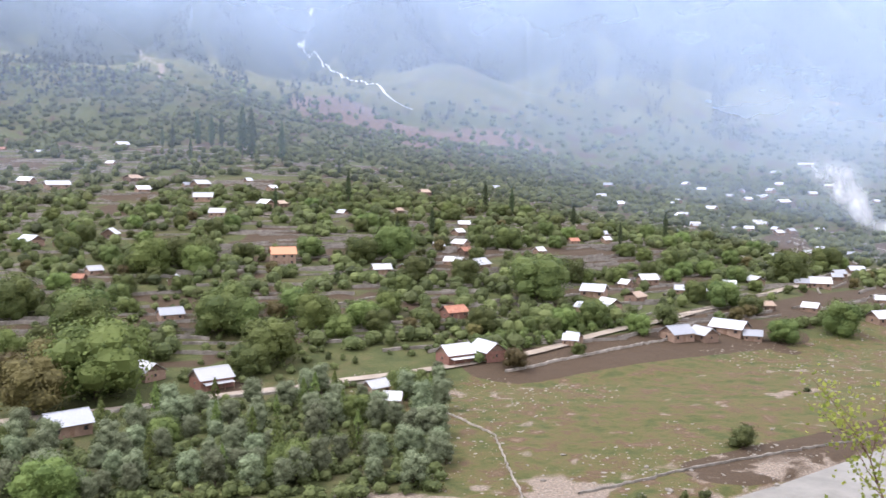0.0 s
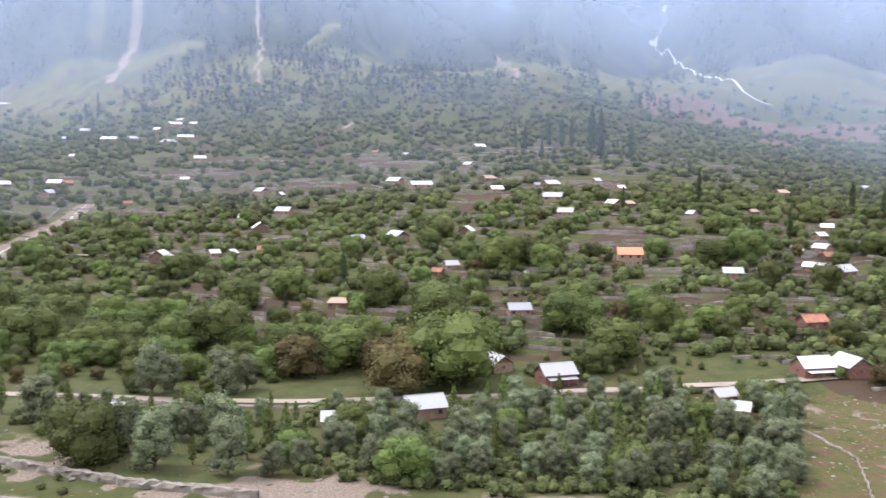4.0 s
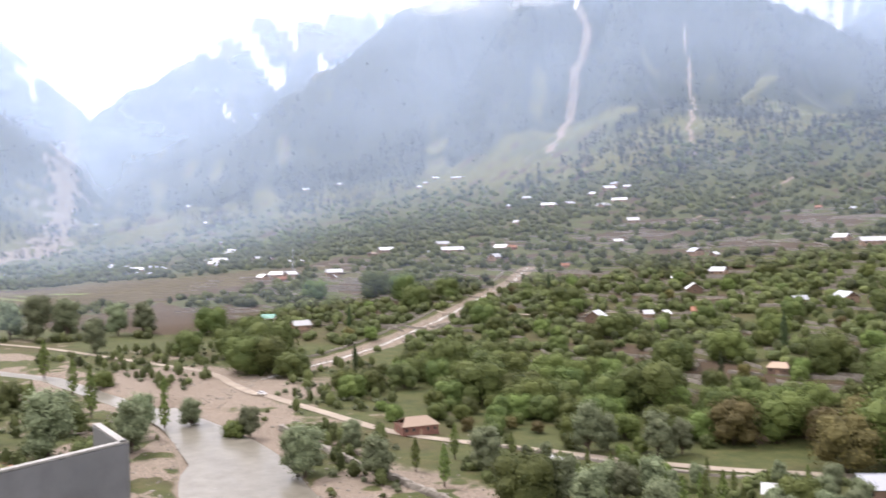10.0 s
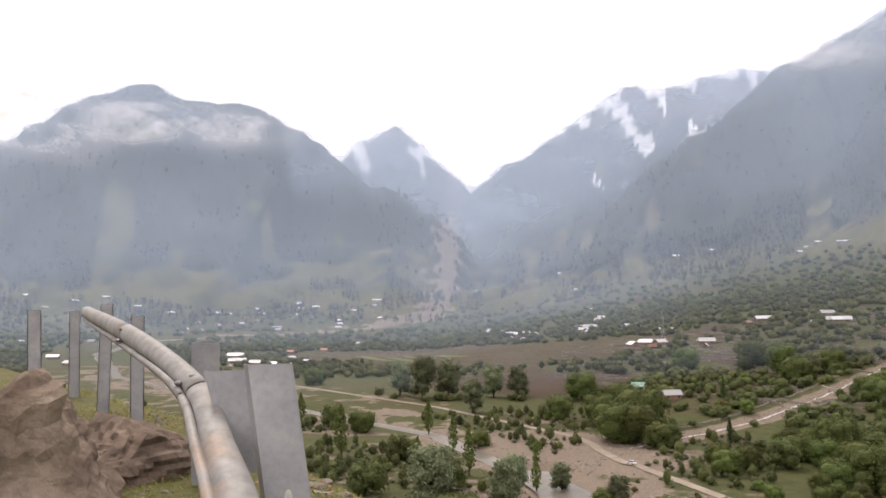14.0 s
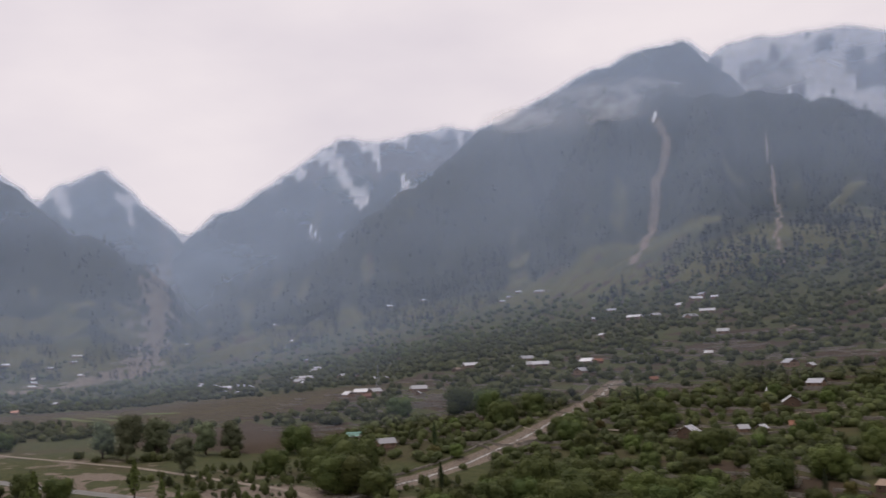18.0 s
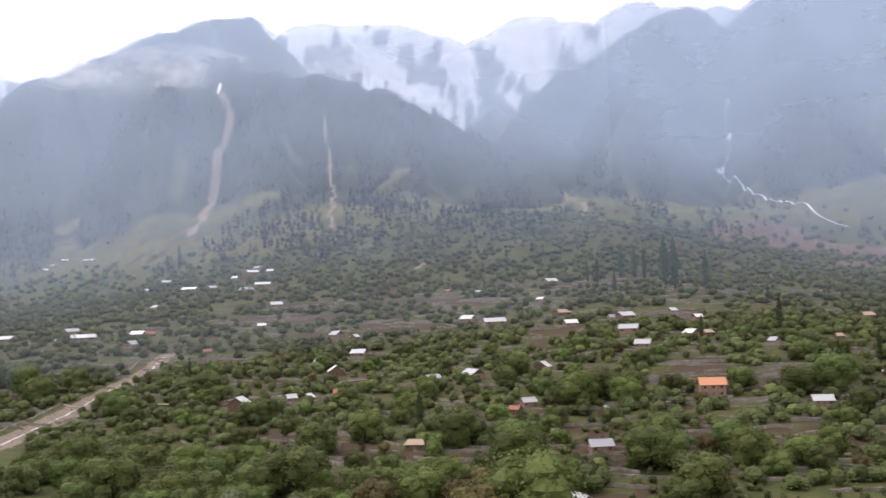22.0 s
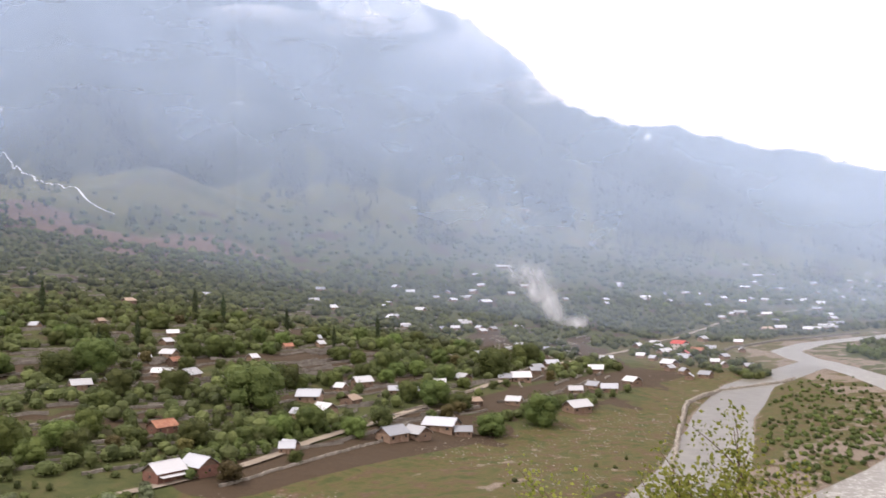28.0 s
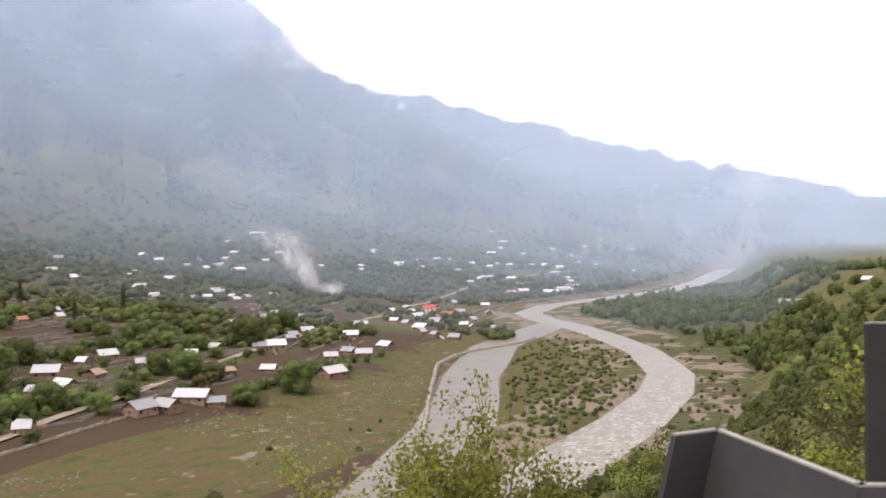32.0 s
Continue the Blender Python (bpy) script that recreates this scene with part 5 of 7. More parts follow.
def tall_tree(name, leaf_mat, high, wide, rng, leaves=700, size=0.36, label="", bare=0.08, taper=1.0):
    """A poplar or a conifer: one straight stem, foliage close round it."""
    tree = new(name)
    wood = [limb((0, 0, -0.6), (0, 0, high * 0.95), high * 0.016 + 0.06, 0.03, 7)]
    u = rng.random(leaves) ** 0.8
    h = bare + (1 - bare) * u
    prof = np.clip(np.minimum((1 - u) * 2.2 * taper + 0.06, 1) * np.minimum(u * 5 + 0.35, 1), 0, 1)
    a = rng.uniform(0, 2 * math.pi, leaves)
    rad = wide * 0.5 * prof * (1 - 0.5 * rng.random(leaves) ** 2) * (1 + 0.25 * np.sin(a * 3 + h * 40))
    pts = np.stack([np.cos(a) * rad, np.sin(a) * rad, h * high], 1)
    for i in range(10):
        hh = bare + 0.1 + 0.08 * i
        wood.append(limb((0, 0, hh * high), (math.cos(i * 2.4) * wide * 0.35, math.sin(i * 2.4) * wide * 0.35, (hh + 0.06) * high), 0.06, 0.02, 4))
    v, q = joined(wood)
    meshed("trunk", quads_mesh("trunk", v, q, BARK, True), tree)
    v, q = cards(pts, size, rng, out=np.stack([np.cos(a), np.sin(a), 0.35 + 0 * a], 1))
    meshed("crown", quads_mesh("crown", v, q, leaf_mat), tree)
    return tagged(tree, label, "tree")


TREES = {
    "walnut": [broad_tree("walnut_tree", LEAF_WALNUT, 9.5, 12, rng, 4600, 0.25, 0.06, 14, "spreading walnut tree with a dense green crown") for _ in range(3)],
    "bright": [broad_tree("young_walnut_tree", LEAF_BRIGHT, 9, 11, rng, 4600, 0.23, 0.06, 14, "walnut tree in fresh yellow green leaf") for _ in range(2)],
    "russet": [broad_tree("russet_tree", LEAF_RUSSET, 7, 7.5, rng, 2600, 0.20, 0.08, 10, "tree in brownish new leaf")],
    "willow": [broad_tree("willow_tree", LEAF_WILLOW, 8.5, 5.2, rng, 2800, 0.18, 0.10, 13, "pollard willow with silvery grey green leaves", flat=-0.6, long=1.3) for _ in range(3)],
    "poplar": [tall_tree("poplar_tree", LEAF_POPLAR, 17, 3.6, rng, 900, 0.42, "tall dark narrow poplar") for _ in range(2)],
    "young_poplar": [tall_tree("young_poplar_tree", LEAF_BRIGHT, 9, 2.4, rng, 420, 0.34, "slender young poplar in light green leaf", 0.15) for _ in range(2)],
    "orchard": [broad_tree("fruit_tree", LEAF_FAR, 5.2, 6, rng, 2000, 0.20, 0.06, 9, "rounded orchard tree in the terraced fields") for _ in range(3)],
}


def free(x, y, room):
    if any(abs(x - hx) < room + hl * 0.6 and -room - 7 < y - hy < room + 5 for hx, hy, hl in HOUSES):
        return False
    return abs(float(to_line(np.array([x]), np.array([y]), ROAD)[0][0])) > 4 + room * 0.4


def plant(kind, x, y, size, turn=None, group="trees of the valley"):
    src = TREES[kind][int(rng.integers(len(TREES[kind])))]
    t = copy_thing(src, pose(x, y, ground_at(x, y) - 0.05, 0, 0, rng.uniform(0, 360) if turn is None else turn))
    t.scale = (size, size, size * rng.uniform(0.9, 1.1) * (1.25 if kind == "poplar" else 1.0))
    t["group"] = group
    PLANTED.append((x, y, 4.0 * size))


PLANTED = []
# trees by the road and in the nearer orchards
for row in [("bright", -99, 264, 2.87), ("walnut", -80, 331, 1.66), ("bright", -56, 300, 1.87), ("russet", -109, 246, 2.50), ("walnut", -61, 290, 1.16),
            ("walnut", -128, 329, 1.89), ("walnut", -159, 347, 1.67), ("bright", -47, 342, 1.46), ("russet", 24, 304, 1.17), ("walnut", 47, 323, 0.48),
            ("walnut", 131, 359, 1.12), ("walnut", 160, 375, 1.39), ("orchard", 72, 222, 1.16), ("walnut", -40, 454, 1.54), ("walnut", -24, 463, 1.79),
            ("walnut", -65, 456, 1.33), ("walnut", -126, 431, 1.73), ("bright", -111, 422, 1.60), ("walnut", -136, 420, 1.49), ("walnut", 120, 487, 1.21),
            ("walnut", 35, 509, 1.48), ("walnut", 40, 399, 2.33), ("walnut", 60, 439, 1.29), ("walnut", 9, 420, 1.22), ("walnut", -13, 422, 1.23),
            ("bright", -21, 363, 1.15), ("bright", -30, 346, 1.29), ("bright", -37, 331, 1.06), ("bright", 74, 354, 0.96), ("orchard", 89, 373, 1.85)]:
    plant(*row)
# trees by the road and in the nearer orchards
for row in [("walnut", 122, 409, 1.24), ("walnut", 179, 481, 1.74), ("walnut", 221, 543, 1.70), ("walnut", -80, 353, 1.41), ("walnut", -57, 356, 1.23)]:
    plant(*row)
# trees of the near grove
for row in [("walnut", -254, 256, 1.94), ("walnut", -241, 264, 1.57), ("walnut", -313, 295, 1.67), ("walnut", -192, 280, 1.99), ("walnut", -202, 269, 1.48),
            ("walnut", -224, 268, 1.36), ("bright", -204, 350, 1.50), ("walnut", -215, 326, 1.52), ("bright", -139, 271, 1.79), ("russet", -149, 258, 2.06),
            ("walnut", -125, 323, 1.85), ("walnut", -149, 163, 1.44), ("walnut", -379, 384, 1.30), ("walnut", -385, 245, 1.99), ("walnut", -391, 235, 1.99),
            ("walnut", -365, 245, 1.49), ("bright", -298, 228, 1.19), ("willow", -176, 222, 1.87), ("willow", -158, 231, 1.70), ("willow", -154, 238, 1.31),
            ("willow", -174, 229, 1.26), ("bright", -206, 395, 1.40), ("bright", -132, 417, 1.84), ("walnut", -114, 442, 1.32), ("walnut", -159, 343, 0.92),
            ("walnut", -288, 384, 1.39), ("walnut", -363, 439, 1.65), ("walnut", -286, 391, 1.17), ("walnut", -465, 410, 1.79), ("russet", -118, 280, 2.10)]:
    plant(*row)
# trees of the near grove
for row in [("russet", -125, 271, 1.83), ("bright", -159, 258, 1.13), ("bright", -179, 245, 0.97), ("bright", -227, 255, 1.63), ("orchard", -300, 257, 2.29),
            ("walnut", -287, 294, 1.60), ("bright", -274, 297, 1.49), ("bright", -253, 294, 1.64), ("walnut", -72, 332, 1.33)]:
    plant(*row)
# young trees along the river wall
for row in [("young_poplar", -179, 166, 1.18), ("willow", -182, 185, 1.72), ("young_poplar", -196, 171, 1.07), ("willow", -196, 157, 1.67), ("willow", -226, 172, 1.25),
            ("willow", -137, 187, 1.29), ("willow", -133, 193, 1.30), ("young_poplar", -114, 185, 1.21), ("young_poplar", -116, 179, 1.34), ("young_poplar", -113, 191, 1.08),
            ("willow", -142, 187, 1.18), ("young_poplar", -198, 188, 1.13), ("willow", -145, 174, 1.51), ("willow", -131, 166, 1.66), ("willow", -114, 168, 1.60),
            ("willow", -215, 147, 2.02), ("willow", -273, 165, 1.40)]:
    plant(*row)
# trees on the gravel flats upstream
for row in [("young_poplar", -513, 112, 1.94), ("orchard", -491, 124, 2.19), ("walnut", -465, 133, 1.29), ("young_poplar", -393, 103, 2.47), ("young_poplar", -452, 164, 2.00),
            ("young_poplar", -336, 138, 1.97), ("young_poplar", -388, 152, 1.69), ("orchard", -319, 92, 2.58), ("willow", -285, 104, 2.99), ("orchard", -316, 121, 2.30),
            ("willow", -275, 125, 1.98), ("young_poplar", -305, 151, 1.39), ("young_poplar", -353, 175, 1.33), ("bright", -401, 170, 0.92), ("bright", -276, 162, 0.82),
            ("willow", -218, 147, 1.74), ("orchard", -266, 108, 1.96), ("orchard", -379, 123, 1.92), ("young_poplar", -369, 129, 1.32), ("walnut", -469, 247, 1.54),
            ("walnut", -439, 255, 1.72), ("walnut", -406, 259, 2.33), ("walnut", -541, 301, 1.79), ("walnut", -485, 297, 1.65), ("bright", -318, 239, 1.05),
            ("walnut", -390, 395, 1.34), ("willow", -516, 215, 2.41), ("willow", -591, 262, 2.78), ("willow", -584, 276, 2.78), ("willow", -607, 216, 3.47)]:
    plant(*row)
# trees on the gravel flats upstream
for row in [("willow", -601, 233, 3.47), ("willow", -629, 207, 2.85), ("walnut", -739, 171, 1.46), ("young_poplar", -449, 342, 1.13), ("walnut", -575, 406, 1.70),
            ("walnut", -536, 433, 1.99), ("walnut", -497, 427, 1.89), ("walnut", -469, 441, 1.55), ("willow", -303, 160, 1.50), ("willow", -293, 137, 1.77)]:
    plant(*row)
# dark poplars on the fan
for row in [("poplar", -234, 895, 1.70), ("poplar", -218, 885, 1.55), ("poplar", -207, 877, 1.34), ("poplar", -174, 813, 2.35), ("poplar", -161, 788, 1.99),
            ("poplar", -133, 772, 1.52), ("poplar", -215, 799, 0.94), ("poplar", -85, 963, 0.85), ("poplar", -63, 619, 1.01), ("poplar", 28, 645, 1.05),
            ("poplar", -83, 742, 0.69), ("poplar", -250, 869, 1.15), ("poplar", -262, 877, 0.97), ("poplar", 82, 598, 0.85), ("poplar", -188, 318, 0.61),
            ("poplar", -445, 339, 0.72)]:
    plant(*row)


# the grove of mixed trees behind the hipped house
gv = np.random.default_rng(19)
put = 0
for x, y in zip(gv.uniform(-338, -140, 900), gv.uniform(211, 306, 900)):
    bed = abs(float(to_line(np.array([x]), np.array([y]), TORRENT)[0][0]))
    if put >= 92 or bed < 26 or (x < -272 and y < 262) or not free(float(x), float(y), 2.0) or any(math.hypot(x - px, y - py) < 0.55 * pr + 3.0 for px, py, pr in PLANTED):
        continue
    plant(str(gv.choice(["walnut", "bright", "orchard", "russet"], p=[0.4, 0.28, 0.24, 0.08])), float(x), float(y), gv.uniform(0.7, 1.25) if y > 238 else gv.uniform(0.45, 0.7))
    put += 1


# the willow grove between the river and the road
gr_a, gr_r = np.radians(rng.uniform(-44, 0.5, 1500)), rng.uniform(190, 300, 1500)
gx_, gy_ = gr_r * np.sin(gr_a), gr_r * np.cos(gr_a)
road_d, _ = to_line(gx_, gy_, ROAD)
_, gm = land(gx_, gy_)
grove = 0
for x, y, rd, riv, bank in zip(gx_, gy_, road_d, gm["river"], gm["bank"]):
    sparse = x < -105
    if rd > -6 or riv < 34 or bank or grove >= 150 or not free(x, y, 1.5) or any(math.hypot(x - px, y - py) < pr * 0.62 + (3.5 if sparse else 1.0) for px, py, pr in PLANTED):
        continue
    plant(str(rng.choice(["willow", "bright", "young_poplar"], p=[0.75, 0.05, 0.2] if not sparse else [0.45, 0.1, 0.45])), float(x), float(y), rng.uniform(0.7, 1.15) if not sparse else rng.uniform(0.5, 0.85), None, "willow grove")
    grove += 1

def thicket(count, az0, az1, r0, r1, rule):
    a, r = np.radians(rng.uniform(az0, az1, count)), rng.uniform(r0, r1, count)
    x, y = r * np.sin(a), r * np.cos(a)
    _, m = land(x, y)
    ok = rule(x, y, m) & (np.abs(to_line(x, y, ROAD)[0]) > 4)
    for hx, hy, hl in HOUSES:
        ok &= ~((np.abs(x - hx) < hl * 0.6 + 2) & (y - hy > -11) & (y - hy < 6))
    return np.stack([x[ok], y[ok]], 1)


UNDERGROWTH = [thicket(1100, -30, 0, 185, 300, lambda x, y, m: (m["river"] > 40) & ~m["bank"] & (to_line(x, y, ROAD)[0] < -3)),
               thicket(420, -46, -30, 185, 300, lambda x, y, m: (m["river"] > 46) & ~m["bank"] & (to_line(x, y, ROAD)[0] < -3) & (fbm(x, y, 25, 105) > 0.5)),
               thicket(900, -50, 20, 245, 400, lambda x, y, m: (m["d"] > 2) & ~m["bank"] & (m["tor"] < 0.01) & (to_line(x, y, ROAD)[0] > 4) & (fields(x, y) < 0.2) & (fbm(x, y, 40, 107) > 0.46))]

# the nearer fan: walnuts and orchard trees among the terraces
ta, tr = np.radians(rng.uniform(-54, 28, 4000)), rng.uniform(250, 640, 4000)
tx, ty = tr * np.sin(ta), tr * np.cos(ta)
tz, tm = land(tx, ty)
good = ((tm["d"] > 24) | ((tx < -130) & (tx > -345) & (ty > 236))) & (tm["bed"] < 0.02) & (tm["tor"] < 0.02) & ~tm["bank"] & (fields(tx, ty) < 0.3) & (fbm(tx, ty, 70, 71) < 0.62)
tries = -1
count = 0
while count < 370 and tries < 3990:
    tries += 1
    x, y = float(tx[tries]), float(ty[tries])
    if not good[tries] or not free(x, y, 3.2) or any(math.hypot(x - px, y - py) < pr + 1.6 for px, py, pr in PLANTED):
        continue
    kind = rng.choice(["walnut", "bright", "orchard", "orchard", "orchard", "russet", "poplar"], p=[0.24, 0.14, 0.2, 0.17, 0.14, 0.08, 0.03])
    plant(str(kind), x, y, rng.uniform(0.65, 1.05))
    count += 1


def woodland(name, points, high, wide, leaves, size, mat, label, narrow=False):
    """Trees too far and too many to count, as one sheet of foliage."""
    x, y = points[:, 0], points[:, 1]
    z, _ = land(x, y)
    n = len(x)
    hs = high * rng.uniform(0.6, 1.25, n)
    k = np.repeat(np.arange(n), leaves)
    d = rng.normal(size=(len(k), 3))
    d /= np.linalg.norm(d, axis=1)[:, None]
    d *= rng.uniform(0.65, 1.0, (len(k), 1))
    if narrow:
        u = rng.random(len(k))
        p = np.stack([d[:, 0] * wide * 0.5 * (1.05 - u), d[:, 1] * wide * 0.5 * (1.05 - u), u], 1)
        pts = np.stack([x[k] + p[:, 0], y[k] + p[:, 1], z[k] + (0.06 + 0.94 * p[:, 2]) * hs[k]], 1)
    else:
        ws = wide * rng.uniform(0.65, 1.35, n)
        hs = np.maximum(hs, ws * 0.62)
        d[:, 2] = np.abs(d[:, 2]) * 1.25 - 0.25
        knob = 1 + 0.22 * np.sin(d[:, 0] * 5 + k) * np.cos(d[:, 1] * 5 + k * 2.3)
        pts = np.stack([x[k] + d[:, 0] * ws[k] * 0.5 * knob, y[k] + d[:, 1] * ws[k] * 0.5 * knob, z[k] + hs[k] * (0.30 + 0.68 * d[:, 2] * knob)], 1)
    v, q = cards(pts, size, rng, out=d + np.array([0, 0, 0.25]))
    tone = rng.normal(0, 0.20, n)
    tones = np.repeat(tone[k], 4)
    if not narrow:
        cv, cq = domes(np.stack([x, y, z + hs * 0.42], 1), ws * 0.37, 0.95 * hs / ws * 1.2, rng)
        v, q = joined([(v, q), (cv, cq)])
        tones = np.concatenate([tones, np.repeat(tone, 40)])
    me = quads_mesh(name, v, q, mat, False)
    attribute(me, "tone", tones)
    return tagged(new(name, me), label, "trees", kind="stuff")


def scatter(count, az0, az1, r0, r1, accept):
    """Random places in a sector of the land that the rule lets through."""
    a = np.radians(rng.uniform(az0, az1, count))
    r = np.sqrt(rng.uniform(r0 ** 2, r1 ** 2, count))
    x, y = r * np.sin(a), r * np.cos(a)
    z, m = land(x, y)
    ok = accept(x, y, z, m)
    x, y = x[ok], y[ok]
    keep = np.ones(len(x), bool)
    for hx, hy, hl in HOUSES:
        keep &= ~((np.abs(x - hx) < hl * 0.6 + 3.5) & (y - hy > -14) & (y - hy < 7))
    keep &= np.abs(to_line(x, y, ROAD)[0]) > 6
    for px, py, pr in PLANTED:
        keep &= np.hypot(x - px, y - py) > pr + 1.5
    return np.stack([x[keep], y[keep]], 1)


def on_fan(x, y, z, m):
    return ((m["d"] > 20) | ((x < -560) & (np.abs(m["river"]) > 70)) | ((x > 330) & (y > 520) & (np.abs(m["river"]) > 62)) | ((x > 60) & (to_line(x, y, ROAD)[0] > 7) & (np.abs(m["river"]) > 62))) & (m["peak"] < 30 + 30 * rng.random(np.shape(x))) & (m["tor"] < 0.02) & ~m["bank"] & (fields(x, y) < 0.3) & (fbm(x, y, 70, 71) < 0.67) & ((np.hypot(x, y) > 1000) | (fbm(x, m["d"] * 3.2, 85, 131, 2) < 0.66))


flats = thicket(2000, -84, -50, 235, 560, lambda x, y, m: (np.abs(m["river"]) > 24) & (np.abs(m["river"]) < 130) & ~m["bank"] & (m["bed"] < 0.1) & (m["tor"] < 0.01) & (fbm(x, y, 45, 109) > 0.42))
woodland("flood_plain_trees", flats[:430], 5.5, 4.2, 110, 0.38, LEAF_FAR, "young trees and bushes on the gravel flats")
woodland("flood_plain_scrub", flats[430:], 1.8, 2.6, 50, 0.34, LEAF_WILLOW, "grey green scrub on the gravel flats")
woodland("orchard_rows", np.array([(xx + rng.normal(0, 0.5), yy + rng.normal(0, 0.5)) for xx in np.arange(12, 92, 4.4) for yy in np.arange(298, 372, 5.0) if 0.95 * xx + 296 < yy < 0.75 * xx + 330]), 3.6, 4.4, 100, 0.4, LEAF_WALNUT, "dense low orchard beside the road")
woodland("undergrowth", np.concatenate(UNDERGROWTH), 2.6, 3.2, 70, 0.34, LEAF_FAR, "bushes and saplings under the trees")
woodland("orchard_trees", scatter(5600, -60, 40, 240, 680, on_fan), 5.6, 6.8, 90, 0.44, LEAF_FAR, "orchard trees and bushes on the terraced fan")
woodland("valley_trees", scatter(15500, -97, 58, 620, 1400, on_fan), 6.2, 8.2, 44, 0.78, LEAF_FAR, "leafy trees filling the village fan")
woodland("distant_trees", scatter(11000, -100, 60, 1250, 2900, on_fan), 9, 13, 22, 1.7, LEAF_WALNUT, "woods of the far valley floor")


def on_slope(x, y, z, m):
    n = fbm(x, y, 240, 73) + (m["peak"] - tree_line(x, y) - 40) / 700
    clear = np.ones(x.shape, bool)
    for line, wide in SCREES + SNOW_GULLIES:
        clear &= np.abs(to_line(x, y, line)[0]) > wide * 0.8
    clear &= streaks(x, y, z) < 0.60
    return (m["peak"] > 12) & clear & (rng.random(x.shape) < step01(n, 0.34, 0.5) * (1 - step01(z, 560, 760)))


woodland("conifer_forest", scatter(27000, -100, 45, 1200, 2700, on_slope), 15, 8, 14, 2.2, LEAF_CONIFER, "dark conifer forest on the mountain flank", True)
woodland("high_forest", scatter(9000, -100, 55, 2500, 4400, on_slope), 24, 14, 9, 5.0, LEAF_CONIFER, "dark forest high on the mountains", True)


# ---- the overlook: verge, crash barrier, boulders, bush ----
def channel_post(name, outline, top, foot, lean, label, mat, thick=0.006, slot_discs=()):
    """A folded steel post: its section is an open line of corners in plan; lean shifts its foot."""
    post = new(name)
    pts = [Vector((x, y)) for x, y in outline]
    for a, b in zip(pts[:-1], pts[1:]):
        d = (b - a).normalized()
        n = Vector((-d.y, d.x)) * thick * 0.5
        e = d * thick * 0.5
        bm = bmesh.new()
        ring = [a - n - e, b - n + e, b + n + e, a + n - e]
        lo = [bm.verts.new((p.x + lean[0], p.y + lean[1], foot)) for p in ring]
        hi = [bm.verts.new((p.x, p.y, top)) for p in ring]
        bm.faces.new(lo[::-1]), bm.faces.new(hi)
        for i in range(4):
            bm.faces.new((lo[i], lo[(i + 1) % 4], hi[(i + 1) % 4], hi[i]))
        bmesh.ops.recalc_face_normals(bm, faces=bm.faces)
        side = part("flange", bm, mat, post)
        bm = bmesh.new()
        lo = [bm.verts.new((p.x, p.y, top + 0.0005)) for p in ring]
        hi = [bm.verts.new((p.x, p.y, top + 0.002)) for p in ring]
        bm.faces.new(lo[::-1]), bm.faces.new(hi)
        for i in range(4):
            bm.faces.new((lo[i], lo[(i + 1) % 4], hi[(i + 1) % 4], hi[i]))
        bmesh.ops.recalc_face_normals(bm, faces=bm.faces)
        part("cut_edge", bm, STEEL_EDGE, side, "bare cut steel edge")
    # no hole is cut: a solid white disc imitates daylight in the slot
    for (cx, cy, cz), across, high in slot_discs:
        bm = bmesh.new()
        bmesh.ops.create_cone(bm, cap_ends=True, segments=16, radius1=0.5, radius2=0.5, depth=1,
                              matrix=Matrix.Translation((cx, cy, cz)) @ Matrix.Rotation(math.atan2(across[1], across[0]), 4, "Z") @ Matrix.Rotation(radians(90), 4, "Y") @ Matrix.Diagonal((high, high * 0.45, 0.011, 1)))
        part("slot", bm, BLOSSOM_AND_SLOT_LIGHT, post, "white disc imitating daylight through a bolt slot")
    return tagged(post, label, "barrier post", "barrier posts at the overlook")


channel_post("barrier_post", [(-0.774, 0.323), (-0.689, 0.307), (-0.656, 0.174), (-0.732, 0.183)], 64.85, 63.0, (0, 0), "dull grey folded steel post in front of the drop", STEEL_DARK)
channel_post("barrier_spacer", [(-0.735, 0.1745), (-0.652, 0.164), (-0.612, 0.04), (-0.70, 0.02)], 64.848, 63.0, (0, 0), "second folded steel section bolted against the post", STEEL_DARK)
# posts turned from the light: their shade is put into the steel's colour
channel_post("barrier_post", [(0.578, 0.541), (0.621, 0.536), (0.556, 0.36), (0.592, 0.335)], 64.90, 63.2, (-0.5, 0.05), "tilted steel post beside the bush, darkened by painted shade", STEEL_SHADED_AND_SEAM,
             slot_discs=[((0.566, 0.545, 64.80), (0.28, 0.96), 0.014)])
channel_post("barrier_post", [(0.802, 0.517), (0.87, 0.48), (0.82, 0.39)], 64.98, 63.0, (0.0, 0.0), "rusty steel post at the road's edge, darkened by painted shade", STEEL_SHADED_AND_SEAM)
channel_post("barrier_post", [(-3.31, 0.40), (-3.254, 0.405), (-3.229, 0.548), (-3.30, 0.56)], 64.865, 63.3, (0.22, 0.17), "leaning broad galvanised post with a bolt slot", STEEL,
             slot_discs=[((-3.179, 0.525, 64.42), (0.985, -0.17), 0.06)])
channel_post("barrier_spacer", [(-3.63, 0.31), (-3.57, 0.296), (-3.545, 0.448), (-3.61, 0.46)], 64.83, 64.46, (0.05, 0.09), "flat galvanised spacer plate", STEEL)
channel_post("barrier_post", [(-5.63, 0.47), (-5.56, 0.46), (-5.55, 0.61), (-5.62, 0.62)], 64.88, 63.4, (0.0, 0.0), "grey steel post farther along the verge", STEEL)
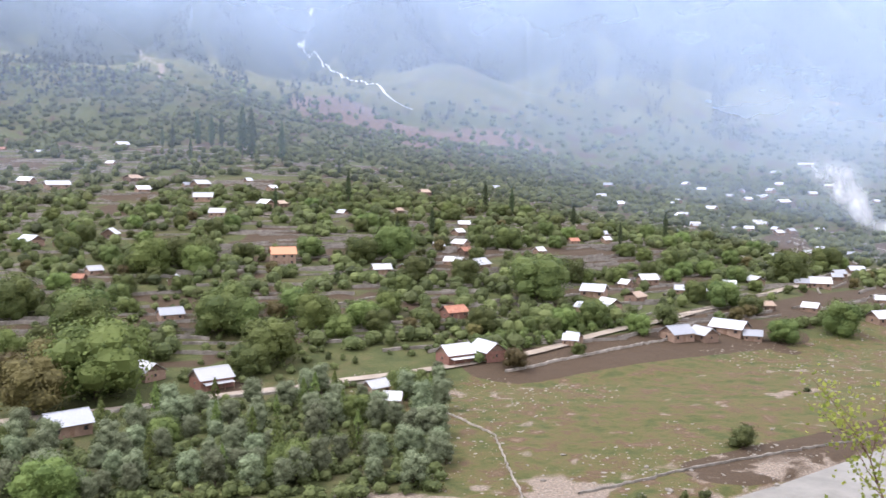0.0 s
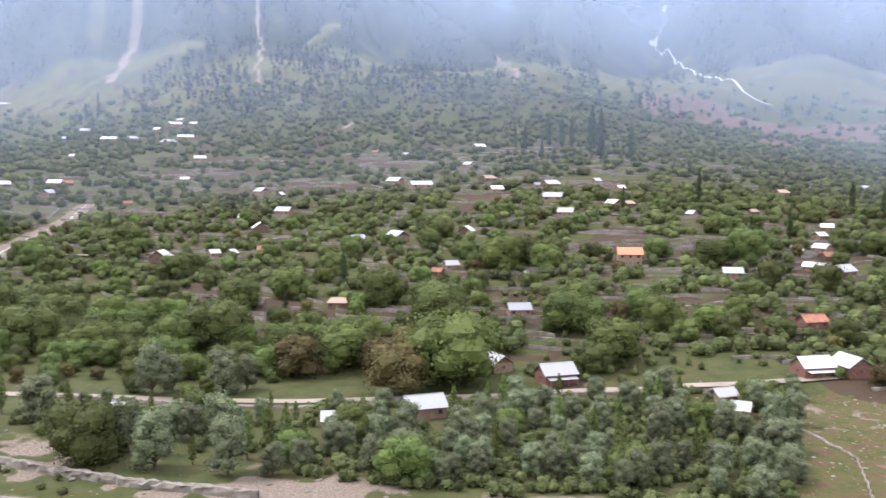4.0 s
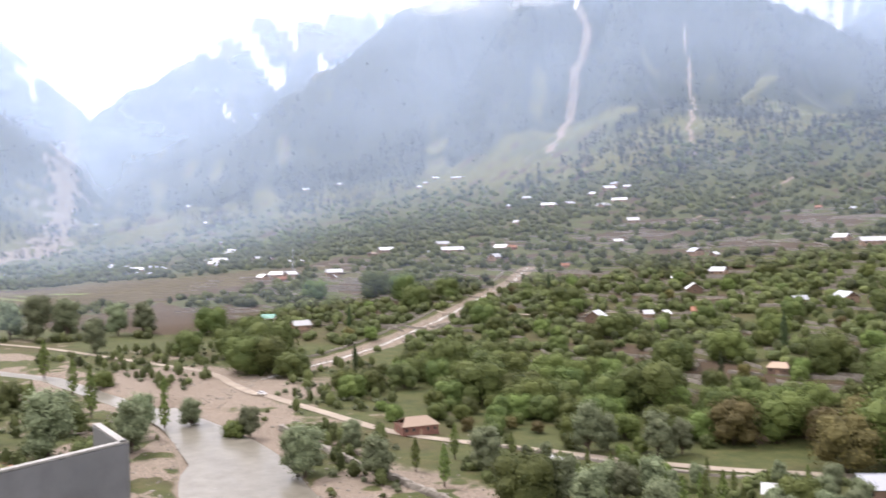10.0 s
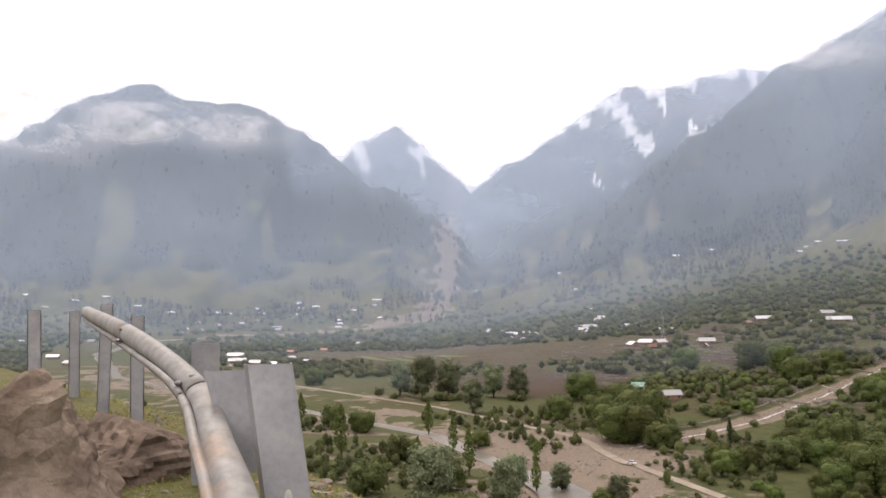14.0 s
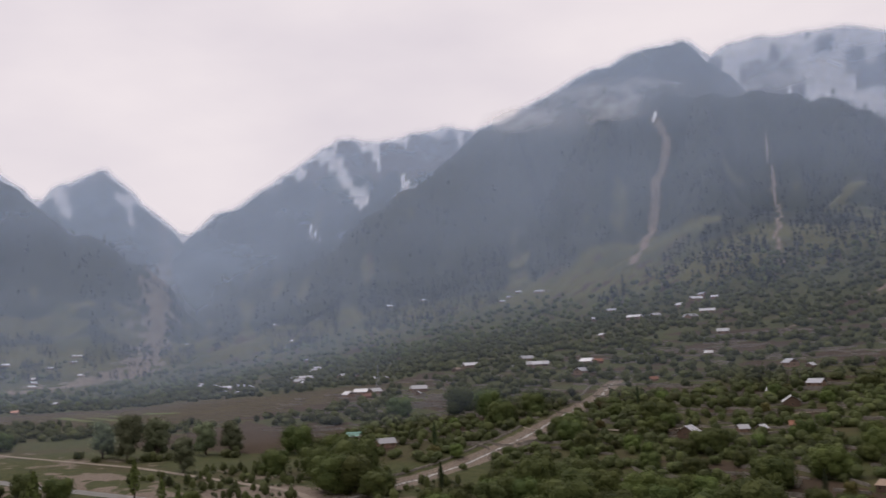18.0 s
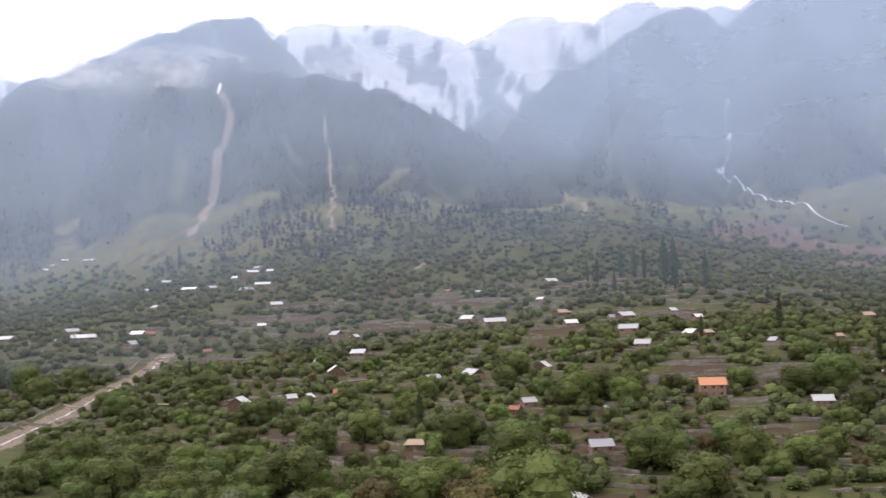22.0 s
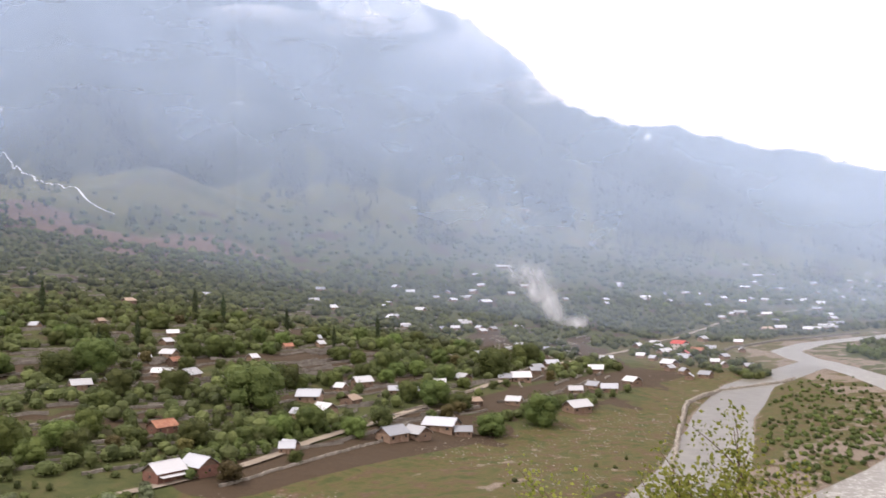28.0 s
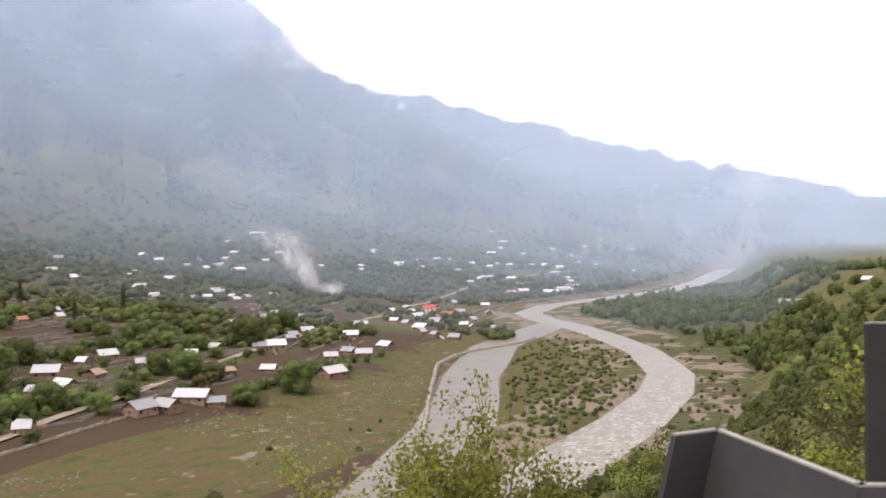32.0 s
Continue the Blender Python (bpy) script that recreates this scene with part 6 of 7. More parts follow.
for x, y, top, lean in ((-7.99, 0.29, 65.04, 0.0), (-9.0, 0.08, 65.15, -0.05), (-8.49, -0.50, 65.10, 0.03), (-10.5, -0.2, 65.1, 0.0)):
    channel_post("barrier_post", [(x - 0.06, y - 0.05), (x, y - 0.05), (x, y + 0.05), (x - 0.06, y + 0.05)], top, 63.5, (0, lean), "weathered steel post standing in the grass", STEEL)


def bent_rail():
    """A torn W-section rail that sweeps up and away from its last post."""
    left = [(-2.70, 0.16, 64.10), (-2.913, 0.22, 64.399), (-3.351, 0.227, 64.575), (-3.873, 0.219, 64.727), (-4.793, 0.09, 64.864), (-6.0, -0.103, 65.01)]
    right = [(-2.68, 0.38, 64.08), (-2.885, 0.398, 64.389), (-3.335, 0.371, 64.587), (-3.867, 0.326, 64.779), (-4.793, 0.127, 64.972), (-6.0, -0.088, 65.093)]
    L, R = np.array(left), np.array(right)
    s = np.linspace(0, len(L) - 1, 41)

    def smooth(P):
        out = []
        for u in s:
            i = min(int(u), len(P) - 2)
            f = u - i
            p0, p1, p2, p3 = P[max(i - 1, 0)], P[i], P[i + 1], P[min(i + 2, len(P) - 1)]
            out.append(0.5 * ((2 * p1) + (p2 - p0) * f + (2 * p0 - 5 * p1 + 4 * p2 - p3) * f ** 2 + (3 * p1 - p0 - 3 * p2 + p3) * f ** 3))
        return np.array(out)

    L, R = smooth(L), smooth(R)
    mid = (L + R) / 2
    along = np.gradient(mid, axis=0)
    along /= np.linalg.norm(along, axis=1)[:, None]
    acr = R - L
    out = np.cross(acr, along)
    out /= np.linalg.norm(out, axis=1)[:, None]
    out *= np.sign((out @ np.array([1, 0, 0.4])))[:, None]
    prof = [(0.0, 0.0), (0.02, 0.012), (0.07, 0.026), (0.15, 0.024), (0.20, 0.008), (0.23, 0.002), (0.27, 0.004), (0.32, 0.018), (0.40, 0.032), (0.52, 0.038), (0.66, 0.040), (0.80, 0.038), (0.92, 0.030), (0.98, 0.012), (1.0, 0.0)]
    rail = new("crash_barrier_rail")
    for a, b in ((0, 24), (23, 34), (33, 41)):
        v = np.concatenate([np.stack([L[i] + acr[i] * u + out[i] * (w * 0.8 + (0.004 if a else 0)) for u, w in prof]) for i in range(a, b)])
        n = len(prof)
        i = np.arange((b - a) * n).reshape(b - a, n)
        q = np.stack([i[:-1, :-1], i[1:, :-1], i[1:, 1:], i[:-1, 1:]], -1).reshape(-1, 4)
        ob = meshed("rail_section", quads_mesh("rail_section", v, q, RAIL, True), rail)
        mod = ob.modifiers.new("thickness", "SOLIDIFY")
        mod.thickness = 0.006
    for i in (24, 33):
        seam = np.concatenate([np.stack([L[j] + acr[j] * u + out[j] * (w * 0.8 + 0.009) + along[j] * s for u, w in prof]) for j, s in ((i - 1, -0.004), (i - 1, 0.004))])
        n = len(prof)
        q = np.array([(a, a + 1, n + a + 1, n + a) for a in range(n - 1)])
        ob = meshed("splice_edge", quads_mesh("splice_edge", seam, q, STEEL_SHADED_AND_SEAM, True), rail, "dark lapped edge of the next sheet")
        ob.modifiers.new("thickness", "SOLIDIFY").thickness = 0.004
        for u in (0.24, 0.76):
            bm = bmesh.new()
            bmesh.ops.create_uvsphere(bm, u_segments=10, v_segments=6, radius=0.017, matrix=Matrix.Translation(Vector(L[i] + acr[i] * u + out[i] * 0.036)) @ Matrix.Diagonal((1, 1, 0.6, 1)))
            part("bolt", bm, STEEL_DARK, rail, "dark bolt head at the splice")
    return tagged(rail, "torn galvanised W rail bent upwards, streaked with rust", "crash barrier")


bent_rail()


def boulder(x, y, z, sx, sy, sz, seed, turn, label):
    bm = bmesh.new()
    bmesh.ops.create_icosphere(bm, subdivisions=5, radius=1)
    r = random.Random(seed)
    cuts = [(Vector((r.uniform(-1, 1), r.uniform(-1, 1), r.uniform(-0.6, 1))).normalized(), r.uniform(0.5, 0.8)) for _ in range(11)]
    for v in bm.verts:
        for n, d in cuts:
            k = v.co.dot(n)
            if k > d:
                v.co -= n * (k - d) * 0.9
        ledge = math.floor((v.co.z * 1.3 + v.co.x * 0.5 + 0.25 * noise.noise(v.co * 1.3 + Vector((seed, 3, 0)))) * 5.5)
        v.co += v.co.normalized() * (0.20 * (noise.noise(Vector((ledge * 3.7, seed, v.co.y * 0.8))) ) + 0.10 * noise.noise(v.co * 1.7 + Vector((seed, 0, 0))) + 0.07 * noise.noise(Vector((v.co.x * 3, v.co.y * 3, v.co.z * 11)) + Vector((0, seed, 0))) + 0.05 * noise.noise(v.co * 6) + 0.03 * noise.noise(v.co * 14))
    bmesh.ops.transform(bm, matrix=pose(x, y, z, 8, 14, turn) @ Matrix.Diagonal((sx, sy, sz, 1)), verts=bm.verts)
    me = bpy.data.meshes.new("boulder")
    bm.to_mesh(me)
    bm.free()
    me.materials.append(ROCK)
    return tagged(new("boulder", me), label, "rock", "boulders on the verge")


boulder(-5.2, -0.55, 64.12, 0.72, 0.72, 0.60, 3, 20, "large cracked brown boulder on the grass")
boulder(-6.2, 0.12, 64.10, 0.62, 0.60, 0.40, 8, 70, "layered brown boulder behind another")
boulder(-3.95, -0.36, 64.02, 0.42, 0.40, 0.28, 14, 50, "small pale brown boulder")
boulder(-6.9, -0.5, 64.15, 0.5, 0.5, 0.35, 21, 10, "brown rock among the barrier posts")

# turf of the verge
gr = np.random.default_rng(11)
gx, gy = gr.uniform(-13, 1.5, 150000), gr.uniform(-1.6, 7.5, 150000)
gd, _ = to_line(gx, gy, EDGE)
keep = (gr.random(len(gx)) < np.clip(1.1 - np.hypot(gx, gy) / 15, 0.15, 1)) & (np.hypot(gx, gy) > 1.0) & (gd > -3) & (fbm(gx, gy, 0.9, 91) > 0.34)
gx, gy = gx[keep], gy[keep]
gz = np.array([ground_at(a, b) for a, b in zip(gx, gy)])
base = np.stack([gx, gy, gz - 0.01], 1)
ang = gr.uniform(0, 2 * math.pi, len(gx))
side = np.stack([np.cos(ang), np.sin(ang), 0 * ang], 1) * gr.uniform(0.003, 0.006, (len(gx), 1))
tip = base + np.stack([gr.normal(0, 0.03, len(gx)), gr.normal(0, 0.03, len(gx)), gr.uniform(0.012, 0.042, len(gx))], 1)
v = np.stack([base - side, base + side, tip + side * 0.3, tip - side * 0.3], 1).reshape(-1, 3)
tagged(new("verge_grass", quads_mesh("verge_grass", v, np.arange(len(v)).reshape(-1, 4), GRASS)), "short grass and herbs on the road verge", "grass", kind="stuff")


lx, ly = gr.uniform(-9, 0.5, 5200), gr.uniform(-1.4, 5.5, 5200)
keep = (np.hypot(lx, ly) > 1.2) & (fbm(lx, ly, 0.7, 93) > 0.44)
lx, ly = lx[keep], ly[keep]
lz = np.array([ground_at(a, b) for a, b in zip(lx, ly)])
v, q = cards(np.stack([lx, ly, lz + 0.028], 1), 0.016, gr, out=np.tile((0.0, 0.0, 1.0), (len(lx), 1)))
tagged(new("leaf_litter", quads_mesh("leaf_litter", v, q, LITTER)), "fallen brown leaves lying in the verge grass", "leaves", kind="stuff")


def stones(name, pts, low, high, mat, label, seed):
    """Loose stones, each a squat uneven lump, as one heap of stuff."""
    r = np.random.default_rng(seed)
    bm = bmesh.new()
    bmesh.ops.create_icosphere(bm, subdivisions=1, radius=1)
    bm.verts.ensure_lookup_table()
    unit = np.array([v.co[:] for v in bm.verts])
    tri = np.array([[v.index for v in f.verts] for f in bm.faces])
    bm.free()
    n = len(pts)
    s = low * (high / low) ** (r.random((n, 1, 1)) ** 2.2) * r.uniform(0.6, 1.3, (n, 1, 3)) * np.array([1, 1, 0.6])
    v = unit[None] * s * (1 + 0.25 * r.normal(size=(n, len(unit), 1)))
    z = np.array([ground_at(a, b) for a, b in pts])
    v = v + np.concatenate([pts, z[:, None]], 1)[:, None, :]
    q = (tri[None] + (np.arange(n) * len(unit))[:, None, None]).reshape(-1, 3)
    return tagged(new(name, quads_mesh(name, v.reshape(-1, 3), q, mat)), label, "stones", kind="stuff")


sr = np.random.default_rng(17)
k = 800
pts = np.stack([sr.uniform(-11, 0.5, k), sr.uniform(-1.2, 6, k)], 1)
stones("verge_stones", pts[np.hypot(pts[:, 0], pts[:, 1]) > 1.5], 0.015, 0.09, STONE, "small stones in the verge grass", 5)


# ---- the bush below the overlook ----
def shrub(name, x, y, high, wide, stems, leaves, size, leaf_mat, label, seed, twigs=0, blossom=0, grow=1.0):
    r = np.random.default_rng(seed)
    bush = new(name)
    bush.location = (x, y, ground_at(x, y) - 0.05)
    wood, spots = [], []

    def branch(p, d, length, rad, depth):
        steps = 5
        for i in range(steps):
            d = d + r.normal(0, 0.16, 3) + np.array([0, 0, 0.05])
            d /= np.linalg.norm(d)
            q = p + d * length / steps
            wood.append(limb(p, q, rad * (1 - i / steps * 0.5), rad * (1 - (i + 1) / steps * 0.5), 5))
            p = q
            if depth == 0 or i > 1:
                spots.append(p)
            if depth and i >= 1:
                for _ in range(2):
                    branch(p, d + r.normal(0, 0.5, 3), length * r.uniform(0.35, 0.6), rad * 0.45, depth - 1)

    for i in range(stems):
        a = 2.4 * i + r.uniform(-0.3, 0.3)
        branch(np.array([0.08 * math.cos(a), 0.08 * math.sin(a), 0.0]), np.array([math.cos(a) * wide / high * 0.55, math.sin(a) * wide / high * 0.55, 1.0]), high * r.uniform(0.62, 0.82), high * 0.008 + 0.004, 2)
    for i in range(twigs):
        a = r.uniform(0, 6.28)
        p = np.array([math.cos(a) * wide * 0.2, math.sin(a) * wide * 0.2, high * 0.55])
        branch(p, np.array([0.15 * math.cos(a), 0.15 * math.sin(a), 1.0]), high * r.uniform(0.35, 0.72), 0.008, 0)
    v, q = joined(wood)
    meshed("trunk", quads_mesh("trunk", v, q, BUSH_BARK, True), bush)
    spots = np.array(spots)
    pick = spots[r.integers(0, len(spots), leaves)] + r.normal(0, size * 2.0 * grow, (leaves, 3))
    v, q = cards(pick, size, r)
    meshed("foliage", quads_mesh("foliage", v, q, leaf_mat), bush)
    if blossom:
        v, q = cards(spots[r.integers(0, len(spots), blossom)] + r.normal(0, size * 2, (blossom, 3)), size * 0.9, r)
        meshed("blossom", quads_mesh("blossom", v, q, BLOSSOM_AND_SLOT_LIGHT), bush, "white blossom clusters")
    return tagged(bush, label, "bush")


shrub("bush", 3.16, 4.80, 1.75, 0.75, 5, 34000, 0.016, LEAF_BUSH, "thorny bush in fresh yellow green leaf below the road", 5, 9, 0, 1.5)
shrub("bush", 2.78, 4.86, 1.55, 0.7, 4, 18000, 0.016, LEAF_BUSH, "slender bush with sparse new leaves", 9, 2, 0, 1.7)

hr = np.random.default_rng(23)
made = 0
near_scrub = []
while made < 46:
    a, r = radians(hr.uniform(43, 66)), 14 * (170 / 14) ** hr.random()
    x, y = r * math.sin(a), r * math.cos(a)
    ed = float(to_line(np.array([x]), np.array([y]), EDGE)[0][0])
    if ed < 2 or ed > 100:
        continue
    made += 1
    near_scrub.append((x, y))
    big = hr.uniform(0.8, 1.7) * (1 + r / 90)
    shrub("hillside_bush", x, y, big * 1.1, big * 1.2, 3, 1100 if r < 50 else 700, 0.035 + r * 0.0011, SCRUB if hr.random() < 0.7 else LEAF_BUSH,
          "leafy bush on the steep slope" if made % 7 else "bush with white blossom on the slope", 100 + made, 0, 0 if made % 7 else 60, 1.5)["group"] = "bushes on the slope"
sx = np.concatenate([hr.uniform(20, 330, 5200)])
sy = np.concatenate([hr.uniform(5, 420, 5200)])
ed, _ = to_line(sx, sy, EDGE)
_, mm = land(sx, sy)
ok = (ed > 3) & mm["bank"] & (fbm(sx, sy, 26, 95) > 0.57) & (np.hypot(sx, sy) > 45)
woodland("hillside_scrub", np.stack([sx[ok], sy[ok]], 1), 2.6, 2.6, 46, 0.36, SCRUB, "scrub covering the slope below the road")
fx, fy = hr.uniform(250, 1100, 5200), hr.uniform(180, 900, 5200)
ed, _ = to_line(fx, fy, EDGE)
ok = (ed > -40) & (to_line(fx, fy, RIVER)[0] < -45) & (fbm(fx, fy, 60, 97) > 0.40)
woodland("hillside_trees", np.stack([fx[ok], fy[ok]], 1), 8.5, 7, 70, 0.75, LEAF_WALNUT, "trees along the far slope of the near bank")
tx2, ty2 = hr.uniform(70, 420, 2600), hr.uniform(20, 420, 2600)
ed, _ = to_line(tx2, ty2, EDGE)
_, mm = land(tx2, ty2)
ok = (ed > 8) & (np.hypot(tx2, ty2) > 130) & mm["bank"] & (fbm(tx2, ty2, 45, 111) > 0.47)
woodland("slope_trees", np.stack([tx2[ok], ty2[ok]], 1)[:230], 5.0, 4.8, 170, 0.36, LEAF_WALNUT, "small trees on the slope of the near bank")
px, py = hr.uniform(6, 120, 500), hr.uniform(4, 110, 500)
ed, _ = to_line(px, py, EDGE)
ok = (ed > 1.5) & (ed < 90)
stones("slope_stones", np.stack([px[ok], py[ok]], 1), 0.1, 0.7, ROCK, "broken brown rock on the slope", 29)
px, py = hr.uniform(-150, 30, 3600), hr.uniform(2, 150, 3600)
_, mm = land(px, py)
ok = (np.hypot(px, py) > 45) & mm["bank"] & (fbm(px, py, 20, 99) > 0.5)
woodland("lower_scrub", np.stack([px[ok], py[ok]], 1), 1.6, 1.8, 40, 0.22, SCRUB, "low scrub on the bank below the road")


# ---- river flats: stones, walls, hedges ----
def along(line, n, spread, r):
    p = np.array(line, float)
    seg = np.linalg.norm(np.diff(p, axis=0), axis=1)
    s = np.sort(r.uniform(0, seg.sum(), n))
    cum = np.concatenate([[0], np.cumsum(seg)])
    xy = np.stack([np.interp(s, cum, p[:, 0]), np.interp(s, cum, p[:, 1])], 1)
    return xy + r.normal(0, 1, (n, 2)) * spread


fr = np.random.default_rng(31)
a, r = np.radians(fr.uniform(-6, 46, 15000)), np.sqrt(fr.uniform(175 ** 2, 520 ** 2, 15000))
p = np.stack([r * np.sin(a), r * np.cos(a)], 1)
_, mm = land(p[:, 0], p[:, 1])
ok = (mm["river"] > 24) & (mm["river"] < 150) & ~mm["bank"] & (mm["bed"] < 0.3) & (fbm(p[:, 0], p[:, 1], 40, 101) > 0.54)
stones("meadow_stones", p[ok], 0.14, 0.55, STONE, "pale stones strewn over the grazed river flat", 41)
bank_pts = np.concatenate([along(RIVER[7:16], 1500, 30, fr), along(SIDE_CHANNEL, 500, 17, fr), along(POND, 500, 22, fr), along(RIVER[5:8], 700, 24, fr)])
_, mm = land(bank_pts[:, 0], bank_pts[:, 1])
stones("river_stones", bank_pts[~mm["bank"] & (mm["bed"] < 0.75)], 0.2, 0.9, STONE, "grey boulders and cobbles along the water", 43)
stones("torrent_stones", along(TORRENT, 1500, 5.5, fr), 0.2, 0.9, STONE, "grey rubble in the torrent bed", 45)


def stone_wall(name, line, high, wide, label, seed, rough=0.12):
    """A dry wall of lumpy courses that follows the ground."""
    r = np.random.default_rng(seed)
    pts = []
    for (ax, ay), (bx, by) in zip(line[:-1], line[1:]):
        n = max(1, int(math.hypot(bx - ax, by - ay) / 1.4))
        pts += [(ax + (bx - ax) * i / n, ay + (by - ay) * i / n) for i in range(n)]
    pts = np.array(pts + [line[-1]], float)
    pts[1:-1] += r.normal(0, 0.22, (len(pts) - 2, 2))
    tan = np.gradient(pts, axis=0)
    tan /= np.linalg.norm(tan, axis=1)[:, None] + 1e-9
    nor = np.stack([-tan[:, 1], tan[:, 0]], 1)
    prof = np.array([(-0.6, -0.5), (-0.5, 0.5), (-0.38, 0.95), (0.0, 1.05), (0.38, 0.95), (0.5, 0.5), (0.6, -0.5)])
    z = np.array([ground_at(*q) for q in pts])
    v = []
    for i in range(len(pts)):
        w = prof + r.normal(0, rough, prof.shape)
        v.append(np.concatenate([pts[i] + nor[i] * w[:, :1] * wide, z[i] + w[:, 1:] * high], 1))
    n = len(prof)
    i = np.arange(len(pts) * n).reshape(-1, n)
    q = np.stack([i[:-1, :-1], i[1:, :-1], i[1:, 1:], i[:-1, 1:]], -1).reshape(-1, 4)
    me = quads_mesh(name, np.concatenate(v), q, STONE)
    me.flip_normals()
    return tagged(new(name, me), label, "wall", "dry stone walls")


for line, high, wide, label in (
        ([(-273, 177), (-221, 165), (-155, 155), (-125, 155), (-100, 158)], 1.6, 1.6, "broad flood wall of piled river stones"),
        ([(0, 252), (13, 231), (15, 200), (17, 180)], 0.5, 0.35, "low winding stone wall across the flat"),
        ([(28, 188), (60, 208), (108, 232)], 0.5, 0.5, "thin line of field stones across the flat"),
        ([(x + 13, y + 6) for x, y in TORRENT[4:]], 1.0, 0.9, "stone bank beside the torrent"),
        ([(x - 14, y - 5) for x, y in TORRENT[3:]], 1.0, 0.9, "stone bank on the far side of the torrent"),
        ([(150, 255), (205, 340), (262, 425), (315, 475), (385, 500)], 1.8, 1.6, "river embankment of grey stone"),
        ([(395, 640), (455, 690), (500, 735), (590, 795), (750, 862)], 1.8, 1.6, "embankment wall beside the village"),
        ([(20, 300), (80, 345), (125, 388)], 0.9, 0.5, "roadside wall of rough stone"),
        ([(-8, 292), (-70, 262), (-130, 222), (-200, 208)], 0.8, 0.6, "pale wall along the valley road"),
        ([(-238, 132), (-215, 128), (-196, 118), (-182, 100)], 0.6, 0.7, "curved stone edge of the pool")):
    stone_wall("stone_wall", line, high, wide, label, int(abs(line[0][0]) + 7))

# low terrace walls over the whole fan
tr_ = np.random.default_rng(53)
A, R = np.radians(tr_.uniform(-62, 30, 4200)), tr_.uniform(290, 950, 4200)
X, Y = R * np.sin(A), R * np.cos(A)
Z0, mm = land(X, Y)
ok = (mm["d"] > 40) & (mm["peak"] < 20) & (mm["tor"] < 0.01) & ~mm["bank"]
vs, qs, count = [], [], 0
prof = np.array([(-0.5, -0.4), (-0.4, 0.9), (0.4, 1.0), (0.5, -0.4)])
for x, y in zip(X[ok][:1300], Y[ok][:1300]):
    e = 6.0
    gxn, gyn = ground_at(x + e, y) - ground_at(x - e, y), ground_at(x, y + e) - ground_at(x, y - e)
    g = math.hypot(gxn, gyn) + 1e-6
    tx_, ty_ = -gyn / g, gxn / g
    half = tr_.uniform(7, 22)
    m = int(half * 2 / 2.5) + 2
    s = np.linspace(-half, half, m)
    bow = tr_.uniform(-0.01, 0.01)
    line = np.stack([x + tx_ * s - ty_ * bow * s ** 2, y + ty_ * s + tx_ * bow * s ** 2], 1)
    zz = np.array([ground_at(*q) for q in line])
    h, w = tr_.uniform(0.7, 1.5), 0.8
    for i in range(m):
        jit = prof + tr_.normal(0, 0.08, prof.shape)
        vs.append(np.concatenate([line[i] + np.array([[-ty_, tx_]]) * jit[:, :1] * w, zz[i] + jit[:, 1:] * h], 1))
    ii = count + np.arange(m * 4).reshape(m, 4)
    qs.append(np.stack([ii[:-1, :-1], ii[1:, :-1], ii[1:, 1:], ii[:-1, 1:]], -1).reshape(-1, 4))
    count += m * 4
tagged(new("terrace_walls", quads_mesh("terrace_walls", np.concatenate(vs), np.concatenate(qs), STONE)), "low dry stone walls holding the terraced fields", "wall", kind="stuff")

# shrubs on the island and the flats
ir = np.random.default_rng(61)
isl = np.array([(329, 464), (424, 530), (403, 455), (306, 320), (237, 263), (202, 248), (170, 236), (233, 325)], float)
w = ir.dirichlet(np.ones(len(isl)) * 0.22, 330)
p = w @ isl
_, mm = land(p[:, 0], p[:, 1])
woodland("island_scrub", p[mm["bed"] < 0.25], 1.9, 2.6, 46, 0.32, LEAF_WALNUT, "dark scrub round the gravel island")
p = np.concatenate([along(RIVER[11:18], 260, 34, ir), along([(-330, 165), (-240, 160), (-180, 140), (-120, 128)], 120, 14, ir), along([(30, 172), (75, 190), (120, 205)], 40, 5, ir)])
_, mm = land(p[:, 0], p[:, 1])
woodland("waterside_scrub", p[(mm["bed"] < 0.2) & ~mm["bank"]], 1.7, 2.2, 40, 0.32, LEAF_FAR, "low bushes beside the river")


def car(x, y, turn, label):
    c = new("car")
    c.matrix_basis = pose(x, y, ground_at(x, y) + 0.45, 0, 0, turn)
    bm = bmesh.new()
    box(bm, 0, 0, 0.72, 4.0, 1.65, 0.62, 0.12)
    body = part("body", bm, CAR_PAINT, c)
    bm = bmesh.new()
    box(bm, -0.2, 0, 1.28, 2.5, 1.5, 0.62, 0.22)
    part("cabin", bm, CAR_PAINT, c)
    for s in (-1, 1):
        bm = bmesh.new()
        box(bm, -0.2, s * 0.755, 1.30, 2.0, 0.02, 0.36, 0.005)
        part("side_window", bm, DARK_OPENING, c)
        bm = bmesh.new()
        box(bm, -0.2 + s * 1.2, 0, 1.30, 0.16, 1.2, 0.34, 0.005)
        part("windscreen", bm, DARK_OPENING, c)
    for sx_ in (-1.25, 1.25):
        for sy_ in (-0.75, 0.75):
            bm = bmesh.new()
            bmesh.ops.create_cone(bm, cap_ends=True, segments=18, radius1=0.32, radius2=0.32, depth=0.2, matrix=Matrix.Translation((sx_, sy_, 0.32)) @ Matrix.Rotation(radians(90), 4, "X"))
            part("wheel", bm, RUBBER, c)
    return tagged(c, label, "car", "cars on the valley road")


car(24, 319, 52, "small white van on the dusty road")
car(-330, 206, 10, "white car parked beside the torrent bridge")


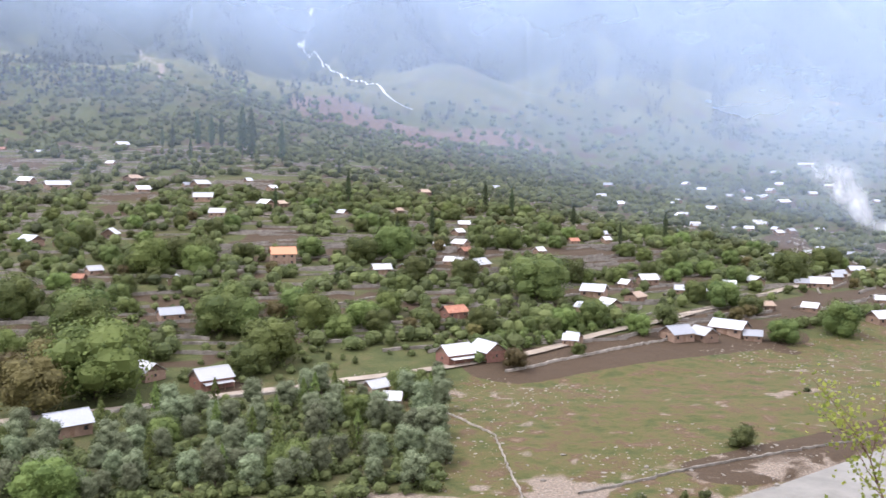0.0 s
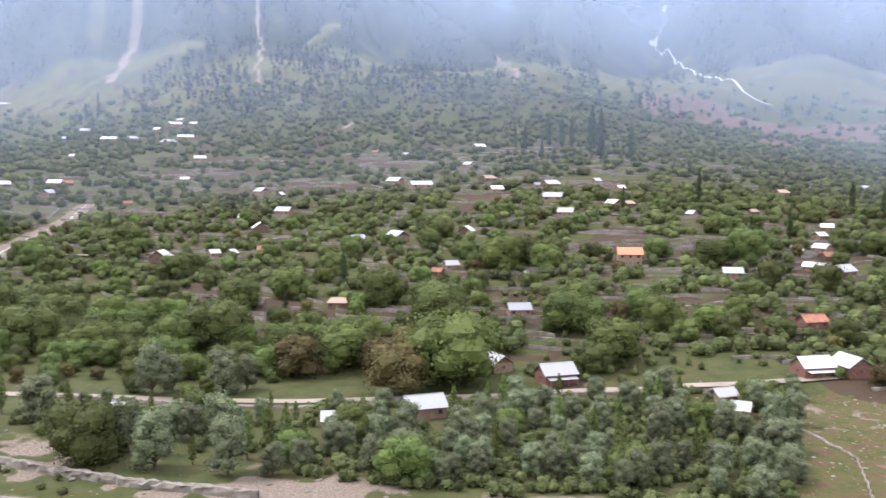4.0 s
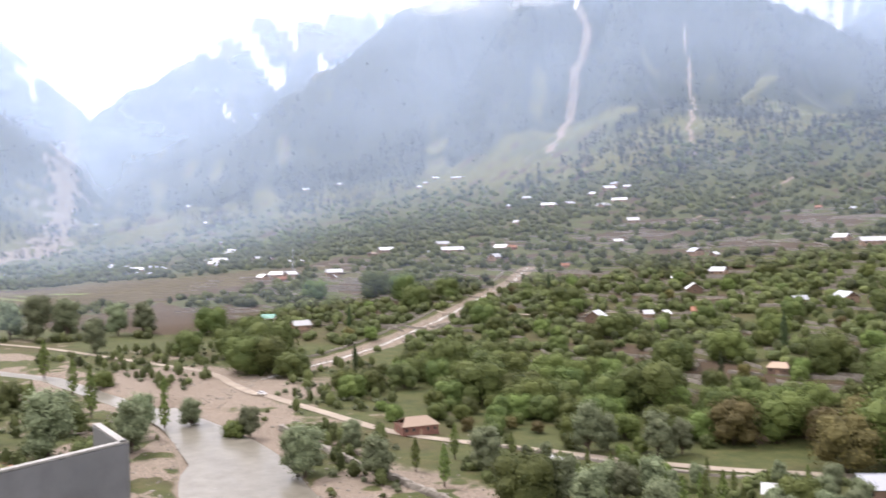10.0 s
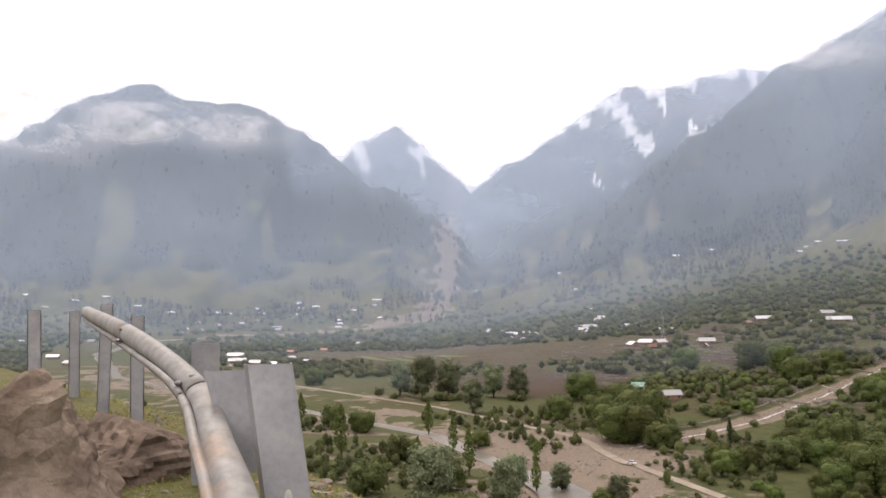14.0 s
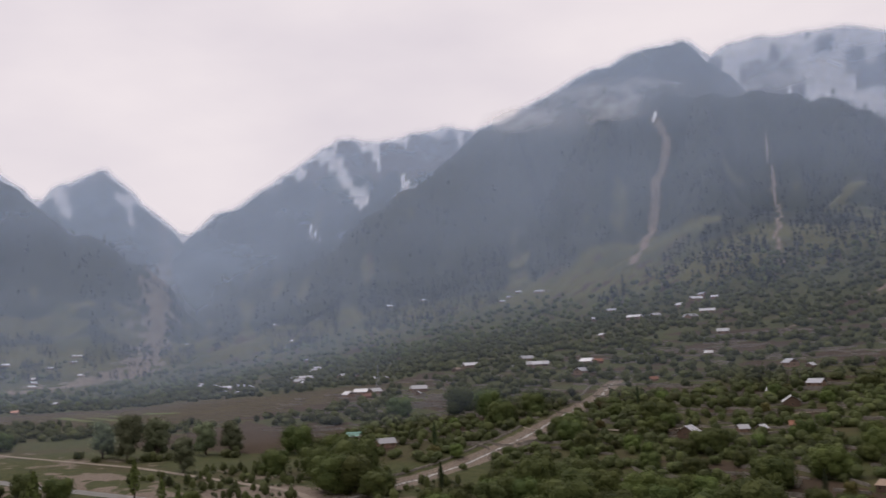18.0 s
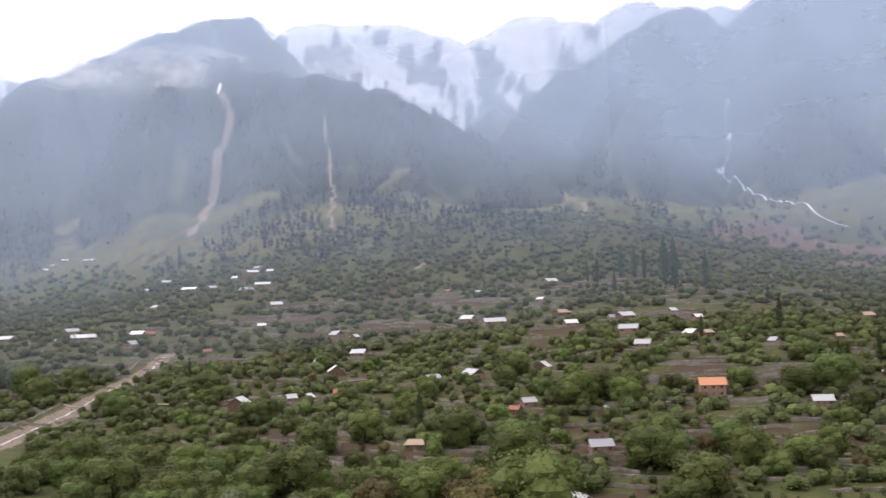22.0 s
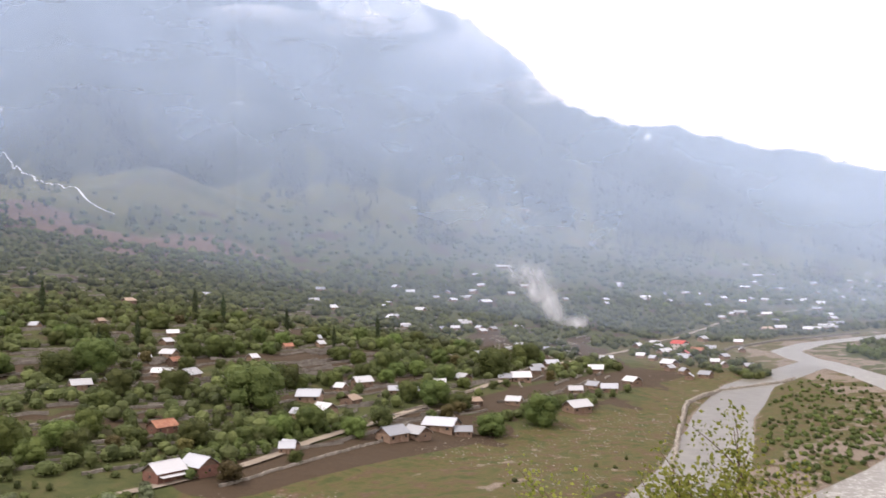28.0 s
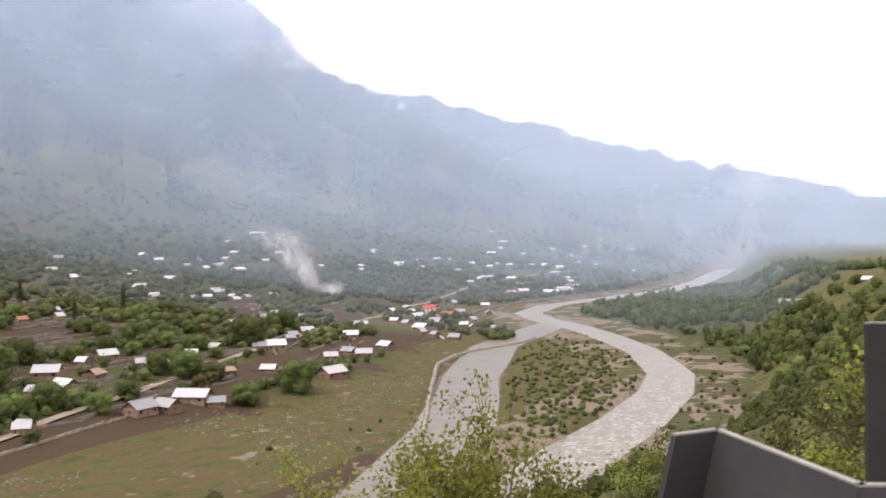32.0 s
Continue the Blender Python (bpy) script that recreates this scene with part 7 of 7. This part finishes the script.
def pylon(x, y, high):
    p = new("power_pylon")
    p.matrix_basis = pose(x, y, ground_at(x, y))
    for sx_ in (-1, 1):
        for sy_ in (-1, 1):
            v, q = limb((sx_ * 1.6, sy_ * 1.6, -0.3), (sx_ * 0.25, sy_ * 0.25, high), 0.10, 0.07, 4)
            meshed("leg", quads_mesh("leg", v, q, STEEL), p)
    for i in range(6):
        u = i / 6
        k, k2 = 1.6 - 1.35 * u, 1.6 - 1.35 * (u + 1 / 6)
        pieces = [limb((-k, s * k, u * high), (k2, s * k2, (u + 1 / 6) * high), 0.05, 0.05, 4) for s in (-1, 1)] + [limb((s * k, k, u * high), (s * k2, -k2, (u + 1 / 6) * high), 0.05, 0.05, 4) for s in (-1, 1)]
        v, q = joined(pieces)
        meshed("brace", quads_mesh("brace", v, q, STEEL), p)
    for h in (0.8, 0.92):
        bm = bmesh.new()
        box(bm, 0, 0, h * high, 5, 0.2, 0.2)
        part("crossarm", bm, STEEL, p)
    return tagged(p, "grey lattice power pylon among the fields", "pylon")


pylon(-770, 520, 22)
# the strip fields upstream, each ridge of crop a bank of its own
cr = np.random.default_rng(67)
vs, qs, count = [], [], 0
for i in range(30):
    off = i * 9.0
    a0, b0 = np.array([-700.0, 285 + off]), np.array([-1170.0, 190 + off * 1.05])
    m = 60
    line = a0 + (b0 - a0) * np.linspace(cr.uniform(0, 0.15), cr.uniform(0.75, 1), m)[:, None]
    zz = np.array([ground_at(*q) for q in line])
    for k_ in range(m):
        jit = np.array([(-1.2, -0.3), (-0.5, 0.55), (0.5, 0.6), (1.2, -0.3)]) + cr.normal(0, 0.06, (4, 2))
        vs.append(np.concatenate([line[k_] + np.array([[0.1, 1.0]]) * jit[:, :1], zz[k_] + jit[:, 1:]], 1))
    ii = count + np.arange(m * 4).reshape(m, 4)
    qs.append(np.stack([ii[:-1, :-1], ii[1:, :-1], ii[1:, 1:], ii[:-1, 1:]], -1).reshape(-1, 4))
    count += m * 4
tagged(new("field_banks", quads_mesh("field_banks", np.concatenate(vs), np.concatenate(qs), FIELD_BANK)), "grassy banks between narrow strip fields", "field", kind="stuff")
for x, y, long, wide in ((-985, 330, 90, 12), (-1000, 352, 80, 10), (-960, 376, 76, 9), (-1010, 306, 100, 14)):
    s, t = np.meshgrid(np.linspace(-0.5, 0.5, 26), np.linspace(-0.5, 0.5, 7), indexing="ij")
    gx_, gy_ = x + s * long + t * 4, y + t * wide + s * 6
    gz_ = np.array([ground_at(a_, b_) for a_, b_ in zip(gx_.ravel(), gy_.ravel())]) + cr.uniform(0.5, 0.9, gx_.size)
    i = np.arange(gx_.size).reshape(gx_.shape)
    me = quads_mesh("crop_strip", np.stack([gx_.ravel(), gy_.ravel(), gz_], 1), np.stack([i[:-1, :-1], i[1:, :-1], i[1:, 1:], i[:-1, 1:]], -1).reshape(-1, 4), GREEN_CROP)
    tagged(new("crop_strip", me), "narrow strip of bright green crop", "field", kind="stuff")


# ---- smoke and cloud ----
def puff(name, mat, cx, cy, cz, wide, high, amount, label, lean=0.0, bulge=0.25, category="cloud", taper=0.0):
    """A curved sheet of vapour that thins to nothing at its rim."""
    d = math.hypot(cx, cy)
    ux, uy = cy / d, -cx / d
    n, m = 25, 17
    s, t = np.meshgrid(np.linspace(-1, 1, n), np.linspace(-1, 1, m), indexing="ij")
    k = 1 - taper * (1 - t) / 2
    back = bulge * wide * (s ** 2 + 0.5 * t ** 2)
    px_ = cx + ux * (s * wide / 2 * k + lean * (t + 1) / 2) + back * cx / d
    py_ = cy + uy * (s * wide / 2 * k + lean * (t + 1) / 2) + back * cy / d
    pz_ = cz + t * high / 2
    rim = np.clip(1 - s ** 2, 0, 1) ** 1.8 * np.clip(1 - np.abs(t) ** 2, 0, 1) ** 1.2
    i = np.arange(n * m).reshape(n, m)
    me = quads_mesh(name, np.stack([px_, py_, pz_], -1).reshape(-1, 3), np.stack([i[:-1, :-1], i[1:, :-1], i[1:, 1:], i[:-1, 1:]], -1).reshape(-1, 4), mat, True)
    attribute(me, "thick", rim * amount)
    return tagged(new(name, me), label, category, kind="stuff")


def cloud(az, el, r, wide, high, amount):
    x, y = bent(az, r)
    puff("cloud", CLOUD, x, y, EYE_Z + r * math.tan(radians(el)), wide, high, amount, "white cloud clinging to the mountainside")


for c in [(-86, 11.5, 2750, 700, 150, 1.1), (-93, 11.2, 2750, 560, 240, 1.2), (-80.5, 11.2, 2750, 380, 110, 1.0), (-40.5, 15.0, 2480, 560, 150, 0.95), (-46, 14.2, 2700, 340, 100, 0.8), (-31, 15.4, 3000, 520, 120, 0.7),
          (6, 15.9, 2980, 420, 70, 1.2), (12, 15.6, 3000, 640, 110, 1.5), (18, 13.9, 3050, 460, 150, 1.5), (23, 11.6, 3000, 520, 130, 1.3), (51, 3.0, 4400, 500, 120, 0.9)]:
    cloud(*c)
fire = bent(24.6, 985)
fz = ground_at(*fire)
puff("smoke", SMOKE, fire[0], fire[1], fz + 38, 60, 84, 1.2, "pale smoke rising from a field fire", -62, 0.1, "smoke", 0.75)
puff("smoke", SMOKE, fire[0] + 3, fire[1] + 8, fz + 34, 44, 74, 1.0, "thin smoke drifting up beside the fire", -30, 0.1, "smoke", 0.7)
puff("smoke", SMOKE, fire[0] + 10, fire[1] - 4, fz + 7, 36, 16, 1.3, "low white smoke over the houses", 0, 0.1, "smoke", 0.1)
